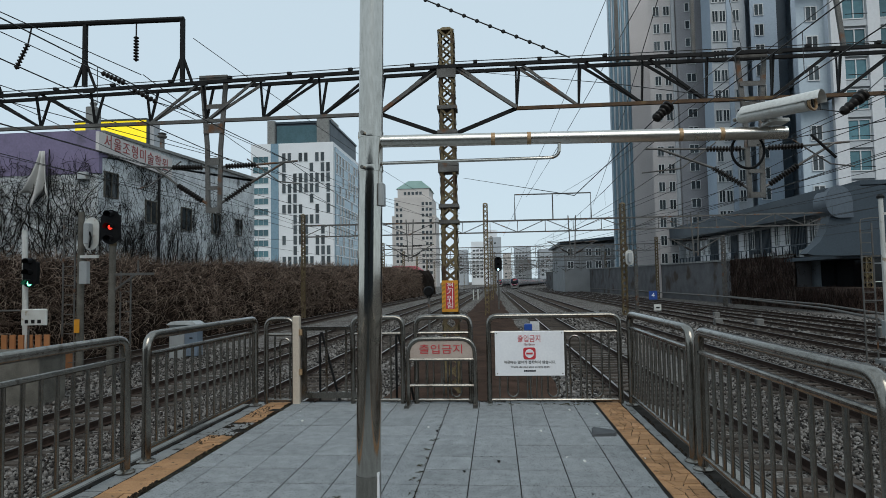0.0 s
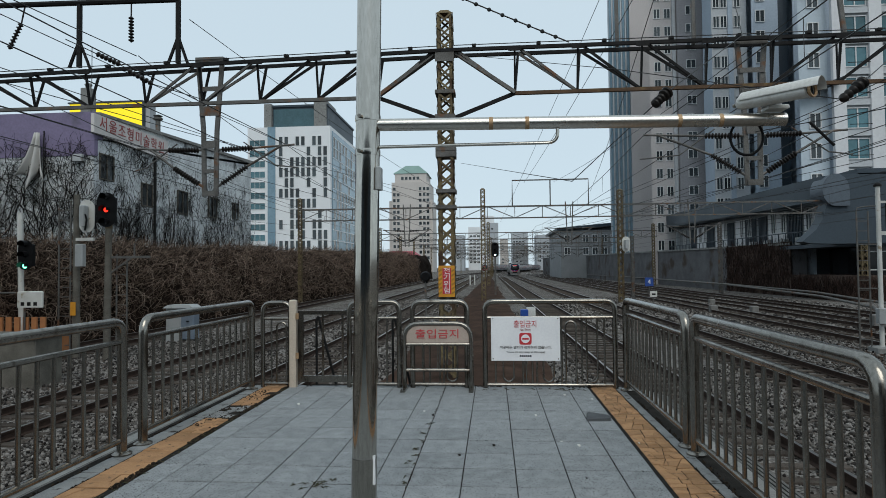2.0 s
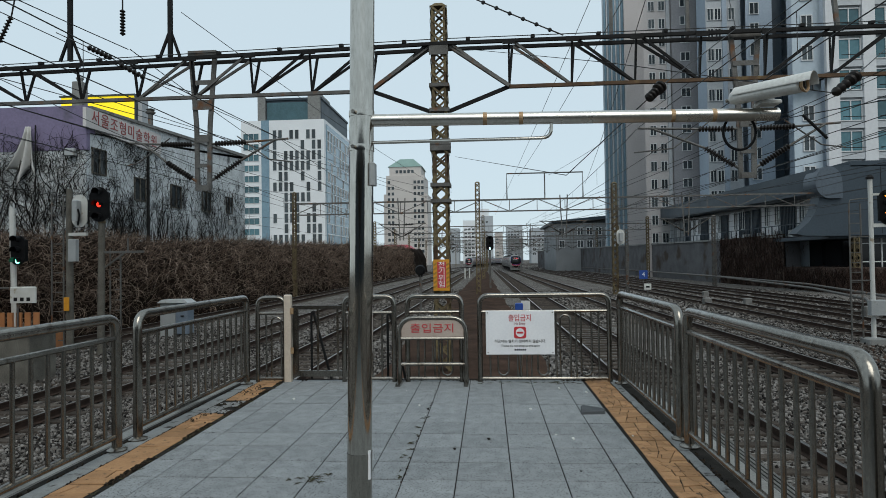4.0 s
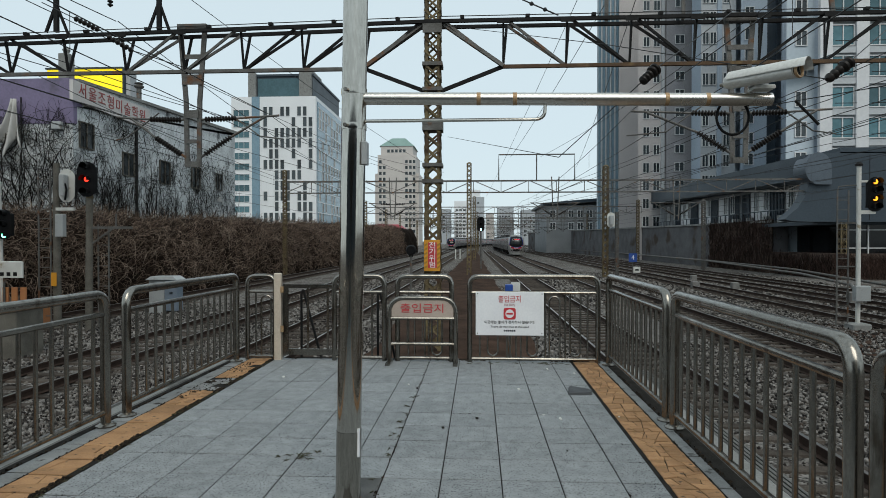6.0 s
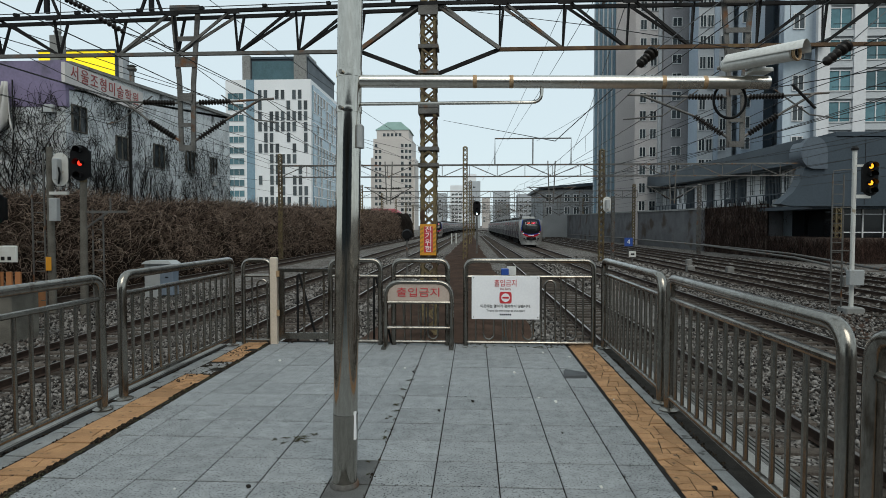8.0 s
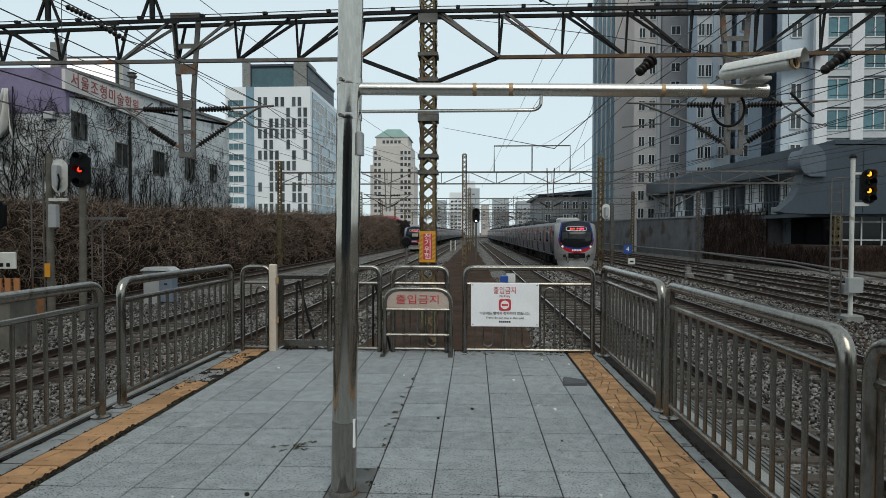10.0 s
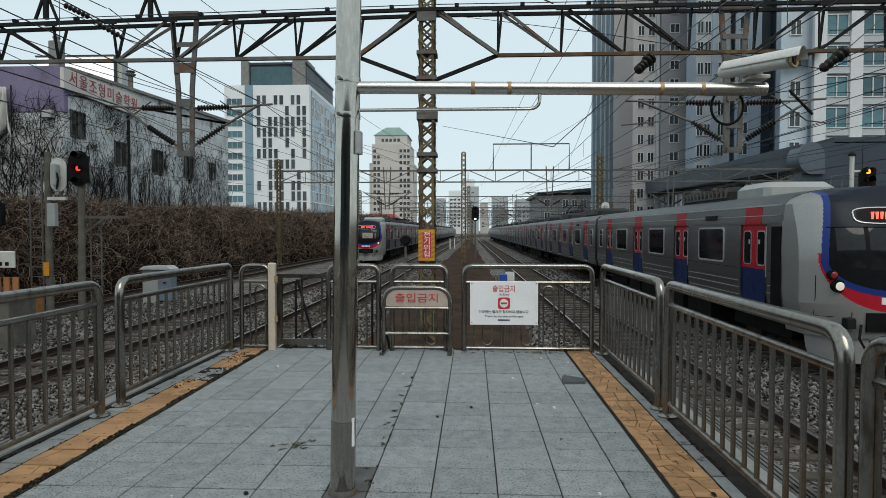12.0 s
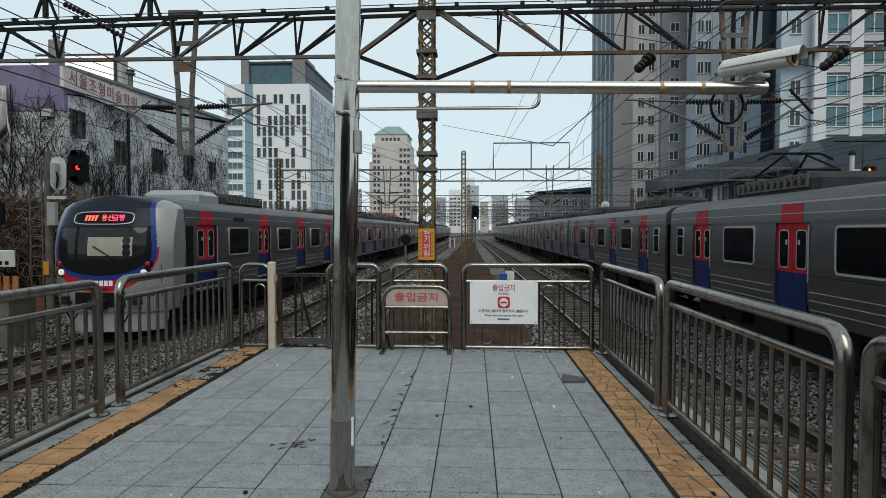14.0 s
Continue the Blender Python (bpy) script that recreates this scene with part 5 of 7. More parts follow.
def cab_front(car, blind):
    """The rounded cab face with its coloured bands, built on one curved surface."""
    nz, nx = 260, 230
    zs = [0.72 + (3.64 - 0.72) * j / nz for j in range(nz + 1)]
    def spot(i, j):
        sx = -1 + 2 * i / nx
        z = zs[j]
        return (sx * half_width(z), nose_depth(sx, z), z)
    def upper(z, w0):
        k = max(0.0, z - 2.3)
        return w0 - 0.04 * k - 0.10 * k * k
    def inside(u, z, a, b, w0, c=2.3, p=2.2):
        if z < c:
            return (abs(u) / a) ** p + ((c - z) / b) ** p < 1
        return abs(u) < upper(z, w0)
    def region(u, z):
        if inside(u, z, 1.20, 0.58, 1.20):
            if (abs(u) / 0.70) ** 4 + ((z - 3.14) / 0.13) ** 4 < 1:
                return "display"
            if 2.12 < z < 2.92 and abs(u) < 1.08 and (abs(u) / 1.12) ** 4 + (max(0, 2.7 - z) / 0.58) ** 4 < 1:
                if -0.64 < u < -0.55:
                    return "mask"
                return "glass"
            return "visor" if z > 2.92 else "mask"
        if inside(u, z, 1.30, 0.70, 1.30):
            return "blue"
        if z < 2.42 and (abs(u) / 1.335) ** 2.2 + ((2.42 - z) / 1.11) ** 2.2 < 1:
            return "red"
        return "shell"
    cells = {}
    for j in range(nz):
        for i in range(nx):
            c = spot(i + 0.5, j)
            zc = (zs[j] + zs[j + 1]) / 2
            u = (-1 + 2 * (i + 0.5) / nx) * half_width(zc)
            cells.setdefault(region(u, zc + LOWER), []).append((i, j))
    look_of = {"shell": ("nose_shell", CARNOSE, "silver rounded nose"), "blue": ("blue_band", CARBLUE, "deep blue U-shaped band"), "red": ("red_band", CARRED, "red lower band"),
               "mask": ("windscreen_surround", BLACK, "black windscreen surround"), "visor": ("visor", CARNAVY, "dark navy upper cab"), "glass": ("windscreen", CABGLASS, "dark reflecting windscreen"), "display": ("display_window", BLACK, "black destination display")}
    for key, lst in cells.items():
        idx, g = {}, G()
        for i, j in lst:
            q = []
            for a, b in ((i, j), (i + 1, j), (i + 1, j + 1), (i, j + 1)):
                if (a, b) not in idx:
                    idx[(a, b)] = len(g.v)
                    g.v.append(spot(a, b))
                q.append(idx[(a, b)])
            g.f.append(tuple(q))
            g.mi.append(0)
        nm, mat, lab = look_of[key]
        part(nm, g, mat, car, lab, smooth=60)
    # sides of the cab, back to the body
    g = G()
    for s in (0, nx):
        g.loft([[spot(s, j) for j in range(0, nz + 1, 10)], [(spot(s, j)[0], 1.3, spot(s, j)[2]) for j in range(0, nz + 1, 10)]], False)
    g.loft([[spot(i, nz) for i in range(0, nx + 1, 10)], [(spot(i, nz)[0], 1.3, 3.65) for i in range(0, nx + 1, 10)]], False)
    part("nose_side", g, CARNOSE, car, "silver cab side")
    for s in (-1, 1):
        part("cab_door", G().box(s * 1.555 - 0.012, 1.32, 1.1, s * 1.555 + 0.012, 1.72, 2.85), UNDER, car, "narrow dark cab door")
        for u, z, r, mat in ((1.05, 1.71, 0.115, HEADLAMP), (1.13, 1.92, 0.09, LAMPDIM)):
            yy = nose_depth(u / half_width(z), z)
            h = part("headlight", G().disc_stack((s * u, yy - 0.035, z), (s * u, yy + 0.08, z), (r, r * 1.12, r * 1.12), 18), BLACK, car)
            part("lens", G().disc_stack((s * u, yy - 0.045, z), (s * u, yy - 0.03, z), (r * 0.55, r * 0.8), 16), mat, h)
    # cab blind seen behind the windscreen, wiper, lettering blocks
    if blind:
        part("cab_blind", G().loft([[(x, nose_depth(x / 1.55, z) - 0.006, z) for x in (-0.30, -0.1, 0.2, 0.5, 0.8)] for z in (2.12, 2.28, 2.42, 2.58)], False), CABBLIND, car, "pale blind behind the windscreen", smooth=60)
    part("wiper", G().tube([(0.55, nose_depth(0.35, 2.0) - 0.03, 1.93), (-0.15, nose_depth(0.0, 2.4) - 0.03, 2.36)], 0.014, 6), BLACK, car)
    g = G()
    for i in range(4):
        x, z = -0.46 + i * 0.085, 2.98
        yy = nose_depth(x / half_width(z), z)
        g.hexa(((x, yy - 0.02, z), (x + 0.03, yy - 0.02, z), (x + 0.03, yy + 0.05, z), (x, yy + 0.05, z), (x + 0.03, yy + 0.01, z + 0.14), (x + 0.06, yy + 0.01, z + 0.14), (x + 0.06, yy + 0.08, z + 0.14), (x + 0.03, yy + 0.08, z + 0.14)))
    part("display_number", g, LED, car, "glowing train number drawn as plain bars")
    words("display_word", "용산", 0.17, LED, car, pose(0.14, nose_depth(0.1, 2.98) - 0.025, 3.05, -12))
    words("display_word", "급행", 0.17, LEDPINK, car, pose(0.42, nose_depth(0.28, 2.98) - 0.025, 3.05, -12))
    g = G()
    for i in range(6):
        x = -0.36 + i * 0.12
        g.box(x, nose_depth(x / 1.5, 1.4) - 0.012, 1.38, x + 0.09, nose_depth(x / 1.5, 1.4) + 0.01, 1.51)
    part("operator_logo", g, SIGNWHITE, car, "white operator logo drawn as plain blocks")
    g = G()
    for i in range(6):
        x = -0.2 + i * 0.07
        g.box(x, nose_depth(x / 1.5, 1.3) - 0.008, 1.27, x + 0.045, nose_depth(x / 1.5, 1.3) + 0.01, 1.34)
    part("car_number", g, CARNAVY, car, "dark car number drawn as plain bars")
    # pale rim under the display, seam over the windscreen, hatch outlines
    rim = [(u, nose_depth(u / half_width(z), z) - 0.012, z) for u, z in ((0.76 * math.copysign(abs(math.cos(a)) ** 0.5, math.cos(a)), 3.05 + 0.155 * math.copysign(abs(math.sin(a)) ** 0.5, math.sin(a))) for a in (2 * math.pi * i / 36 for i in range(37)))]
    part("display_rim", G().tube(rim, 0.014, 6), CARLINE, car, "pale rim of the display")
    part("visor_seam", G().tube([(u, nose_depth(u / half_width(2.83), 2.83) - 0.004, 2.83) for u in (i * 0.1 - 1.2 for i in range(25))], 0.010, 5), UNDER, car)
    for s in (-1, 1):
        hatch = [(s * u, nose_depth(u / half_width(z), z) - 0.003, z) for u, z in ((1.36, 1.9), (1.36, 1.5), (1.36, 1.12), (1.15, 1.12), (0.85, 1.12), (0.85, 1.22))]
        part("hatch_seam", G().tube(hatch, 0.008, 5), UNDER, car)
    # lower apron, coupler recess, hoses
    w = 1.3
    g = G()
    for z0, z1, d0 in ((0.22, 0.72, 0.10),):
        rows = []
        for z in (z0, 0.45, z1):
            rows.append([(sx * half_width(max(0.5, z)) * (0.9 if z < 0.4 else 0.97), nose_depth(sx, max(0.72, z)) + 0.05 + 0.12 * (0.72 - z), z) for sx in (i / 12 - 1 for i in range(25))])
        g.loft(rows, False)
    part("apron", g, SKIRT, car, "pale grey front apron")
    part("coupler_recess", G().box(-0.62, -0.01, 0.86, 0.62, 0.6, 1.22), BLACK, car)
    part("coupler", G().bevel_box(-0.2, -0.22, 0.82, 0.2, 0.3, 1.06, 0.04), DARKSTEEL, car)
    for s in (-1, 1):
        part("hose", G().tube([(s * 0.72, -0.0, 1.0), (s * 0.8, -0.08, 0.75), (s * 0.66, -0.08, 0.5), (s * 0.55, -0.02, 0.7)], 0.025, 6), BLACK, car)
        part("jumper_socket", G().bevel_box(s * 0.9 - 0.09, -0.02, 0.92, s * 0.9 + 0.09, 0.3, 1.12, 0.02), DARKSTEEL, car)


LAMPDIM = material("marker_lamp", (0.3, 0.02, 0.02), None, 0.2, bump=0)
CARS = {}
for key, near in (("R2", -1), ("L2", 1)):
    lead = train_car(True, False, True, near, key == "L2")
    mid, plain = train_car(False, True, False, near), train_car(False, False, False, near)
    CARS[key] = [lead, mid, plain] + [copy_thing(mid if k in (4, 7) else plain, pose(0, 0, 0)) for k in range(3, 9)]
# nose distance along the line, by seconds
NOSE = {"R2": ((0, 219.73), (2, 184.98), (4.5, 142.06), (6, 116.0), (8, 80.74), (10.3, 40.88), (11, 27.59), (11.5, 19.52), (12, 11.8), (12.5, 3.9), (13, -3.9), (13.5, -11.85), (14, -19.4)),
        "L2": ((0, 329.08), (2, 286.16), (5, 218.71), (6.5, 180.89), (8, 141.04), (10.5, 80.74), (11.5, 61.32), (12.5, 41.9), (13, 32.3), (13.5, 23.1), (14, 14.61))}


def glide(table, t):
    """Smooth value of a table of (seconds, metres) at t."""
    ts, ys = [a for a, _ in table], [b for _, b in table]
    sl = [(ys[i + 1] - ys[i]) / (ts[i + 1] - ts[i]) for i in range(len(ts) - 1)]
    m = [sl[0]] + [(sl[i - 1] + sl[i]) / 2 for i in range(1, len(sl))] + [sl[-1]]
    i = max(0, min(len(sl) - 1, sum(1 for a in ts if a <= t) - 1))
    h = ts[i + 1] - ts[i]
    u = (t - ts[i]) / h
    return ys[i] * (2 * u ** 3 - 3 * u ** 2 + 1) + h * m[i] * (u ** 3 - 2 * u ** 2 + u) + ys[i + 1] * (3 * u ** 2 - 2 * u ** 3) + h * m[i + 1] * (u ** 3 - u ** 2)


def motions():
    # the billboard's slats turn from the yellow picture to the white one
    for k, slat in enumerate(SLATS):
        x = BOARD_X0 + (k + 0.5) * SLAT_W
        walk(slat, [(t, pose(x, 58.15, 16.0, 0, 0, a)) for t, a in ((0, 0), (8.7, 0), (9.0, 60), (9.3, 120), (9.6, 180), (14, 180))])
    for key, cars in CARS.items():
        x0, sl = TRACKS[key]
        for k, car in enumerate(cars):
            rows = []
            for i in range(29):
                t = i * 0.5
                y = glide(NOSE[key], t) + PITCH * k
                xa, xb = track_x(x0, sl, y), track_x(x0, sl, y + CARL)
                rows.append((t, pose(xa, y, RAILZ, 0, 0, -math.degrees(math.atan2(xb - xa, CARL)))))
            walk(car, rows)

# ---- buildings ----


def window_mesh(w, h, glass, bar=True, depth=0.12, frame_w=0.08, bars=1):
    """The frame and the pane of a window in a facade that faces -y."""
    xs = [-w / 2 - frame_w, -w / 2]
    if bar:
        for i in range(bars):
            x = -w / 2 + w * (i + 1) / (bars + 1)
            xs += [x - frame_w / 2, x + frame_w / 2]
    xs += [w / 2, w / 2 + frame_w]
    fr = pierced(xs, [-h / 2 - frame_w, -h / 2, h / 2, h / 2 + frame_w], [(i, 1) for i in range(1, len(xs) - 1, 2)], -depth, 0.02).mesh("window", PALEFRAME, 0)
    return fr, G().box(-w / 2 - 0.01, -0.03, -h / 2 - 0.01, w / 2 + 0.01, 0.015, h / 2 + 0.01).mesh("pane", glass, 0)


def put_window(parent, me, m):
    ob = part("window", me[0], None, parent)
    ob.matrix_basis = m
    part("pane", me[1], None, ob)
    return ob


def windows(parent, me, origin, along, cols, rows, skip=0.0, seed=0, yaw=0.0):
    """Place windows on a grid: cols along the wall, rows in z."""
    rr = random.Random(seed)
    for u in cols:
        for z in rows:
            if rr.random() >= skip:
                put_window(parent, me, pose(origin[0] + along[0] * u, origin[1] + along[1] * u, z, 0, 0, yaw))


def block(name, mat, x0, x1, y0, y1, z1, label, z0=RAILZ - 0.3, category="building", group=""):
    b = thing(name, label, category, group)
    part("wall", G().box(x0, y0, z0, x1, y1, z1), mat, b)
    return b


# old ivy-covered building by the hedge
art = thing("old_building", "old grey building covered with bare ivy, purple upper wall", "building")
XW, Y0, Y1 = -22.0, 32.2, 54.4
g = G()
g.hexa(((-40, Y0, -1.4), (XW, Y0, -1.4), (XW, Y1, -1.4), (-40, Y1, -1.4), (-40, Y0, 9.0), (XW, Y0, 9.0), (XW, Y1, 11.3), (-40, Y1, 11.3)))
part("wall", g, OLDWALL, art)
g = G()
g.box(-40, Y0 - 0.05, 8.0, XW + 0.06, Y0 + 0.25, 10.45)
g.box(XW - 0.2, Y0 + 0.25, 9.0, XW + 0.06, Y0 + 0.7, 10.45)
part("purple_parapet", g, PURPLE, art, "faded purple rendered parapet")
g = G()
g.hexa(((-40, Y0 + 0.3, 10.35), (XW + 0.15, Y0 + 0.3, 10.35), (XW + 0.25, Y1 + 0.2, 11.25), (-40, Y1 + 0.2, 11.25), (-40, Y0 + 0.3, 10.5), (XW + 0.15, Y0 + 0.3, 10.5), (XW + 0.25, Y1 + 0.2, 11.5), (-40, Y1 + 0.2, 11.5)))
g2 = G()
g2.hexa(((-40, Y0, 8.9), (XW, Y0, 8.9), (XW, Y1, 11.1), (-40, Y1, 11.1), (-40, Y0, 10.4), (XW, Y0, 10.4), (XW, Y1, 11.35), (-40, Y1, 11.35)))
part("upper_wall", g2, OLDWALL, art)
part("roof", g, CONCRETE, art)
sb = part("signboard", G().hexa(((XW + 0.02, 31.9, 9.22), (XW + 0.22, 31.9, 9.22), (XW + 0.22, 39.6, 9.0), (XW + 0.02, 39.6, 9.0), (XW + 0.02, 31.9, 10.3), (XW + 0.22, 31.9, 10.3), (XW + 0.22, 39.6, 10.3), (XW + 0.02, 39.6, 10.3))), SIGNBOARD, art, "faded signboard with red letters")
for i, ch in enumerate("서울조형미술학원"):
    y = 32.7 + i * 0.86
    ob = part("letter", text_mesh(ch, 0.85, FADEDRED, 0.01), None, sb)
    ob.matrix_basis = pose(XW + 0.235, y, 9.85 - 0.026 * (y - 32), 0, 0, 90) @ pose(0, 0, 0, 90)
me = window_mesh(1.3, 1.5, GLASS, True, 0.1, 0.07)
me[0].materials[0] = OLDPOST
for y, z, k in ((33.3, 7.5, 0.9), (37.4, 6.4, 0.9), (41.9, 6.4, 1.0), (46.6, 6.5, 1.0), (50.9, 6.6, 0.85)):
    put_window(art, me, pose(XW, y, z, 0, 0, 90) @ Matrix.Scale(k, 4))
part("downpipe", G().tube([(XW + 0.12, 38.2, 0), (XW + 0.12, 38.2, 8.9)], 0.09, 8), DARKSTEEL, art)
part("meter_box", G().bevel_box(XW + 0.0, 50.6, 4.9, XW + 0.35, 51.1, 5.3, 0.03), GREYBOX, art)
part("air_unit", G().bevel_box(XW - 1.0, Y0 - 0.4, 7.65, XW - 0.45, Y0 - 0.05, 8.05, 0.04), GREYBOX, art)
c = part("chimney", G().tube([(XW - 1.8, 41.9, 10.2), (XW - 1.8, 41.9, 12.3)], 0.17, 12), GALV, art, "slim metal flue")
part("chimney_cowl", G().disc_stack((XW - 1.8, 41.9, 12.3), (XW - 1.8, 41.9, 12.75), (0.17, 0.32, 0.34, 0.2, 0.32, 0.1), 12), GALV, c)
c = part("chimney", G().bevel_box(XW - 2.1, 34.0, 10.2, XW - 1.5, 34.6, 12.4, 0.03), CONCRETE, art)
part("chimney_cowl", G().disc_stack((XW - 1.8, 34.3, 12.4), (XW - 1.8, 34.3, 12.75), (0.16, 0.16, 0.22, 0.12), 10), CONCRETE, c)
cl = thing("tarpaulin", "torn pale cloth hanging from the old building", "cloth")
g = G()
pts = []
for i in range(25):
    for j in range(9):
        u, v = i / 24, j / 8
        wdt = 0.3 + 1.5 * v ** 1.2
        pts.append((-25.1 + (u - 0.55) * wdt - 0.25 * v, 31.9 - 0.22 * math.sin(u * 13 + 2 * v) * (0.25 + v), 9.3 - 3.3 * v * (1 - 0.35 * abs(math.sin(u * 5 + 1)) * v) + 0.35 * (u - 0.5) * v))
g.v = pts
for i in range(24):
    for j in range(8):
        g.f.append((i * 9 + j, (i + 1) * 9 + j, (i + 1) * 9 + j + 1, i * 9 + j + 1))
        g.mi.append(0)
ob = part("sheet", g, CLOTH, cl, smooth=80)
sm = ob.modifiers.new("thick", "SOLIDIFY")
sm.thickness = 0.02
part("rod", G().tube([(-24.75, 31.95, 9.4), (-24.75, 31.95, 5.4)], 0.03, 6), DARKSTEEL, cl)
bb = thing("billboard", "billboard of turning slats, bright yellow then white, behind the old building", "billboard")
BOARD_X0, SLAT_W = -42.3, 0.385
slat_shape = G().hexa(((-SLAT_W / 2, -0.03, -2.4), (SLAT_W / 2, -0.03, -2.4), (SLAT_W / 2, 0.0, -2.4), (-SLAT_W / 2, 0.0, -2.4), (-SLAT_W / 2, -0.03, 2.4), (SLAT_W / 2, -0.03, 2.4), (SLAT_W / 2, 0.0, 2.4), (-SLAT_W / 2, 0.0, 2.4)))
slat_shape.slot = 1
slat_shape.hexa(((-SLAT_W / 2, 0.0, -2.4), (SLAT_W / 2, 0.0, -2.4), (SLAT_W / 2, 0.03, -2.4), (-SLAT_W / 2, 0.03, -2.4), (-SLAT_W / 2, 0.0, 2.4), (SLAT_W / 2, 0.0, 2.4), (SLAT_W / 2, 0.03, 2.4), (-SLAT_W / 2, 0.03, 2.4)))
slat_mesh = slat_shape.mesh("slat", [SCREEN, SCREENWHITE])
SLATS = []
for k in range(20):
    ob = part("slat", slat_mesh, None, bb)
    ob.matrix_basis = pose(BOARD_X0 + (k + 0.5) * SLAT_W, 58.15, 16.0)
    SLATS.append(ob)
part("rim", G().box(-42.4, 57.95, 18.42, -34.55, 58.35, 18.56), SLATE, bb)
part("rim", G().box(-34.58, 57.95, 13.5, -34.45, 58.35, 18.42), SLATE, bb)
part("frame", G().box(-35.4, 58.5, 12.0, -34.1, 59.6, 18.4), APTGREY, bb)
for x in (-41, -38, -35):
    part("leg", G().box(x - 0.15, 58.4, -1.4, x + 0.15, 58.8, 15), GALV, bb)


def climbers(name, spots, mat, label, r, seed, parent=None):
    """Bare climbing stems that wander over a wall; spots give start, way up and along."""
    rr = random.Random(seed)
    g = G()
    for (p, up, along, out, n, step) in spots:
        p = Vector(p)
        a = rr.uniform(-0.5, 0.5)
        pts = [p.copy()]
        for i in range(n):
            a += rr.uniform(-0.55, 0.55)
            a *= 0.93
            p = p + (Vector(up) * math.cos(a) + Vector(along) * math.sin(a)) * step + Vector(out) * rr.uniform(-0.02, 0.025)
            pts.append(p.copy())
        g.tube(pts, [r * (1 - 0.75 * i / n) * rr.uniform(0.8, 1.1) for i in range(n + 1)], 3, False)
    return tagged(new(name, g.mesh(name, mat, 0)), label, "plant", kind="stuff")


rr = random.Random(11)
spots = []
for i in range(120):
    y = Y0 + 0.2 + (Y1 - Y0 - 0.4) * (rr.random() ** 1.3)
    spots.append(((XW + 0.06, y, rr.uniform(0.8, 3.0)), (0, rr.uniform(-0.35, 0.35), 1), (0, 1, 0), (1, 0, 0), rr.randint(9, 21) if y < 41 else rr.randint(5, 13), 0.3))
for i in range(150):
    spots.append(((XW - 9 * rr.random(), Y0 - 0.1, rr.uniform(1.5, 6.0)), (rr.uniform(-0.3, 0.3), 0, 1), (1, 0, 0), (0, -1, 0), rr.randint(6, 15), 0.28))
climbers("ivy_stems", spots, IVY, "thick bare dark ivy stems clinging to the old building", 0.034, 3)
spots = []
for c in range(140):
    # twigs fan out from knots, thickest near the foot
    y = Y0 + 0.3 + (Y1 - Y0 - 0.6) * (rr.random() ** 1.25)
    z = 1.8 + (7.0 if y < 40 else 5.8) * rr.random() ** 1.35
    for i in range(rr.randint(8, 26)):
        a = rr.uniform(0, 2 * math.pi)
        p = (XW + 0.09, min(Y1 - 0.2, max(Y0 + 0.1, y + rr.gauss(0, 0.7))), z + rr.gauss(0, 0.55))
        spots.append((p, (0, math.cos(a), math.sin(a)), (0, -math.sin(a), math.cos(a)), (1, 0, 0), rr.randint(3, 7), 0.22))
for i in range(1500):
    a = rr.uniform(0, 2 * math.pi)
    spots.append(((XW - 9 * rr.random(), Y0 - 0.14, rr.uniform(1.5, 8.6)), (math.cos(a), 0, math.sin(a)), (-math.sin(a), 0, math.cos(a)), (0, -1, 0), 5, 0.22))
climbers("ivy_stems", spots, IVY, "tangled bare ivy twigs on the old building", 0.017, 4)

# hedge of dry climbers on the bank
def hedge_top(y):
    return 2.55 + 0.014 * y + 0.35 * noise.noise((y * 0.16, 2, 0)) + 0.15 * noise.noise((y * 0.6, 5, 0))


def hedge_face(y, v):
    """A point on the hedge, v from the foot (0) over the top (1)."""
    t = hedge_top(y)
    x = -16.6 + 0.006 * y - 0.9 * v - 2.2 * max(0, v - 0.6) ** 1.3 * 2 + 0.5 * noise.noise((y * 0.25, v * 3, 1)) + 0.25 * noise.noise((y * 0.9, v * 6, 3))
    z = RAILZ - 0.2 + (t - RAILZ + 0.2) * min(1, v * 1.15) ** 0.8 - 0.6 * max(0, v - 0.87) * 2
    return Vector((x, y, z))


# dark sheet behind the stems, coloured as the shade in their gaps
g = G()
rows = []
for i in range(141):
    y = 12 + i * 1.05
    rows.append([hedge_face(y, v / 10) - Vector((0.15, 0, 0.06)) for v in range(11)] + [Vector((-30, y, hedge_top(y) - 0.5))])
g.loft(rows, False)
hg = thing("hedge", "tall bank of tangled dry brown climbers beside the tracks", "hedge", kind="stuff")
part("core", g, HEDGESHADE, hg, smooth=80)
g = G()
rr = random.Random(21)
for i in range(25000):
    y = 12 + 118 * rr.random() ** 1.9
    v = rr.random() ** 0.8
    p = hedge_face(y, v)
    d = Vector((rr.uniform(0.1, 0.9), rr.uniform(-0.9, 0.7), rr.uniform(-0.5, 0.9))).normalized()
    L = rr.uniform(0.25, 0.85) * (1 + y / 90)
    droop = rr.uniform(0.1, 0.5)
    pts = [p - Vector((0.1, 0, 0)), p + d * L * 0.35 + Vector((0, 0, 0.03)), p + d * L * 0.7 - Vector((0.1, 0, droop * L * 0.25)), p + d * L * 0.9 - Vector((0.25 * L, 0, droop * L))]
    r = rr.uniform(0.003, 0.0075) * (1 + y / 45)
    g.tube(pts, [r, r * 0.9, r * 0.7, r * 0.35], 3, False)
part("stems", g, VINES, hg, "tangled dry stems", smooth=0)

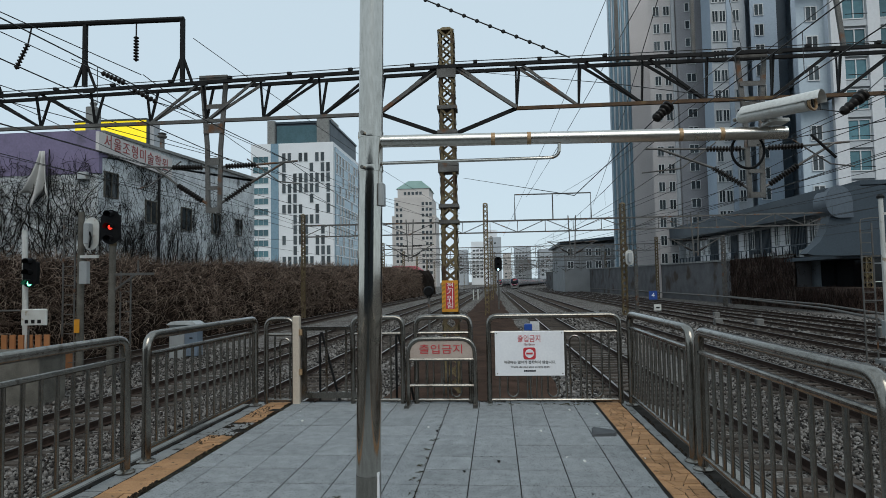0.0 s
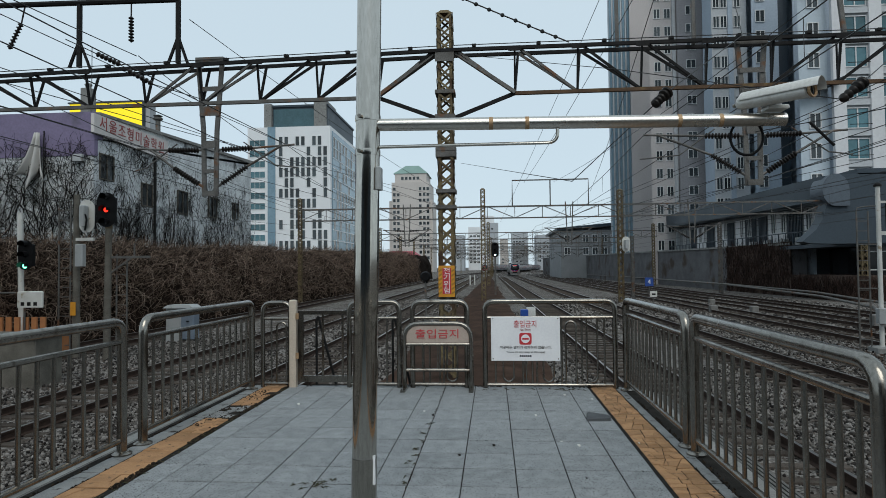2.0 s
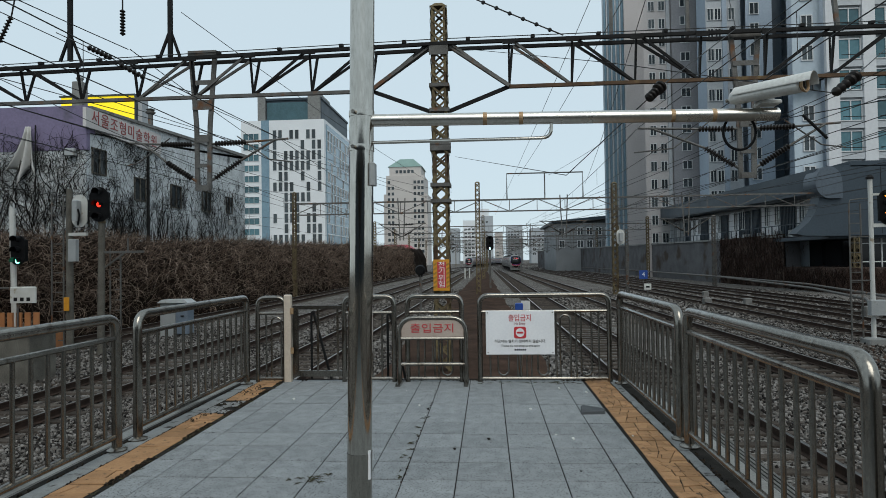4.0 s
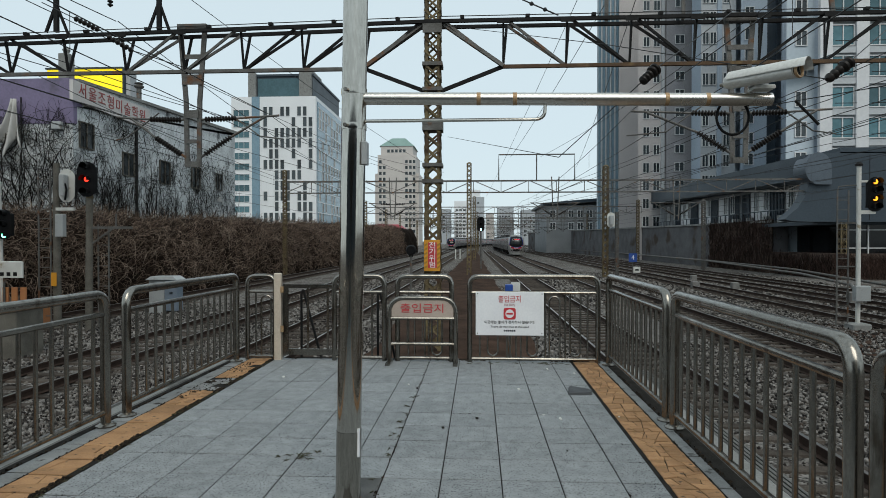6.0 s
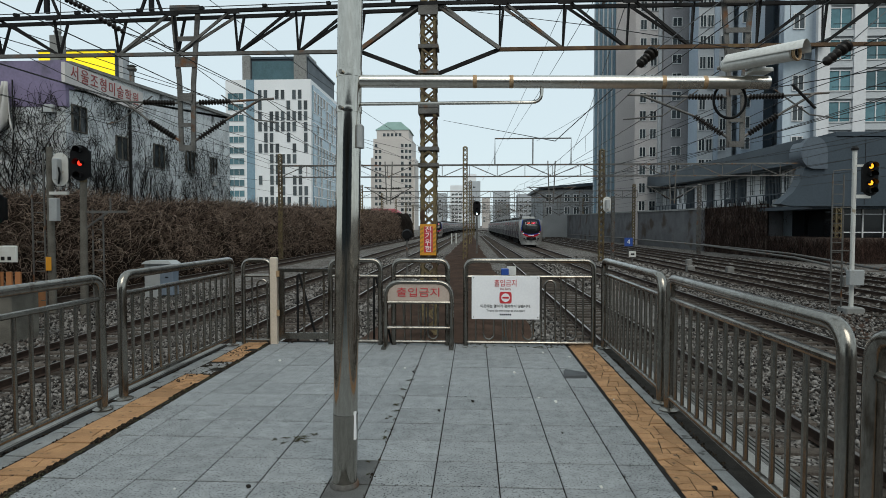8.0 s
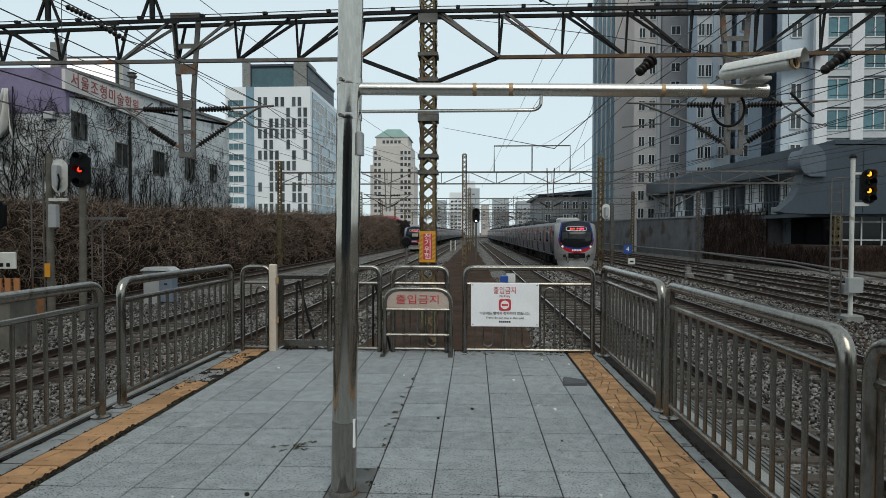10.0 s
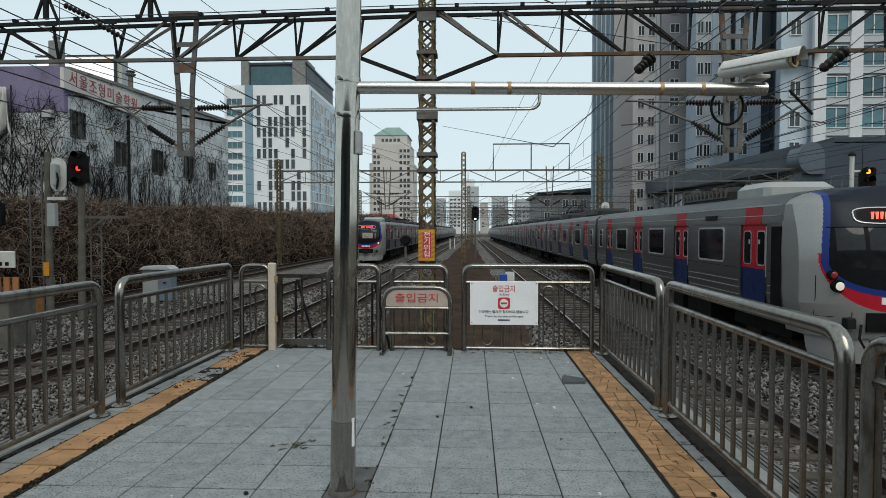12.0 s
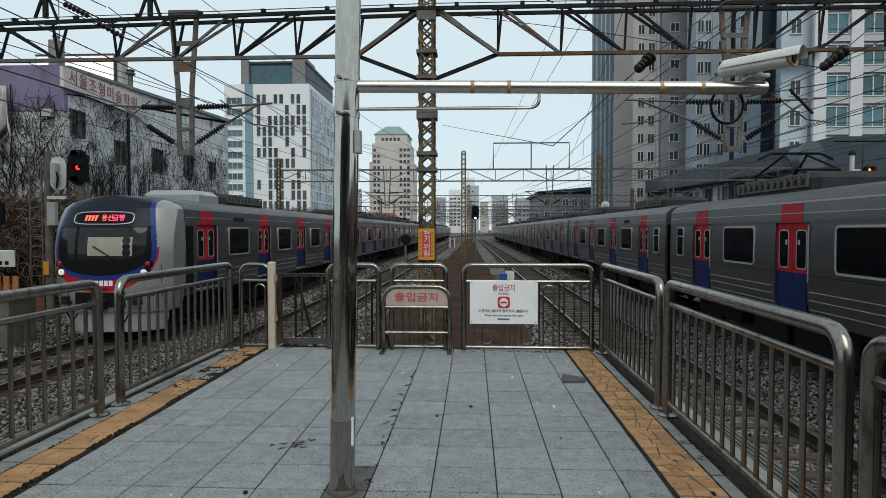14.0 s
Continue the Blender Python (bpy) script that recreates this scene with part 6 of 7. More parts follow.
# white office block
wb = thing("office_block", "tall white office block with scattered narrow windows and teal glass", "building")
part("wall", G().box(-82, 200, -1.3, -53.6, 246, 49.4), WHITEWALL, wb)
part("glass_side", G().box(-53.6, 202, 5, -53.3, 244, 48), BLUEWALL, wb, "pale blue glazed side")
part("glass_strip", G().box(-75.0, 199.7, -1.3, -72.4, 200, 49.4), BLUEWALL, wb)
part("roof_house", G().box(-74, 202, 49.4, -55, 240, 56.5), SLATE, wb, "dark glazed roof storey")
part("roof_glass", G().box(-73.6, 201.7, 49.6, -59.5, 202, 55.8), TEALGLASS, wb)
for x0, x1 in ((-59.3, -55.2), (-76.5, -74)):
    part("roof_pier", G().box(x0, 200.6, 49.4, x1, 214, 58.5 if x0 > -70 else 57.5), CONCRETE, wb)
part("canopy", G().box(-74.2, 201.5, 56.5, -54.6, 240, 57.2), SLATE, wb)
me = window_mesh(1.2, 3.0, GLASS, False, 0.2, 0.05)
windows(wb, me, (-70.5, 200), (1, 0), [1.9 * i for i in range(9)], [6 + 3.5 * j for j in range(12)], 0.3, 8)
me = window_mesh(5.2, 2.0, TEALGLASS, True, 0.15, 0.1, 2)
windows(wb, me, (-78.6, 200), (1, 0), [0], [5 + 3.55 * j for j in range(12)], 0, 1)
me = window_mesh(1.3, 2.8, GLASS, False, 0.2, 0.05)
windows(wb, me, (-53.3, 204), (0, 1), [4.2 * i for i in range(10)], [6 + 3.5 * j for j in range(12)], 0.4, 3, 90)
for j in range(13):
    part("transom", G().box(-53.28, 202, 4 + 3.5 * j, -53.2, 244, 4.25 + 3.5 * j), WHITEWALL, wb)

# beige tower with a green hipped roof
bt = thing("tower_block", "beige stone tower with a green hipped roof in the distance", "building")
part("wall", G().box(-66, 400, -1.3, -41, 430, 58), BEIGEWALL, bt)
part("shoulder", G().box(-68, 402, -1.3, -39, 428, 46), BEIGEWALL, bt)
part("crown", G().box(-64, 401.5, 58, -43, 428, 64), BEIGEWALL, bt)
part("roof", G().loft([[(-65, 401, 64), (-42, 401, 64), (-42, 429, 64), (-65, 429, 64)], [(-58, 410, 70.5), (-49, 410, 70.5), (-49, 420, 70.5), (-58, 420, 70.5)]]), GREENROOF, bt, "green hipped roof")
me = window_mesh(1.7, 2.0, GLASS, False, 0.2, 0.05)
windows(bt, me, (-64.2, 400), (1, 0), [0, 2.6, 17.2, 19.8, 22.2], [8 + 3.8 * j for j in range(13)], 0.1, 4)
windows(bt, me, (-59, 401.5), (1, 0), [0, 2.6, 5.2, 7.8, 10.4], [60.8], 0, 4)

# apartments to the right of the line


def tower_wall(parent, name, mat, x0, x1, y0, depth, z1, label=""):
    """A tower block whose flank stands square to the sight line down the tracks."""
    k = (y0 + depth) / y0
    foot = [(x0, y0), (x1, y0), (x1 * k, y0 + depth), (x0 * k + 0.15, y0 + depth)]
    return part(name, G().loft([[(x, y, RAILZ - 0.3) for x, y in foot], [(x, y, z1) for x, y in foot]]), mat, parent, label)


STOREY = 2.75
ap = thing("apartment_tower", "tall pale striped and taupe apartment tower", "building", "apartment towers")
tower_wall(ap, "wall", APTPALE, 24.7, 29.43, 130, 18, 77)
tower_wall(ap, "taupe_wall", APTTAUPE, 29.0, 37.2, 129, 18, 77, "plain taupe wall")
for i in range(5):
    x = 25.0 + i * 0.9
    part("glazing_strip", G().box(x, 129.7, 3 - (i % 2), x + 0.43, 130, 77), BLUEWALL, ap)
    part("edge_rib", G().box(x + 0.5, 129.55, 1, x + 0.62, 130, 77), APTWHITE, ap)
ap2 = thing("apartment_tower", "tall dark grey apartment tower with paired windows", "building", "apartment towers")
tower_wall(ap2, "dark_wall", APTDARK, 28.4, 36.5, 95, 14, 62)
tower_wall(ap2, "taupe_wall", APTTAUPE, 24.5, 29.3, 96, 14, 62, "taupe wall")
part("rear_wing", G().box(33.5, 99, RAILZ - 0.3, 62, 112, 61), APTDARK, ap2)
part("corner_rib", G().box(27.9, 95.6, -1, 28.4, 96, 62), APTGREY, ap2)
me = window_mesh(1.25, 1.2, GLASS, True, 0.12, 0.09)
windows(ap2, me, (30.4, 95), (1, 0), [0.0], [4.6 + STOREY * j for j in range(21)], 0, 2)
me2 = window_mesh(0.85, 1.4, GLASS, True, 0.12, 0.08)
windows(ap2, me2, (25.7, 96), (1, 0), [0.0, 1.55], [4.6 + STOREY * j for j in range(21)], 0, 2)
ap3 = thing("apartment_tower", "tall blue-grey apartment tower with recessed window bays", "building", "apartment towers")
tower_wall(ap3, "wall", APTGREY, 30.0, 34.6, 85, 8, 62)
tower_wall(ap3, "blue_bay", APTBLUE, 34.6, 38.0, 83.5, 8, 62, "blue window bay")
tower_wall(ap3, "dark_recess", SLATE, 38.0, 39.6, 84.4, 8, 62, "dark recess")
tower_wall(ap3, "blue_wall", APTBLUE, 39.6, 47.0, 83.0, 8, 62, "blue wall")
part("rear_wall", G().box(31.5, 88.5, RAILZ - 0.3, 60, 93, 61.5), APTBLUE, ap3)
part("blue_strip", G().box(32.1, 84.8, -1, 32.7, 85, 62), APTBLUE, ap3)
me = window_mesh(0.72, 1.5, GLASS, True, 0.12, 0.08)
windows(ap3, me, (30.6, 85), (1, 0), [0, 0.98, 2.75], [4.2 + STOREY * j for j in range(21)], 0.05, 5)
me = window_mesh(1.05, 1.45, GLASS, True, 0.12, 0.08)
windows(ap3, me, (35.7, 83.5), (1, 0), [0], [4.2 + STOREY * j for j in range(21)], 0, 5)
windows(ap3, me, (41.0, 83.0), (1, 0), [0], [4.2 + STOREY * j for j in range(21)], 0, 5)
ap4 = thing("apartment_tower", "pale grey and white apartment tower with wide balcony windows", "building", "apartment towers")
tower_wall(ap4, "wall", APTGREY, 30.9, 52, 58, 12, 44)
tower_wall(ap4, "blue_corner", APTPALE, 28.4, 30.9, 58.6, 12, 44, "pale blue corner wall")
for x0, x1 in ((30.9, 32.0), (34.1, 35.2), (37.4, 38.6), (41.0, 42.2), (44.6, 45.8)):
    part("white_pier", G().box(x0, 57.6, -1.3, x1, 58, 44), APTWHITE, ap4)
bm = G().box(0, 57.75, -0.55, 2.1, 58, 0).mesh("spandrel", APTGREY)
for x0 in (32.0, 35.2, 38.6, 42.2):
    for j in range(14):
        part("spandrel", bm, None, ap4).location = (x0, -0.05, 5.2 + 2.8 * j)
me = window_mesh(1.85, 1.75, TEALGLASS, True, 0.12, 0.09)
windows(ap4, me, (33.05, 57.98), (1, 0), [0, 3.2, 6.7, 10.3], [6.3 + 2.8 * j for j in range(14)], 0, 6)
me = window_mesh(0.9, 1.3, GLASS, True, 0.12, 0.08)
windows(ap4, me, (29.7, 58.6), (1, 0), [0], [6.3 + 2.8 * j for j in range(14)], 0, 6)
for z in (17.0, 28):
    g = G().hexa(((27.9, 57.2, z - 0.3), (31.4, 56.6, z + 0.9), (31.4, 58.6, z + 0.9), (28.3, 58.6, z - 0.3), (27.9, 57.2, z), (31.4, 56.6, z + 1.25), (31.4, 58.6, z + 1.25), (28.3, 58.6, z)))
    part("slanted_ledge", g, SLATE, ap4, "dark slanted ledge")
rail = G().box(-0.95, -0.35, 0, 0.95, -0.3, 0.06).mesh("drying_rail", DARKSTEEL)
for j in range(14):
    for x in (33.05, 36.25, 39.75):
        part("drying_rail", rail, None, ap4).location = (x, 57.7, 5.6 + 2.8 * j)

# slate-clad podium hall in front of the towers
pd = thing("podium_hall", "low slate-clad hall with a curling canopy edge and glazed ground floor", "building")
part("wall", G().box(28.4, 50.8, 3.2, 60, 100, 7.0), PANELGREY, pd)
g = G()
g.hexa(((25.7, 50, 6.5), (28.4, 50, 6.5), (28.4, 100, 7.4), (26.6, 100, 7.4), (25.7, 50, 8.4), (28.4, 50, 8.6), (28.4, 100, 9.4), (26.6, 100, 9.2)))
part("fascia", g, SLATE, pd, "sloping slate fascia")
edge = [(26.2, 8.45), (25.95, 7.0), (25.8, 6.0), (25.5, 5.0), (25.0, 4.2), (24.3, 3.6), (24.0, 3.3), (24.6, 3.15), (26.5, 3.1), (60, 3.1), (60, 8.45)]
part("near_wall", G().loft([[(x, y, z) for x, z in edge] for y in (49.6, 50.9)]), SLATE, pd, "slate-clad corner curving in to the soffit")
for x in (30.4, 34.2, 38.0, 41.8):
    part("panel_joint", G().box(x - 0.02, 49.585, 3.22, x + 0.02, 49.6, 8.4), DARKSTEEL, pd)
g = G()
arc = [(math.cos(t), math.sin(t)) for t in (math.pi * (0.0 + 1.5 * i / 17) for i in range(18))]
g.loft([[(26.4 + 1.0 * a, y, 7.25 + 1.25 * b) for a, b in arc] + [(27.4, y, 6.0)] for y in (49.3, 51.2)])
part("curled_canopy", g, CANOPYBLUE, pd, "curled blue-grey metal canopy end")
part("roof", G().box(28.4, 50, 8.6, 60, 100, 8.95), SLATE, pd)
part("soffit", G().box(26.8, 50.2, 2.9, 60, 100, 3.2), SLATE, pd)
part("ground_floor", G().box(29.5, 51, 0.6, 60, 60, 2.9), CARGLASS, pd, "dark glazed ground floor")
for i in range(14):
    x = 29.5 + i * 1.6
    part("mullion", G().box(x, 50.9, 0.6, x + 0.09, 51, 2.9), PALEFRAME, pd)
for z in (1.0, 2.45):
    part("transom", G().box(29.5, 50.92, z, 55, 50.98, z + 0.08), PALEFRAME, pd)
g = G()
for i in range(34):
    y = 52 + i * 1.4
    part("baluster", G().box(27.0, y, 3.4, 27.08, y + 0.08, 4.4), SLATE, pd)
g.box(26.98, 51, 4.36, 27.1, 100, 4.44)
part("balcony_rail", g, SLATE, pd)
me = window_mesh(0.8, 1.9, GLASS, True, 0.1, 0.1)
windows(pd, me, (28.3, 53.0), (0, 1), [0, 2.1, 4.2, 9, 11.2, 17, 19, 24, 26.2, 31, 33, 40], [5.6], 0, 2, -90)
for y in (54, 57, 60, 63.5, 67):
    ac = part("air_unit", G().bevel_box(27.3, y, 3.3, 27.8, y + 0.9, 3.95, 0.04), GREYBOX, pd)
slat = G().box(0, 0, 0, 0.12, 0.12, 2.9).mesh("slat", SLATE)
for k, y in enumerate((58.6, 65.8, 68.4, 74.5, 81, 88)):
    for j in range(7 if k % 2 else 10):
        part("slat", slat, None, pd).location = (28.2, y + j * 0.28, 3.6)
for y0, y1 in ((51.5, 58.2), (61.6, 65.5), (70.6, 74), (76.6, 80.5), (84, 87.5)):
    part("pale_panel", G().box(28.3, y0, 3.3, 28.38, y1, 6.6), APTWHITE, pd, "pale rendered panel")
part("pipe", G().tube([(28.3, 70, 3.2), (28.3, 70, 8.8)], 0.07, 6), PALEFRAME, pd)

# retaining wall
rw = thing("wall_retaining", "dark retaining wall beside the tracks, stained and overgrown", "wall", kind="structure")
g = G()
g.hexa(((27.0, 58, -1.4), (28.4, 58, -1.4), (20.0, 230, -1.4), (18.6, 230, -1.4), (27.0, 58, 3.3), (28.4, 58, 3.3), (20.0, 230, 4.6), (18.6, 230, 4.6)))
part("face", g, BRICKWALL, rw)
part("coping", G().hexa(((26.85, 58, 3.3), (28.5, 58, 3.3), (20.1, 230, 4.6), (18.45, 230, 4.6), (26.85, 58, 3.5), (28.5, 58, 3.5), (20.1, 230, 4.8), (18.45, 230, 4.8))), CONCRETE, rw)
part("near_face", G().box(27.0, 48.5, -1.4, 62, 58, 0.6), RUSSETWALL, rw, "rough overgrown rock face")
part("rough_face", G().hexa(((26.9, 58, -1.4), (27.1, 58, -1.4), (26.3, 71, -1.4), (26.1, 71, -1.4), (26.9, 58, 3.6), (27.1, 58, 3.6), (26.3, 71, 3.5), (26.1, 71, 3.5))), RUSSETWALL, rw, "wall overgrown with russet climbers")
rr = random.Random(31)
spots = []
for i in range(1900):
    y = 58.0 + 13 * rr.random() + (2.5 * rr.random() ** 2 if i % 4 == 0 else 0)
    spots.append(((26.85 - 0.062 * (y - 58) - 0.06 * rr.random(), y, rr.uniform(-1.2, 3.7)), (0, rr.uniform(-0.5, 0.5), rr.choice((-1, -1, 1))), (0, 1, 0), (-1, 0, 0), 4, 0.2))
spots += [((rr.uniform(27, 36), 57.9, rr.uniform(0.6, 3.4)), (rr.uniform(-0.5, 0.5), 0, -1), (1, 0, 0), (0, -1, 0), 3, 0.2) for i in range(60)]
spots += [((rr.uniform(27, 33), 48.4, rr.uniform(-1.2, 0.15)), (rr.uniform(-0.5, 0.5), 0, rr.choice((-1, 1))), (1, 0, 0), (0, -1, 0), 4, 0.2) for i in range(900)]
spots += [((26.95, rr.uniform(48.5, 58), rr.uniform(-1.2, 0.15)), (0, rr.uniform(-0.5, 0.5), rr.choice((-1, 1))), (0, 1, 0), (-1, 0, 0), 4, 0.2) for i in range(900)]
climbers("wall_climbers", spots, REDVINES, "dry russet climbers on the retaining wall", 0.022, 6)
g = G()
for i in range(420):
    x, z, s = rr.uniform(32.5, 60), rr.uniform(-1.3, 0.55), rr.uniform(0.18, 0.42)
    g.disc_stack((x, 48.5, z), (x + rr.uniform(-0.1, 0.1), 48.5 - s * 0.5, z + rr.uniform(-0.05, 0.05)), (s, s * 0.85, s * 0.35), 6)
part("rock_facing", g, ROCK, rw, "rough brown rock facing", smooth=0)

# far city
fb = thing("station_building", "grey concrete building beside the line in the distance", "building", "distant buildings")
part("wall", G().box(16.5, 150, -1.3, 34, 180, 10.2), PANELGREY, fb)
part("roof", G().hexa(((15.5, 149, 10.2), (35, 149, 11.6), (35, 181, 11.6), (15.5, 181, 10.2), (15.5, 149, 10.8), (35, 149, 12.4), (35, 181, 12.4), (15.5, 181, 10.8))), SLATE, fb)
me = window_mesh(1.2, 1.6, GLASS, True, 0.2, 0.12)
windows(fb, me, (18, 150), (1, 0), [2.2 * i for i in range(7)], [5.2, 8.2], 0.1, 2)
me = window_mesh(2.2, 1.6, GLASS, True, 0.2, 0.12)
for i, (x0, x1, y0, z1, mat) in enumerate(((-22, -8, 560, 38, WHITEWALL), (-6, 6, 620, 46, FARGREY), (8, 16, 640, 30, BEIGEWALL), (-36, -25, 540, 30, FARGREY), (18, 30, 520, 20, PANELGREY), (34, 52, 480, 26, FARGREY), (-100, -84, 600, 34, FARGREY), (-132, -112, 500, 40, BEIGEWALL), (56, 90, 420, 22, FARGREY), (-12, 2, 700, 60, WHITEWALL), (22, 40, 700, 40, FARGREY), (-290, -240, 380, 95, FARGREY))):
    b = block("apartment_block", mat, x0, x1, y0, y0 + 25, z1, "distant pale apartment block on the horizon", group="distant buildings")
    windows(b, me, (x0, y0), (1, 0), [2.4 + 3.4 * k for k in range(int((x1 - x0 - 2) / 3.4))], [6 + 3.4 * k for k in range(min(14, int((z1 - 8) / 3.4)))], 0.1, i)
rs = thing("red_shed", "low building with a red roof beyond the hedge", "building", "distant buildings")
part("wall", G().box(-33, 180, -1.3, -22, 192, 4.6), WHITEWALL, rs)
part("roof", G().loft([[(-33.6, 179, 4.6), (-21.6, 179, 4.6), (-21.6, 193, 4.6), (-33.6, 193, 4.6)], [(-31, 183, 6.6), (-24, 183, 6.6), (-24, 189, 6.6), (-31, 189, 6.6)]]), REDSHED, rs)
lb = thing("low_hall", "low dark hall behind the hedge", "building", "distant buildings")
part("wall", G().box(-52, 130, -1.3, -26, 150, 4.8), PANELGREY, lb)
part("roof", G().box(-52.5, 129.5, 4.8, -25.5, 150.5, 5.4), SLATE, lb)

# ---- signals and trackside things ----


def ladder(parent, x, y, z0, z1, mat=GALV, w=0.36):
    for s in (-1, 1):
        part("ladder_rail", G().bar((x + s * w / 2, y, z0), (x + s * w / 2, y, z1), 0.04), mat, parent)
    me = G().bar((x - w / 2, y, 0), (x + w / 2, y, 0), 0.03).mesh("rung", mat)
    n = int((z1 - z0) / 0.32)
    for i in range(1, n):
        part("rung", me, None, parent).location = (0, 0, z0 + (z1 - z0) * i / n)


def signal_head(parent, x, y, z, w, h, lamps, back=BLACK):
    """An oval backboard with hooded lamps, seen from -y."""
    pts = []
    for i in range(28):
        t = 2 * math.pi * i / 28
        pts.append((w / 2 * math.cos(t), (h - w) / 2 * (1 if math.sin(t) >= 0 else -1) + w / 2 * math.sin(t)))
    head = part("signal_head", G().loft([[(x + a, y, z + b) for a, b in pts], [(x + a, y + 0.03, z + b) for a, b in pts]]), back, parent, "oval signal board")
    part("lamp_case", G().bevel_box(x - w * 0.3, y + 0.03, z - h * 0.38, x + w * 0.3, y + 0.3, z + h * 0.38, 0.03), BLACK, head)
    n = len(lamps)
    for i, m in enumerate(lamps):
        zz = z + h * 0.36 - i * h * 0.72 / max(1, n - 1)
        g = G()
        hood = [[(x + 0.13 * math.cos(t), yy, zz + 0.13 * math.sin(t)) for t in (math.pi * (k / 10 * 1.2 - 0.1) for k in range(11))] for yy in (y, y - 0.22)]
        g.loft(hood, False)
        part("lamp_hood", g, BLACK, head)
        part("lamp", G().disc_stack((x, y - 0.03, zz), (x, y - 0.005, zz), (0.06, 0.085), 16), m or CARGLASS, head)
    return head


s1 = thing("railway_signal", "white-posted railway signal with two amber lamps lit", "signal")
SX, SY = 12.65, 21.2
part("post", G().tube([(SX, SY, RAILZ - 0.2), (SX, SY, 4.1)], 0.07, 14), WHITEPAINT, s1)
part("post_cap", G().disc_stack((SX, SY, 4.1), (SX, SY, 4.22), (0.12, 0.12, 0.07), 12), DARKSTEEL, s1)
signal_head(s1, SX + 0.47, SY - 0.1, 3.15, 0.5, 1.15, (LAMPAMBER, None, LAMPAMBER, None))
part("head_bracket", G().box(SX, SY - 0.08, 2.50, SX + 0.5, SY + 0.05, 2.62), WHITEPAINT, s1)
part("head_bracket", G().box(SX, SY - 0.05, 3.55, SX + 0.4, SY + 0.05, 3.62), WHITEPAINT, s1)
part("relay_box", G().bevel_box(SX - 0.24, SY - 0.3, -0.38, SX + 0.24, SY - 0.08, 0.12, 0.02), GREYBOX, s1, "pale grey relay box")
part("foot", G().bevel_box(SX - 0.3, SY - 0.3, RAILZ - 0.3, SX + 0.3, SY + 0.3, RAILZ + 0.02, 0.04), CONCRETE, s1)
ladder(s1, SX - 0.45, SY + 0.1, RAILZ - 0.1, 3.3)
part("ladder_hook", G().tube([(SX - 0.63, SY + 0.1, 3.25), (SX - 0.6, SY + 0.1, 3.42), (SX - 0.3, SY + 0.1, 3.46), (SX, SY, 3.46)], 0.02, 6), GALV, s1)
for z in (2.2, 0.75):
    part("ladder_stay", G().bar((SX - 0.6, SY + 0.1, z), (SX, SY, z), 0.04), GALV, s1)

s2 = thing("railway_signal", "concrete-posted railway signal showing a red lamp", "signal")
SX, SY = -12.83, 19.5
part("post", G().tube([(SX, SY, RAILZ - 0.2), (SX + 0.05, SY, 3.2)], [0.125, 0.10], 14), OLDPOST, s2)
part("neck", G().tube([(SX + 0.05, SY, 3.0), (SX + 0.05, SY, 3.3)], 0.115, 12), MASTPAINT, s2)
signal_head(s2, SX + 0.05, SY - 0.15, 3.62, 0.68, 1.15, (None, LAMPRED, None))
ladder(s2, SX + 0.42, SY + 0.15, RAILZ - 0.1, 2.15)
part("platform_arm", G().box(SX, SY - 0.03, 2.0, SX + 1.5, SY + 0.03, 2.08), GALV, s2)
part("platform_stay", G().bar((SX + 0.1, SY, 1.5), (SX + 0.85, SY, 2.02), 0.05), GALV, s2)
part("platform_post", G().bar((SX + 0.95, SY, 2.0), (SX + 0.95, SY, 2.5), 0.04), GALV, s2)

s3 = thing("railway_signal", "concrete post with a white-backed signal seen from behind", "signal")
SX, SY = -14.12, 19.8
part("post", G().tube([(SX, SY, RAILZ - 0.2), (SX, SY, 4.2)], [0.125, 0.10], 14), OLDPOST, s3)
signal_head(s3, SX + 0.42, SY - 0.1, 3.45, 0.55, 1.1, (), WHITEPAINT)
part("rear_case", G().bevel_box(SX + 0.30, SY - 0.35, 3.1, SX + 0.5, SY - 0.1, 3.8, 0.03), GREYBOX, s3)
part("rear_cable", G().tube([(SX + 0.5, SY - 0.3, 3.5), (SX + 0.56, SY - 0.3, 3.3), (SX + 0.5, SY - 0.3, 2.95)], 0.03, 6), BLACK, s3)
part("arm", G().box(SX, SY - 0.1, 2.62, SX + 0.65, SY, 2.72), WHITEPAINT, s3)
part("relay_box", G().bevel_box(SX + 0.1, SY - 0.25, 1.75, SX + 0.38, SY - 0.05, 2.5, 0.02), GREYBOX, s3)
part("yellow_tag", G().box(SX - 0.08, SY - 0.19, 0.1, SX + 0.1, SY - 0.165, 0.55), YELLOW, s3)
ladder(s3, SX - 0.5, SY + 0.1, RAILZ - 0.1, 4.0, w=0.42)

s4 = thing("railway_signal", "white-posted railway signal showing a green lamp", "signal")
SX, SY = -15.9, 19.6
part("post", G().tube([(SX, SY, RAILZ - 0.2), (SX - 0.12, SY, 3.6)], 0.09, 12), WHITEPAINT, s4)
signal_head(s4, SX + 0.2, SY - 0.15, 2.15, 0.52, 1.0, (None, None, LAMPGREEN))
bp = thing("barrier_stand", "small orange slatted platform with a white rail beside the tracks", "barrier")
for i in range(7):
    part("slat", G().box(-16.6 + i * 0.3, 19.0, -0.5, -16.42 + i * 0.3, 19.06, 0.1), ORANGEMESH, bp)
part("deck", G().box(-16.8, 18.9, RAILZ - 0.2, -14.6, 20.2, -0.5), ORANGEMESH, bp)
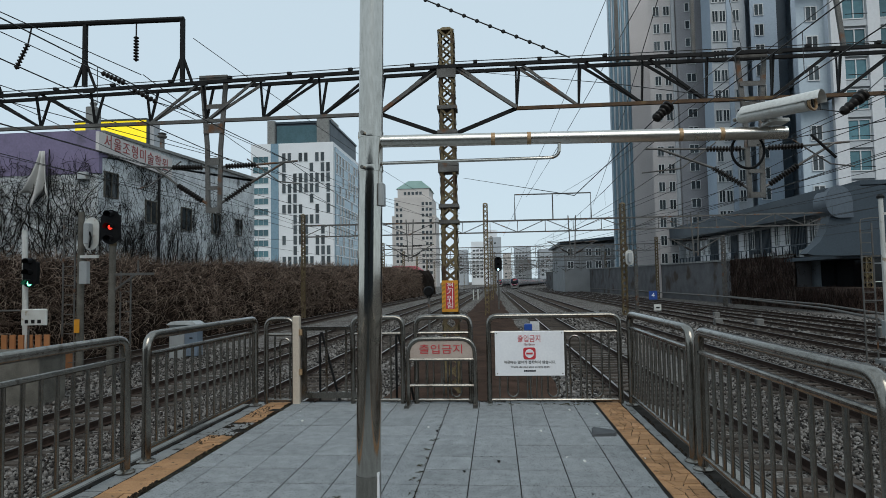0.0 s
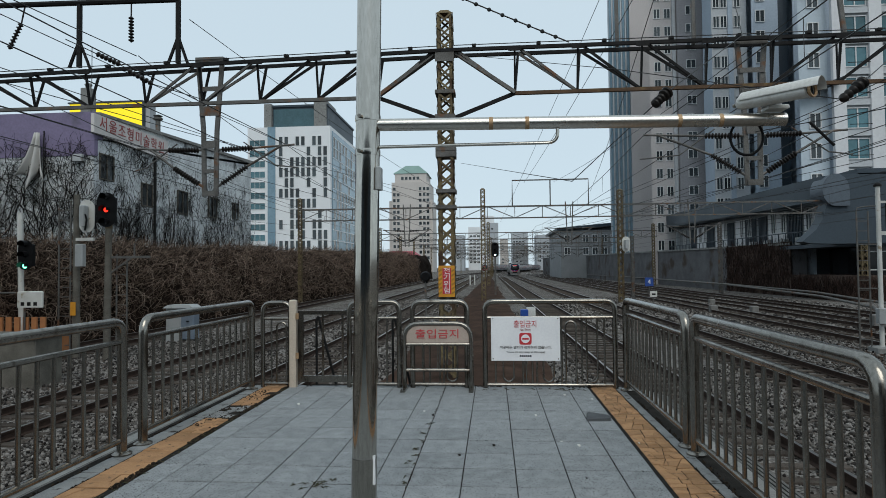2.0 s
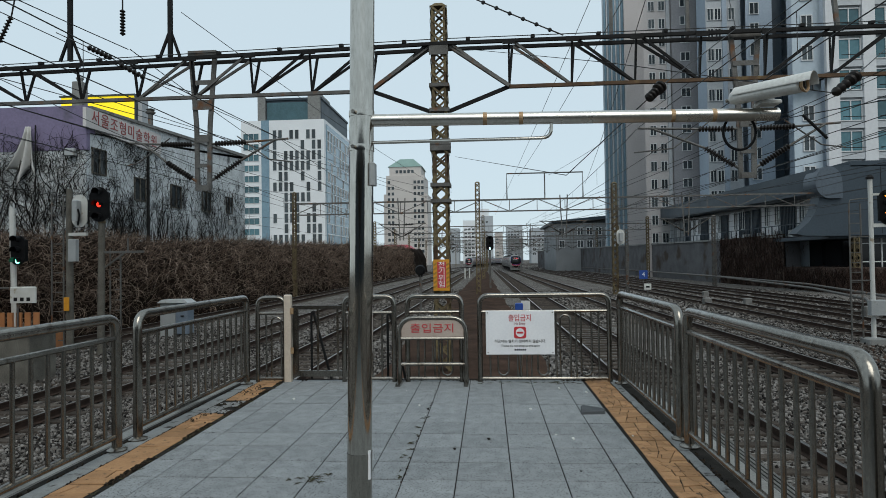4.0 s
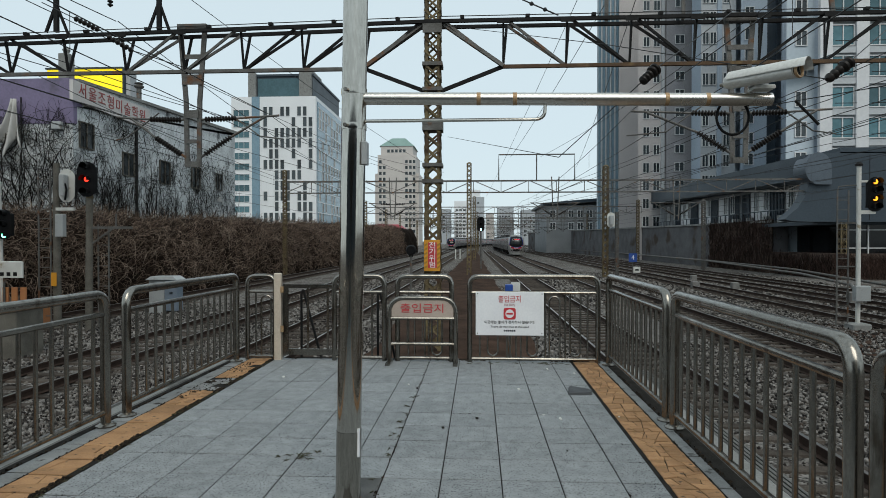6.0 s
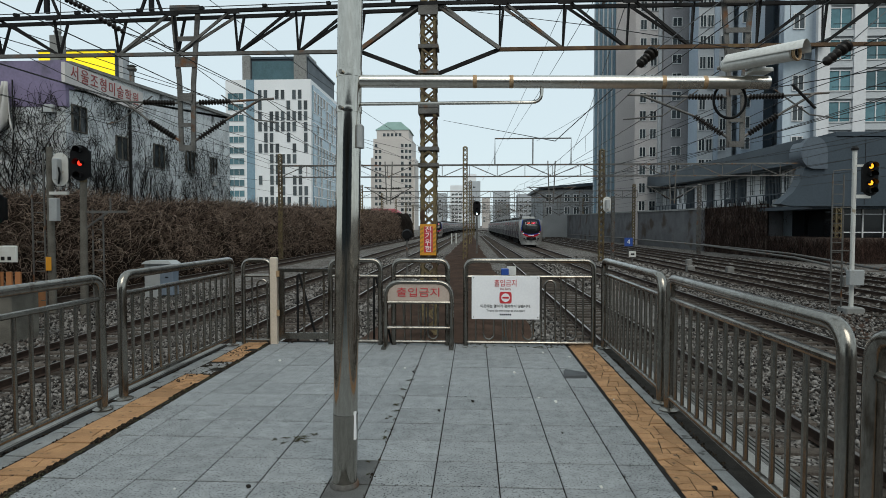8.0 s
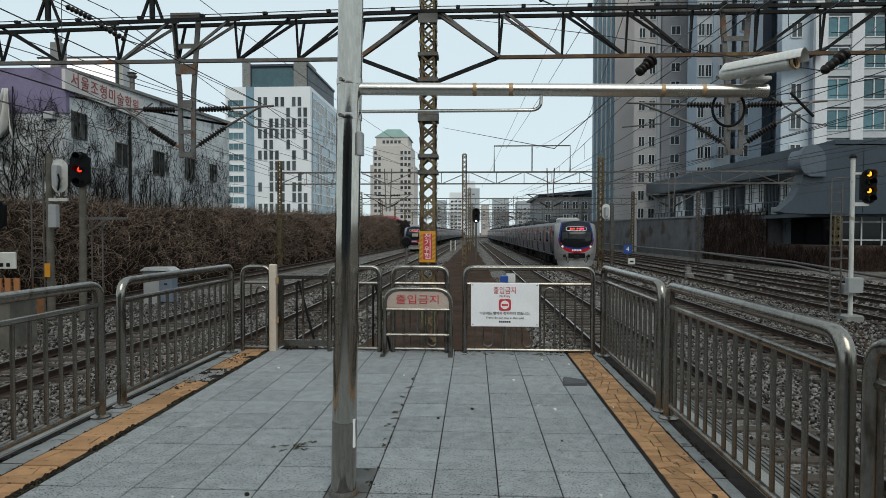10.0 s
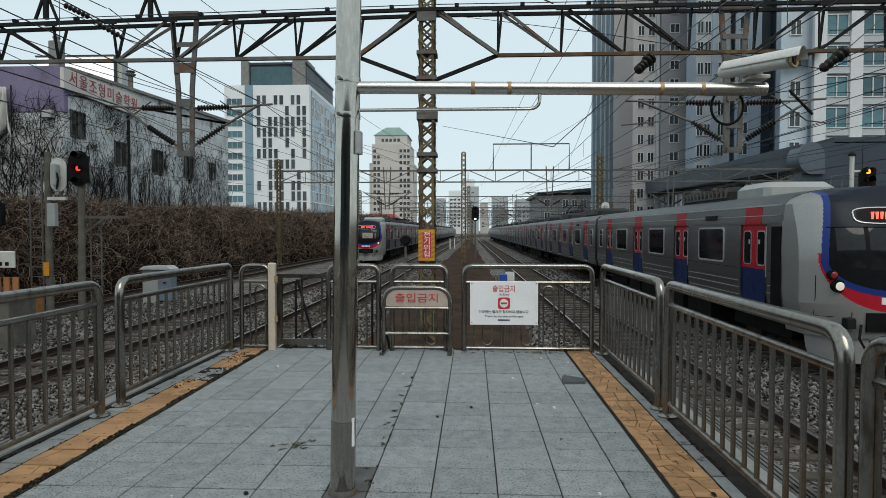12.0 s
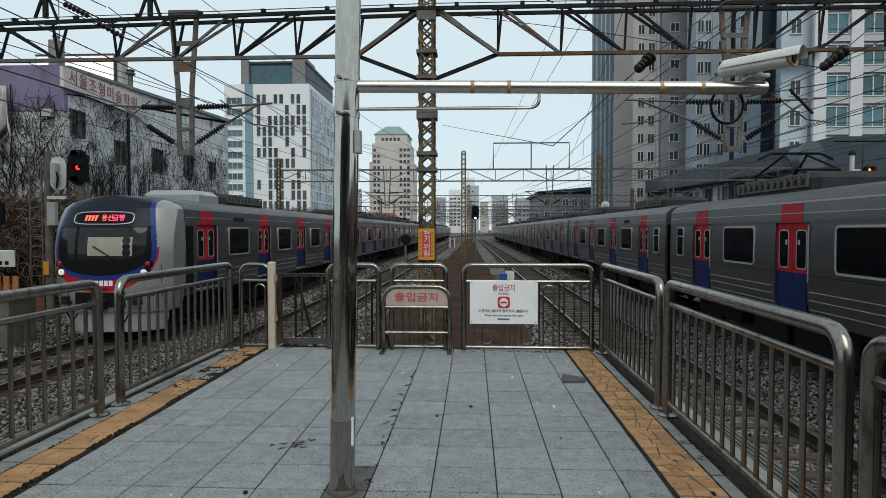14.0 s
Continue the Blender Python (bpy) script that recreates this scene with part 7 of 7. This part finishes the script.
part("panel", G().bevel_box(-15.5, 18.85, 0.42, -14.62, 18.95, 0.95, 0.03), WHITEPAINT, bp, "white slotted panel")
for i in range(3):
    part("slot", G().box(-15.35 + i * 0.22, 18.84, 0.48, -15.23 + i * 0.22, 18.852, 0.6), DARKSTEEL, bp)
part("rail", G().tube([(-16.8, 18.95, 0.9), (-15.3, 18.95, 0.9), (-15.3, 18.95, -0.5)], 0.035, 8), GALV, bp)

cb = thing("relay_cabinet", "grey trackside cabinet with a slate-blue door", "cabinet")
part("body", G().bevel_box(-13.5, 24.4, RAILZ - 0.3, -12.86, 24.95, 0.02, 0.02), GREYBOX, cb)
part("roof", G().loft([[(-13.58, 24.28, 0.02), (-12.26, 24.28, 0.02), (-12.26, 25.05, 0.02), (-13.58, 25.05, 0.02)], [(-13.4, 24.32, 0.15), (-12.45, 24.32, 0.16), (-12.45, 25.0, 0.16), (-13.4, 25.0, 0.15)]]), GREYBOX, cb)
dr = part("door", G().bevel_box(-12.85, 24.42, RAILZ - 0.1, -12.32, 24.93, 0.02, 0.01), BLUEBOX, cb, "slate-blue door")
part("handle", G().box(-12.62, 24.38, -0.55, -12.50, 24.42, -0.50), BLACK, dr)
cx = thing("concrete_box", "weathered concrete cable box standing in the ballast", "concrete box")
part("body", G().bevel_box(-13.6, 14.6, RAILZ - 0.3, -11.5, 15.6, -0.12, 0.03), OLDPOST, cx)
part("lid", G().bevel_box(-13.65, 14.55, -0.12, -11.45, 15.65, -0.02, 0.02), OLDPOST, cx)

s5 = thing("railway_signal", "slim distant signal showing a bluish white lamp", "signal")
part("post", G().tube([(0.25, 62, RAILZ - 0.2), (0.25, 62, 2.7)], 0.09, 10), GALV, s5)
signal_head(s5, 0.25, 61.9, 3.3, 0.75, 1.5, (None, None, LAMPCYAN))
s6 = thing("dwarf_signal", "short black-headed signal on a grey post between the tracks", "signal")
part("post", G().tube([(-3.3, 30, RAILZ - 0.2), (-3.3, 30, 0.9)], 0.06, 10), GALV, s6)
part("head", G().disc_stack((-3.3, 29.8, 1.15), (-3.3, 30.15, 1.15), (0.2, 0.26, 0.26, 0.16), 18), BLACK, s6)
part("neck", G().box(-3.4, 29.95, 0.82, -3.2, 30.05, 1.0), BLACK, s6)
s7 = thing("railway_signal", "rear of a white oval signal on a lattice post", "signal")
lattice_mast(s7, 10.9, 49.0, RAILZ - 0.3, 3.9, 0.22, GALV, 0.3, False)
signal_head(s7, 10.4, 48.8, 3.25, 0.62, 1.2, (), WHITEPAINT)
part("rear_case", G().bevel_box(10.25, 48.45, 2.9, 10.55, 48.75, 3.6, 0.03), GREYBOX, s7)
sg = thing("track_sign", "blue number board on a thin post beside a track", "sign")
part("plate", G().box(14.0, 58.0, -0.35, 14.75, 58.05, 0.45), BLUE, sg)
words("number", "4", 0.6, SIGNWHITE, sg, pose(14.37, 57.98, 0.05))
part("post", G().tube([(14.37, 58.1, RAILZ - 0.2), (14.37, 58.1, -0.35)], 0.04, 6), GALV, sg)
sg2 = thing("track_sign", "small white shunting board beside a track", "sign")
part("plate", G().box(11.5, 46.2, -0.75, 12.0, 46.25, -0.3), WHITEPAINT, sg2)
part("arrow", G().box(11.62, 46.18, -0.6, 11.88, 46.2, -0.48), DARKSTEEL, sg2)
part("post", G().tube([(11.75, 46.3, RAILZ - 0.2), (11.75, 46.3, -0.75)], 0.04, 6), GALV, sg2)
for x, y, z, w in ((17.9, 30.0, -0.8, 0.45), (13.6, 39, -0.92, 0.35), (15.6, 38, -0.9, 0.32), (15.9, 46, -0.9, 0.3)):
    b = solid("point_machine", G().bevel_box(x - w, y - 0.2, RAILZ - 0.25, x + w * 0.3, y + 0.2, z, 0.04), SMALLBOX, "grey track equipment box on the ballast", "box", "track equipment boxes")
for x, y in ((-3.7, 100), (-3.0, 101)):
    solid("marker_post", G().bevel_box(x - 0.1, y, RAILZ - 0.2, x + 0.1, y + 0.1, 0.3, 0.02), WHITEPAINT, "short white marker post between the tracks", "post", "marker posts")
for x, y, top in ((22.2, 62, 5.6),):
    m = thing("lattice_mast", "slim lattice steel mast beside the tracks", "mast", "trackside masts")
    lattice_mast(m, x, y, RAILZ - 0.3, top, 0.34, GALV, 0.4)

# ---- small things on the platform ----
solid("rubber_mat", G().loft([[(0.93, 6.40, 0.0), (1.18, 6.42, 0.0), (1.22, 6.62, 0.0), (0.98, 6.72, 0.0)], [(0.94, 6.41, 0.022), (1.17, 6.43, 0.03), (1.21, 6.61, 0.018), (0.99, 6.70, 0.03)]]), material("dark_rubber", (0.06, 0.065, 0.07), (0.04, 0.042, 0.045), 0.7), "dark slate-coloured plate lying on the platform", "plate")
rr = random.Random(77)
for i in range(26):
    x, y, s = rr.uniform(-2.6, 1.5), rr.uniform(3.2, 7.8), rr.uniform(0.006, 0.022)
    solid("litter_scrap", G().disc_stack((x, y, 0), (x + s * 0.6, y, s * 0.7), (s, s * 0.8, s * 0.3), 6), WHITEPAINT if i % 3 else GROUT, "small scrap of litter on the platform", "litter", "litter scraps")
g = G()
for x, y, r, n in [(rr.gauss(-0.68, 0.04), rr.uniform(4.5, 6.3), 0.03, 5) for _ in range(16)] + [(rr.gauss(-1.33, 0.09), rr.gauss(4.45, 0.05), 0.035, 6) for _ in range(10)] + [(rr.uniform(-0.2, 1.2), 8.02 + rr.uniform(-0.05, 0.06), 0.03, 5) for _ in range(22)] + [(-2.76 + rr.uniform(-0.03, 0.03), rr.uniform(2.5, 8), 0.025, 4) for _ in range(70)] + [(rr.gauss(-0.66, 0.03), rr.uniform(3.2, 4.1), 0.02, 4) for _ in range(6)]:
    for k in range(n):
        a = rr.uniform(0, 6.28)
        L = r * rr.uniform(0.6, 1.6)
        g.tube([(x, y, 0), (x + L * 0.5 * math.cos(a), y + L * 0.5 * math.sin(a), 0.008), (x + L * math.cos(a), y + L * math.sin(a), 0.003)], [0.003, 0.003, 0.001], 3, False)
tagged(new("dry_moss", g.mesh("dry_moss", island_material("moss", ((0.03, 0.03, 0.02), (0.07, 0.06, 0.04), (0.05, 0.06, 0.03))), 0)), "dry moss and weeds in the joints of the paving", "plant", kind="stuff")

# ---- paving ----
COLS = (-2.75, -2.52, -2.13, -1.74, -1.34, -0.905, -0.645, -0.25, 0.155, 0.545, 0.952, 1.218)
TILE = 0.395
tile_meshes = {}


def tile(x0, x1, y0, y1, mat, name, z=0.0, tilt=0.0):
    key = (round(x1 - x0, 3), round(y1 - y0, 3), mat.name)
    if key not in tile_meshes:
        a, b, e = (x1 - x0) / 2 - 0.004, (y1 - y0) / 2 - 0.0065, 0.003
        tile_meshes[key] = G().loft([[(-a, -b, -0.04), (a, -b, -0.04), (a, b, -0.04), (-a, b, -0.04)], [(-a, -b, -e), (a, -b, -e), (a, b, -e), (-a, b, -e)], [(-a + e, -b + e, 0), (a - e, -b + e, 0), (a - e, b - e, 0), (-a + e, b - e, 0)]]).mesh(name, mat, 0)
    ob = part(name, tile_meshes[key], None, platform)
    ob.matrix_basis = pose((x0 + x1) / 2, (y0 + y1) / 2, z, tilt, tilt * 0.7, 0)


rr = random.Random(2)
ROW = 8.44
for i in range(21):
    y1 = ROW - i * TILE
    for c in range(len(COLS) - 1):
        if y1 < 0.4:
            continue
        tile(COLS[c], COLS[c + 1], y1 - TILE, min(y1, 8.24), GRANITE_DARK if 3.4 < y1 < 4.15 and c == 5 else GRANITE, "tile", rr.uniform(-0.0018, 0.0012), rr.uniform(-0.14, 0.14))
g = G()
for i in range(20):
    y1 = ROW - (i + 21) * TILE
    for c in range(len(COLS) - 1):
        g.box(COLS[c] + 0.002, y1 - TILE + 0.002, -0.04, COLS[c + 1] - 0.002, y1 - 0.002, 0)
tagged(part("tiles_behind", g, GRANITE, platform), kind="stuff")


def cut(poly, p, d):
    """Split a convex outline by the line through p along d."""
    side = [(x - p[0]) * d[1] - (y - p[1]) * d[0] for x, y in poly]
    a, b = [], []
    for k in range(len(poly)):
        q, r, sq, sr = poly[k], poly[(k + 1) % len(poly)], side[k], side[(k + 1) % len(poly)]
        (a if sq >= 0 else b).append(q)
        if sq * sr < 0:
            t = sq / (sq - sr)
            m = (q[0] + (r[0] - q[0]) * t, q[1] + (r[1] - q[1]) * t)
            a.append(m)
            b.append(m)
    return [q for q in (a, b) if len(q) > 2]


def area(poly):
    return abs(sum(poly[k - 1][0] * poly[k][1] - poly[k][0] * poly[k - 1][1] for k in range(len(poly)))) / 2


def broken_tile(x0, x1, y0, y1, cuts, mat, name, lost=0.0):
    """A thin tile cracked into pieces that have shifted a little."""
    g = 0.003
    pieces = [[(x0 + g, y0 + g), (x1 - g, y0 + g), (x1 - g, y1 - g), (x0 + g, y1 - g)]]
    for k in range(cuts):
        big = max(pieces, key=area)
        pieces.remove(big)
        cx, cy = sum(q[0] for q in big) / len(big), sum(q[1] for q in big) / len(big)
        w, h = max(q[0] for q in big) - min(q[0] for q in big), max(q[1] for q in big) - min(q[1] for q in big)
        a = (math.pi / 2 if w > h else 0) + rr.uniform(-0.42, 0.42)
        pieces += cut(big, (cx + rr.uniform(-0.2, 0.2) * w, cy + rr.uniform(-0.2, 0.2) * h), (math.cos(a), math.sin(a)))
    for poly in pieces:
        if cuts and rr.random() < lost:
            continue
        cx, cy = sum(q[0] for q in poly) / len(poly), sum(q[1] for q in poly) / len(poly)
        size = max(0.03, math.sqrt(area(poly)))
        k0 = 1 - (0.0014 + rr.uniform(0, 0.0025)) * 2 / size if cuts else 0.995
        ring = lambda k, z: [((x - cx) * k, (y - cy) * k, z) for x, y in poly]
        if sum(poly[k - 1][0] * poly[k][1] - poly[k][0] * poly[k - 1][1] for k in range(len(poly))) < 0:
            poly.reverse()
        ob = part(name, G().loft([ring(k0, -0.03), ring(k0, -0.003), ring(k0 - 0.006 / size, 0)]).mesh(name, mat, 0), None, platform)
        ob.matrix_basis = pose(cx, cy, rr.uniform(-0.004, 0.003), rr.uniform(-0.8, 0.8), rr.uniform(-0.8, 0.8), rr.uniform(-0.8, 0.8) if cuts else 0)


for i in range(26):
    y1 = 8.22 - i * 0.30
    broken_tile(1.245, 1.553, y1 - 0.30, y1, rr.choice((7, 9, 11, 13) if y1 > 4.5 else (5, 7, 9)), TACTILE, "ochre_tile")
    if 6.6 < y1 < 7.3:
        broken_tile(-3.10, -2.81, y1 - 0.30, y1, 4, KERB, "kerb_stone", 0.2)
    else:
        broken_tile(-3.10, -2.81, y1 - 0.30, y1, rr.choice((5, 7)) if y1 > 5.9 else rr.choice((0, 0, 2, 4)), TACTILE, "ochre_tile", 0.08 if y1 > 5.9 else 0)
for i in range(14):
    y1 = 8.25 - i * 0.6
    tile(1.56, 1.655, y1 - 0.6, y1, KERB, "kerb_stone", rr.uniform(-0.004, 0.0), rr.uniform(-0.2, 0.2))
    tile(1.668, 1.785, y1 - 0.6, y1, RIBBED, "kerb_stone", -0.012, 0)
    tile(-3.275, -3.107, y1 - 0.6, y1, KERB, "kerb_stone", rr.uniform(-0.006, 0.0), rr.uniform(-0.3, 0.3))
    tile(-3.355, -3.287, y1 - 0.6, y1, RIBBED, "kerb_stone", -0.012, 0)
for x0, x1, mat, name in ((1.245, 1.553, TACTILE, "ochre_tiles_behind"), (-3.10, -2.81, TACTILE, "ochre_tiles_behind"), (1.56, 1.655, KERB, "kerb_behind"), (-3.275, -3.107, KERB, "kerb_behind")):
    g = G()
    end = 0.42 if mat is TACTILE else -0.15
    for i in range(28):
        g.box(x0, end - 0.3 * (i + 1) + 0.004, -0.03, x1, end - 0.3 * i - 0.004, -0.001)
    tagged(part(name, g, mat, platform), kind="stuff")
# soil and rotten moss gathered along the edges
g = G()
for x0, x1, y0, y1, n, r in ((-2.82, -2.762, 2.4, 8.1, 2400, 0.0075), (-3.11, -3.09, 2.4, 8.1, 160, 0.006), (1.555, 1.565, 2.2, 8.2, 120, 0.005), (1.645, 1.685, 2.2, 8.2, 420, 0.007), (-3.295, -3.265, 2.4, 8.1, 420, 0.008), (-2.6, 1.6, 8.17, 8.27, 700, 0.010), (-0.66, -0.63, 2.6, 8.1, 110, 0.007), (0.945, 0.96, 2.6, 8.1, 60, 0.005), (-3.1, -2.8, 6.0, 7.9, 240, 0.009)):
    for k in range(n):
        x, y, q = rr.uniform(x0, x1), rr.uniform(y0, y1), r * rr.uniform(0.5, 1.6)
        if noise.noise((x * 2, y * 2.3, 9)) < -0.12:
            continue
        a = rr.uniform(0, 6.28)
        b = [(x + q * rr.uniform(0.6, 1.4) * math.cos(a + t), y + q * rr.uniform(0.6, 1.4) * math.sin(a + t), -0.005) for t in (0, 1.57, 3.14, 4.71)]
        g.loft([b, [(x + (v[0] - x) * 0.55, y + (v[1] - y) * 0.55, q * rr.uniform(0.3, 0.9)) for v in b]])
tagged(new("soil_crumbs", g.mesh("soil_crumbs", SOIL, 0)), "dark soil and rotten moss along the paving edges", "soil", kind="stuff")
motions()
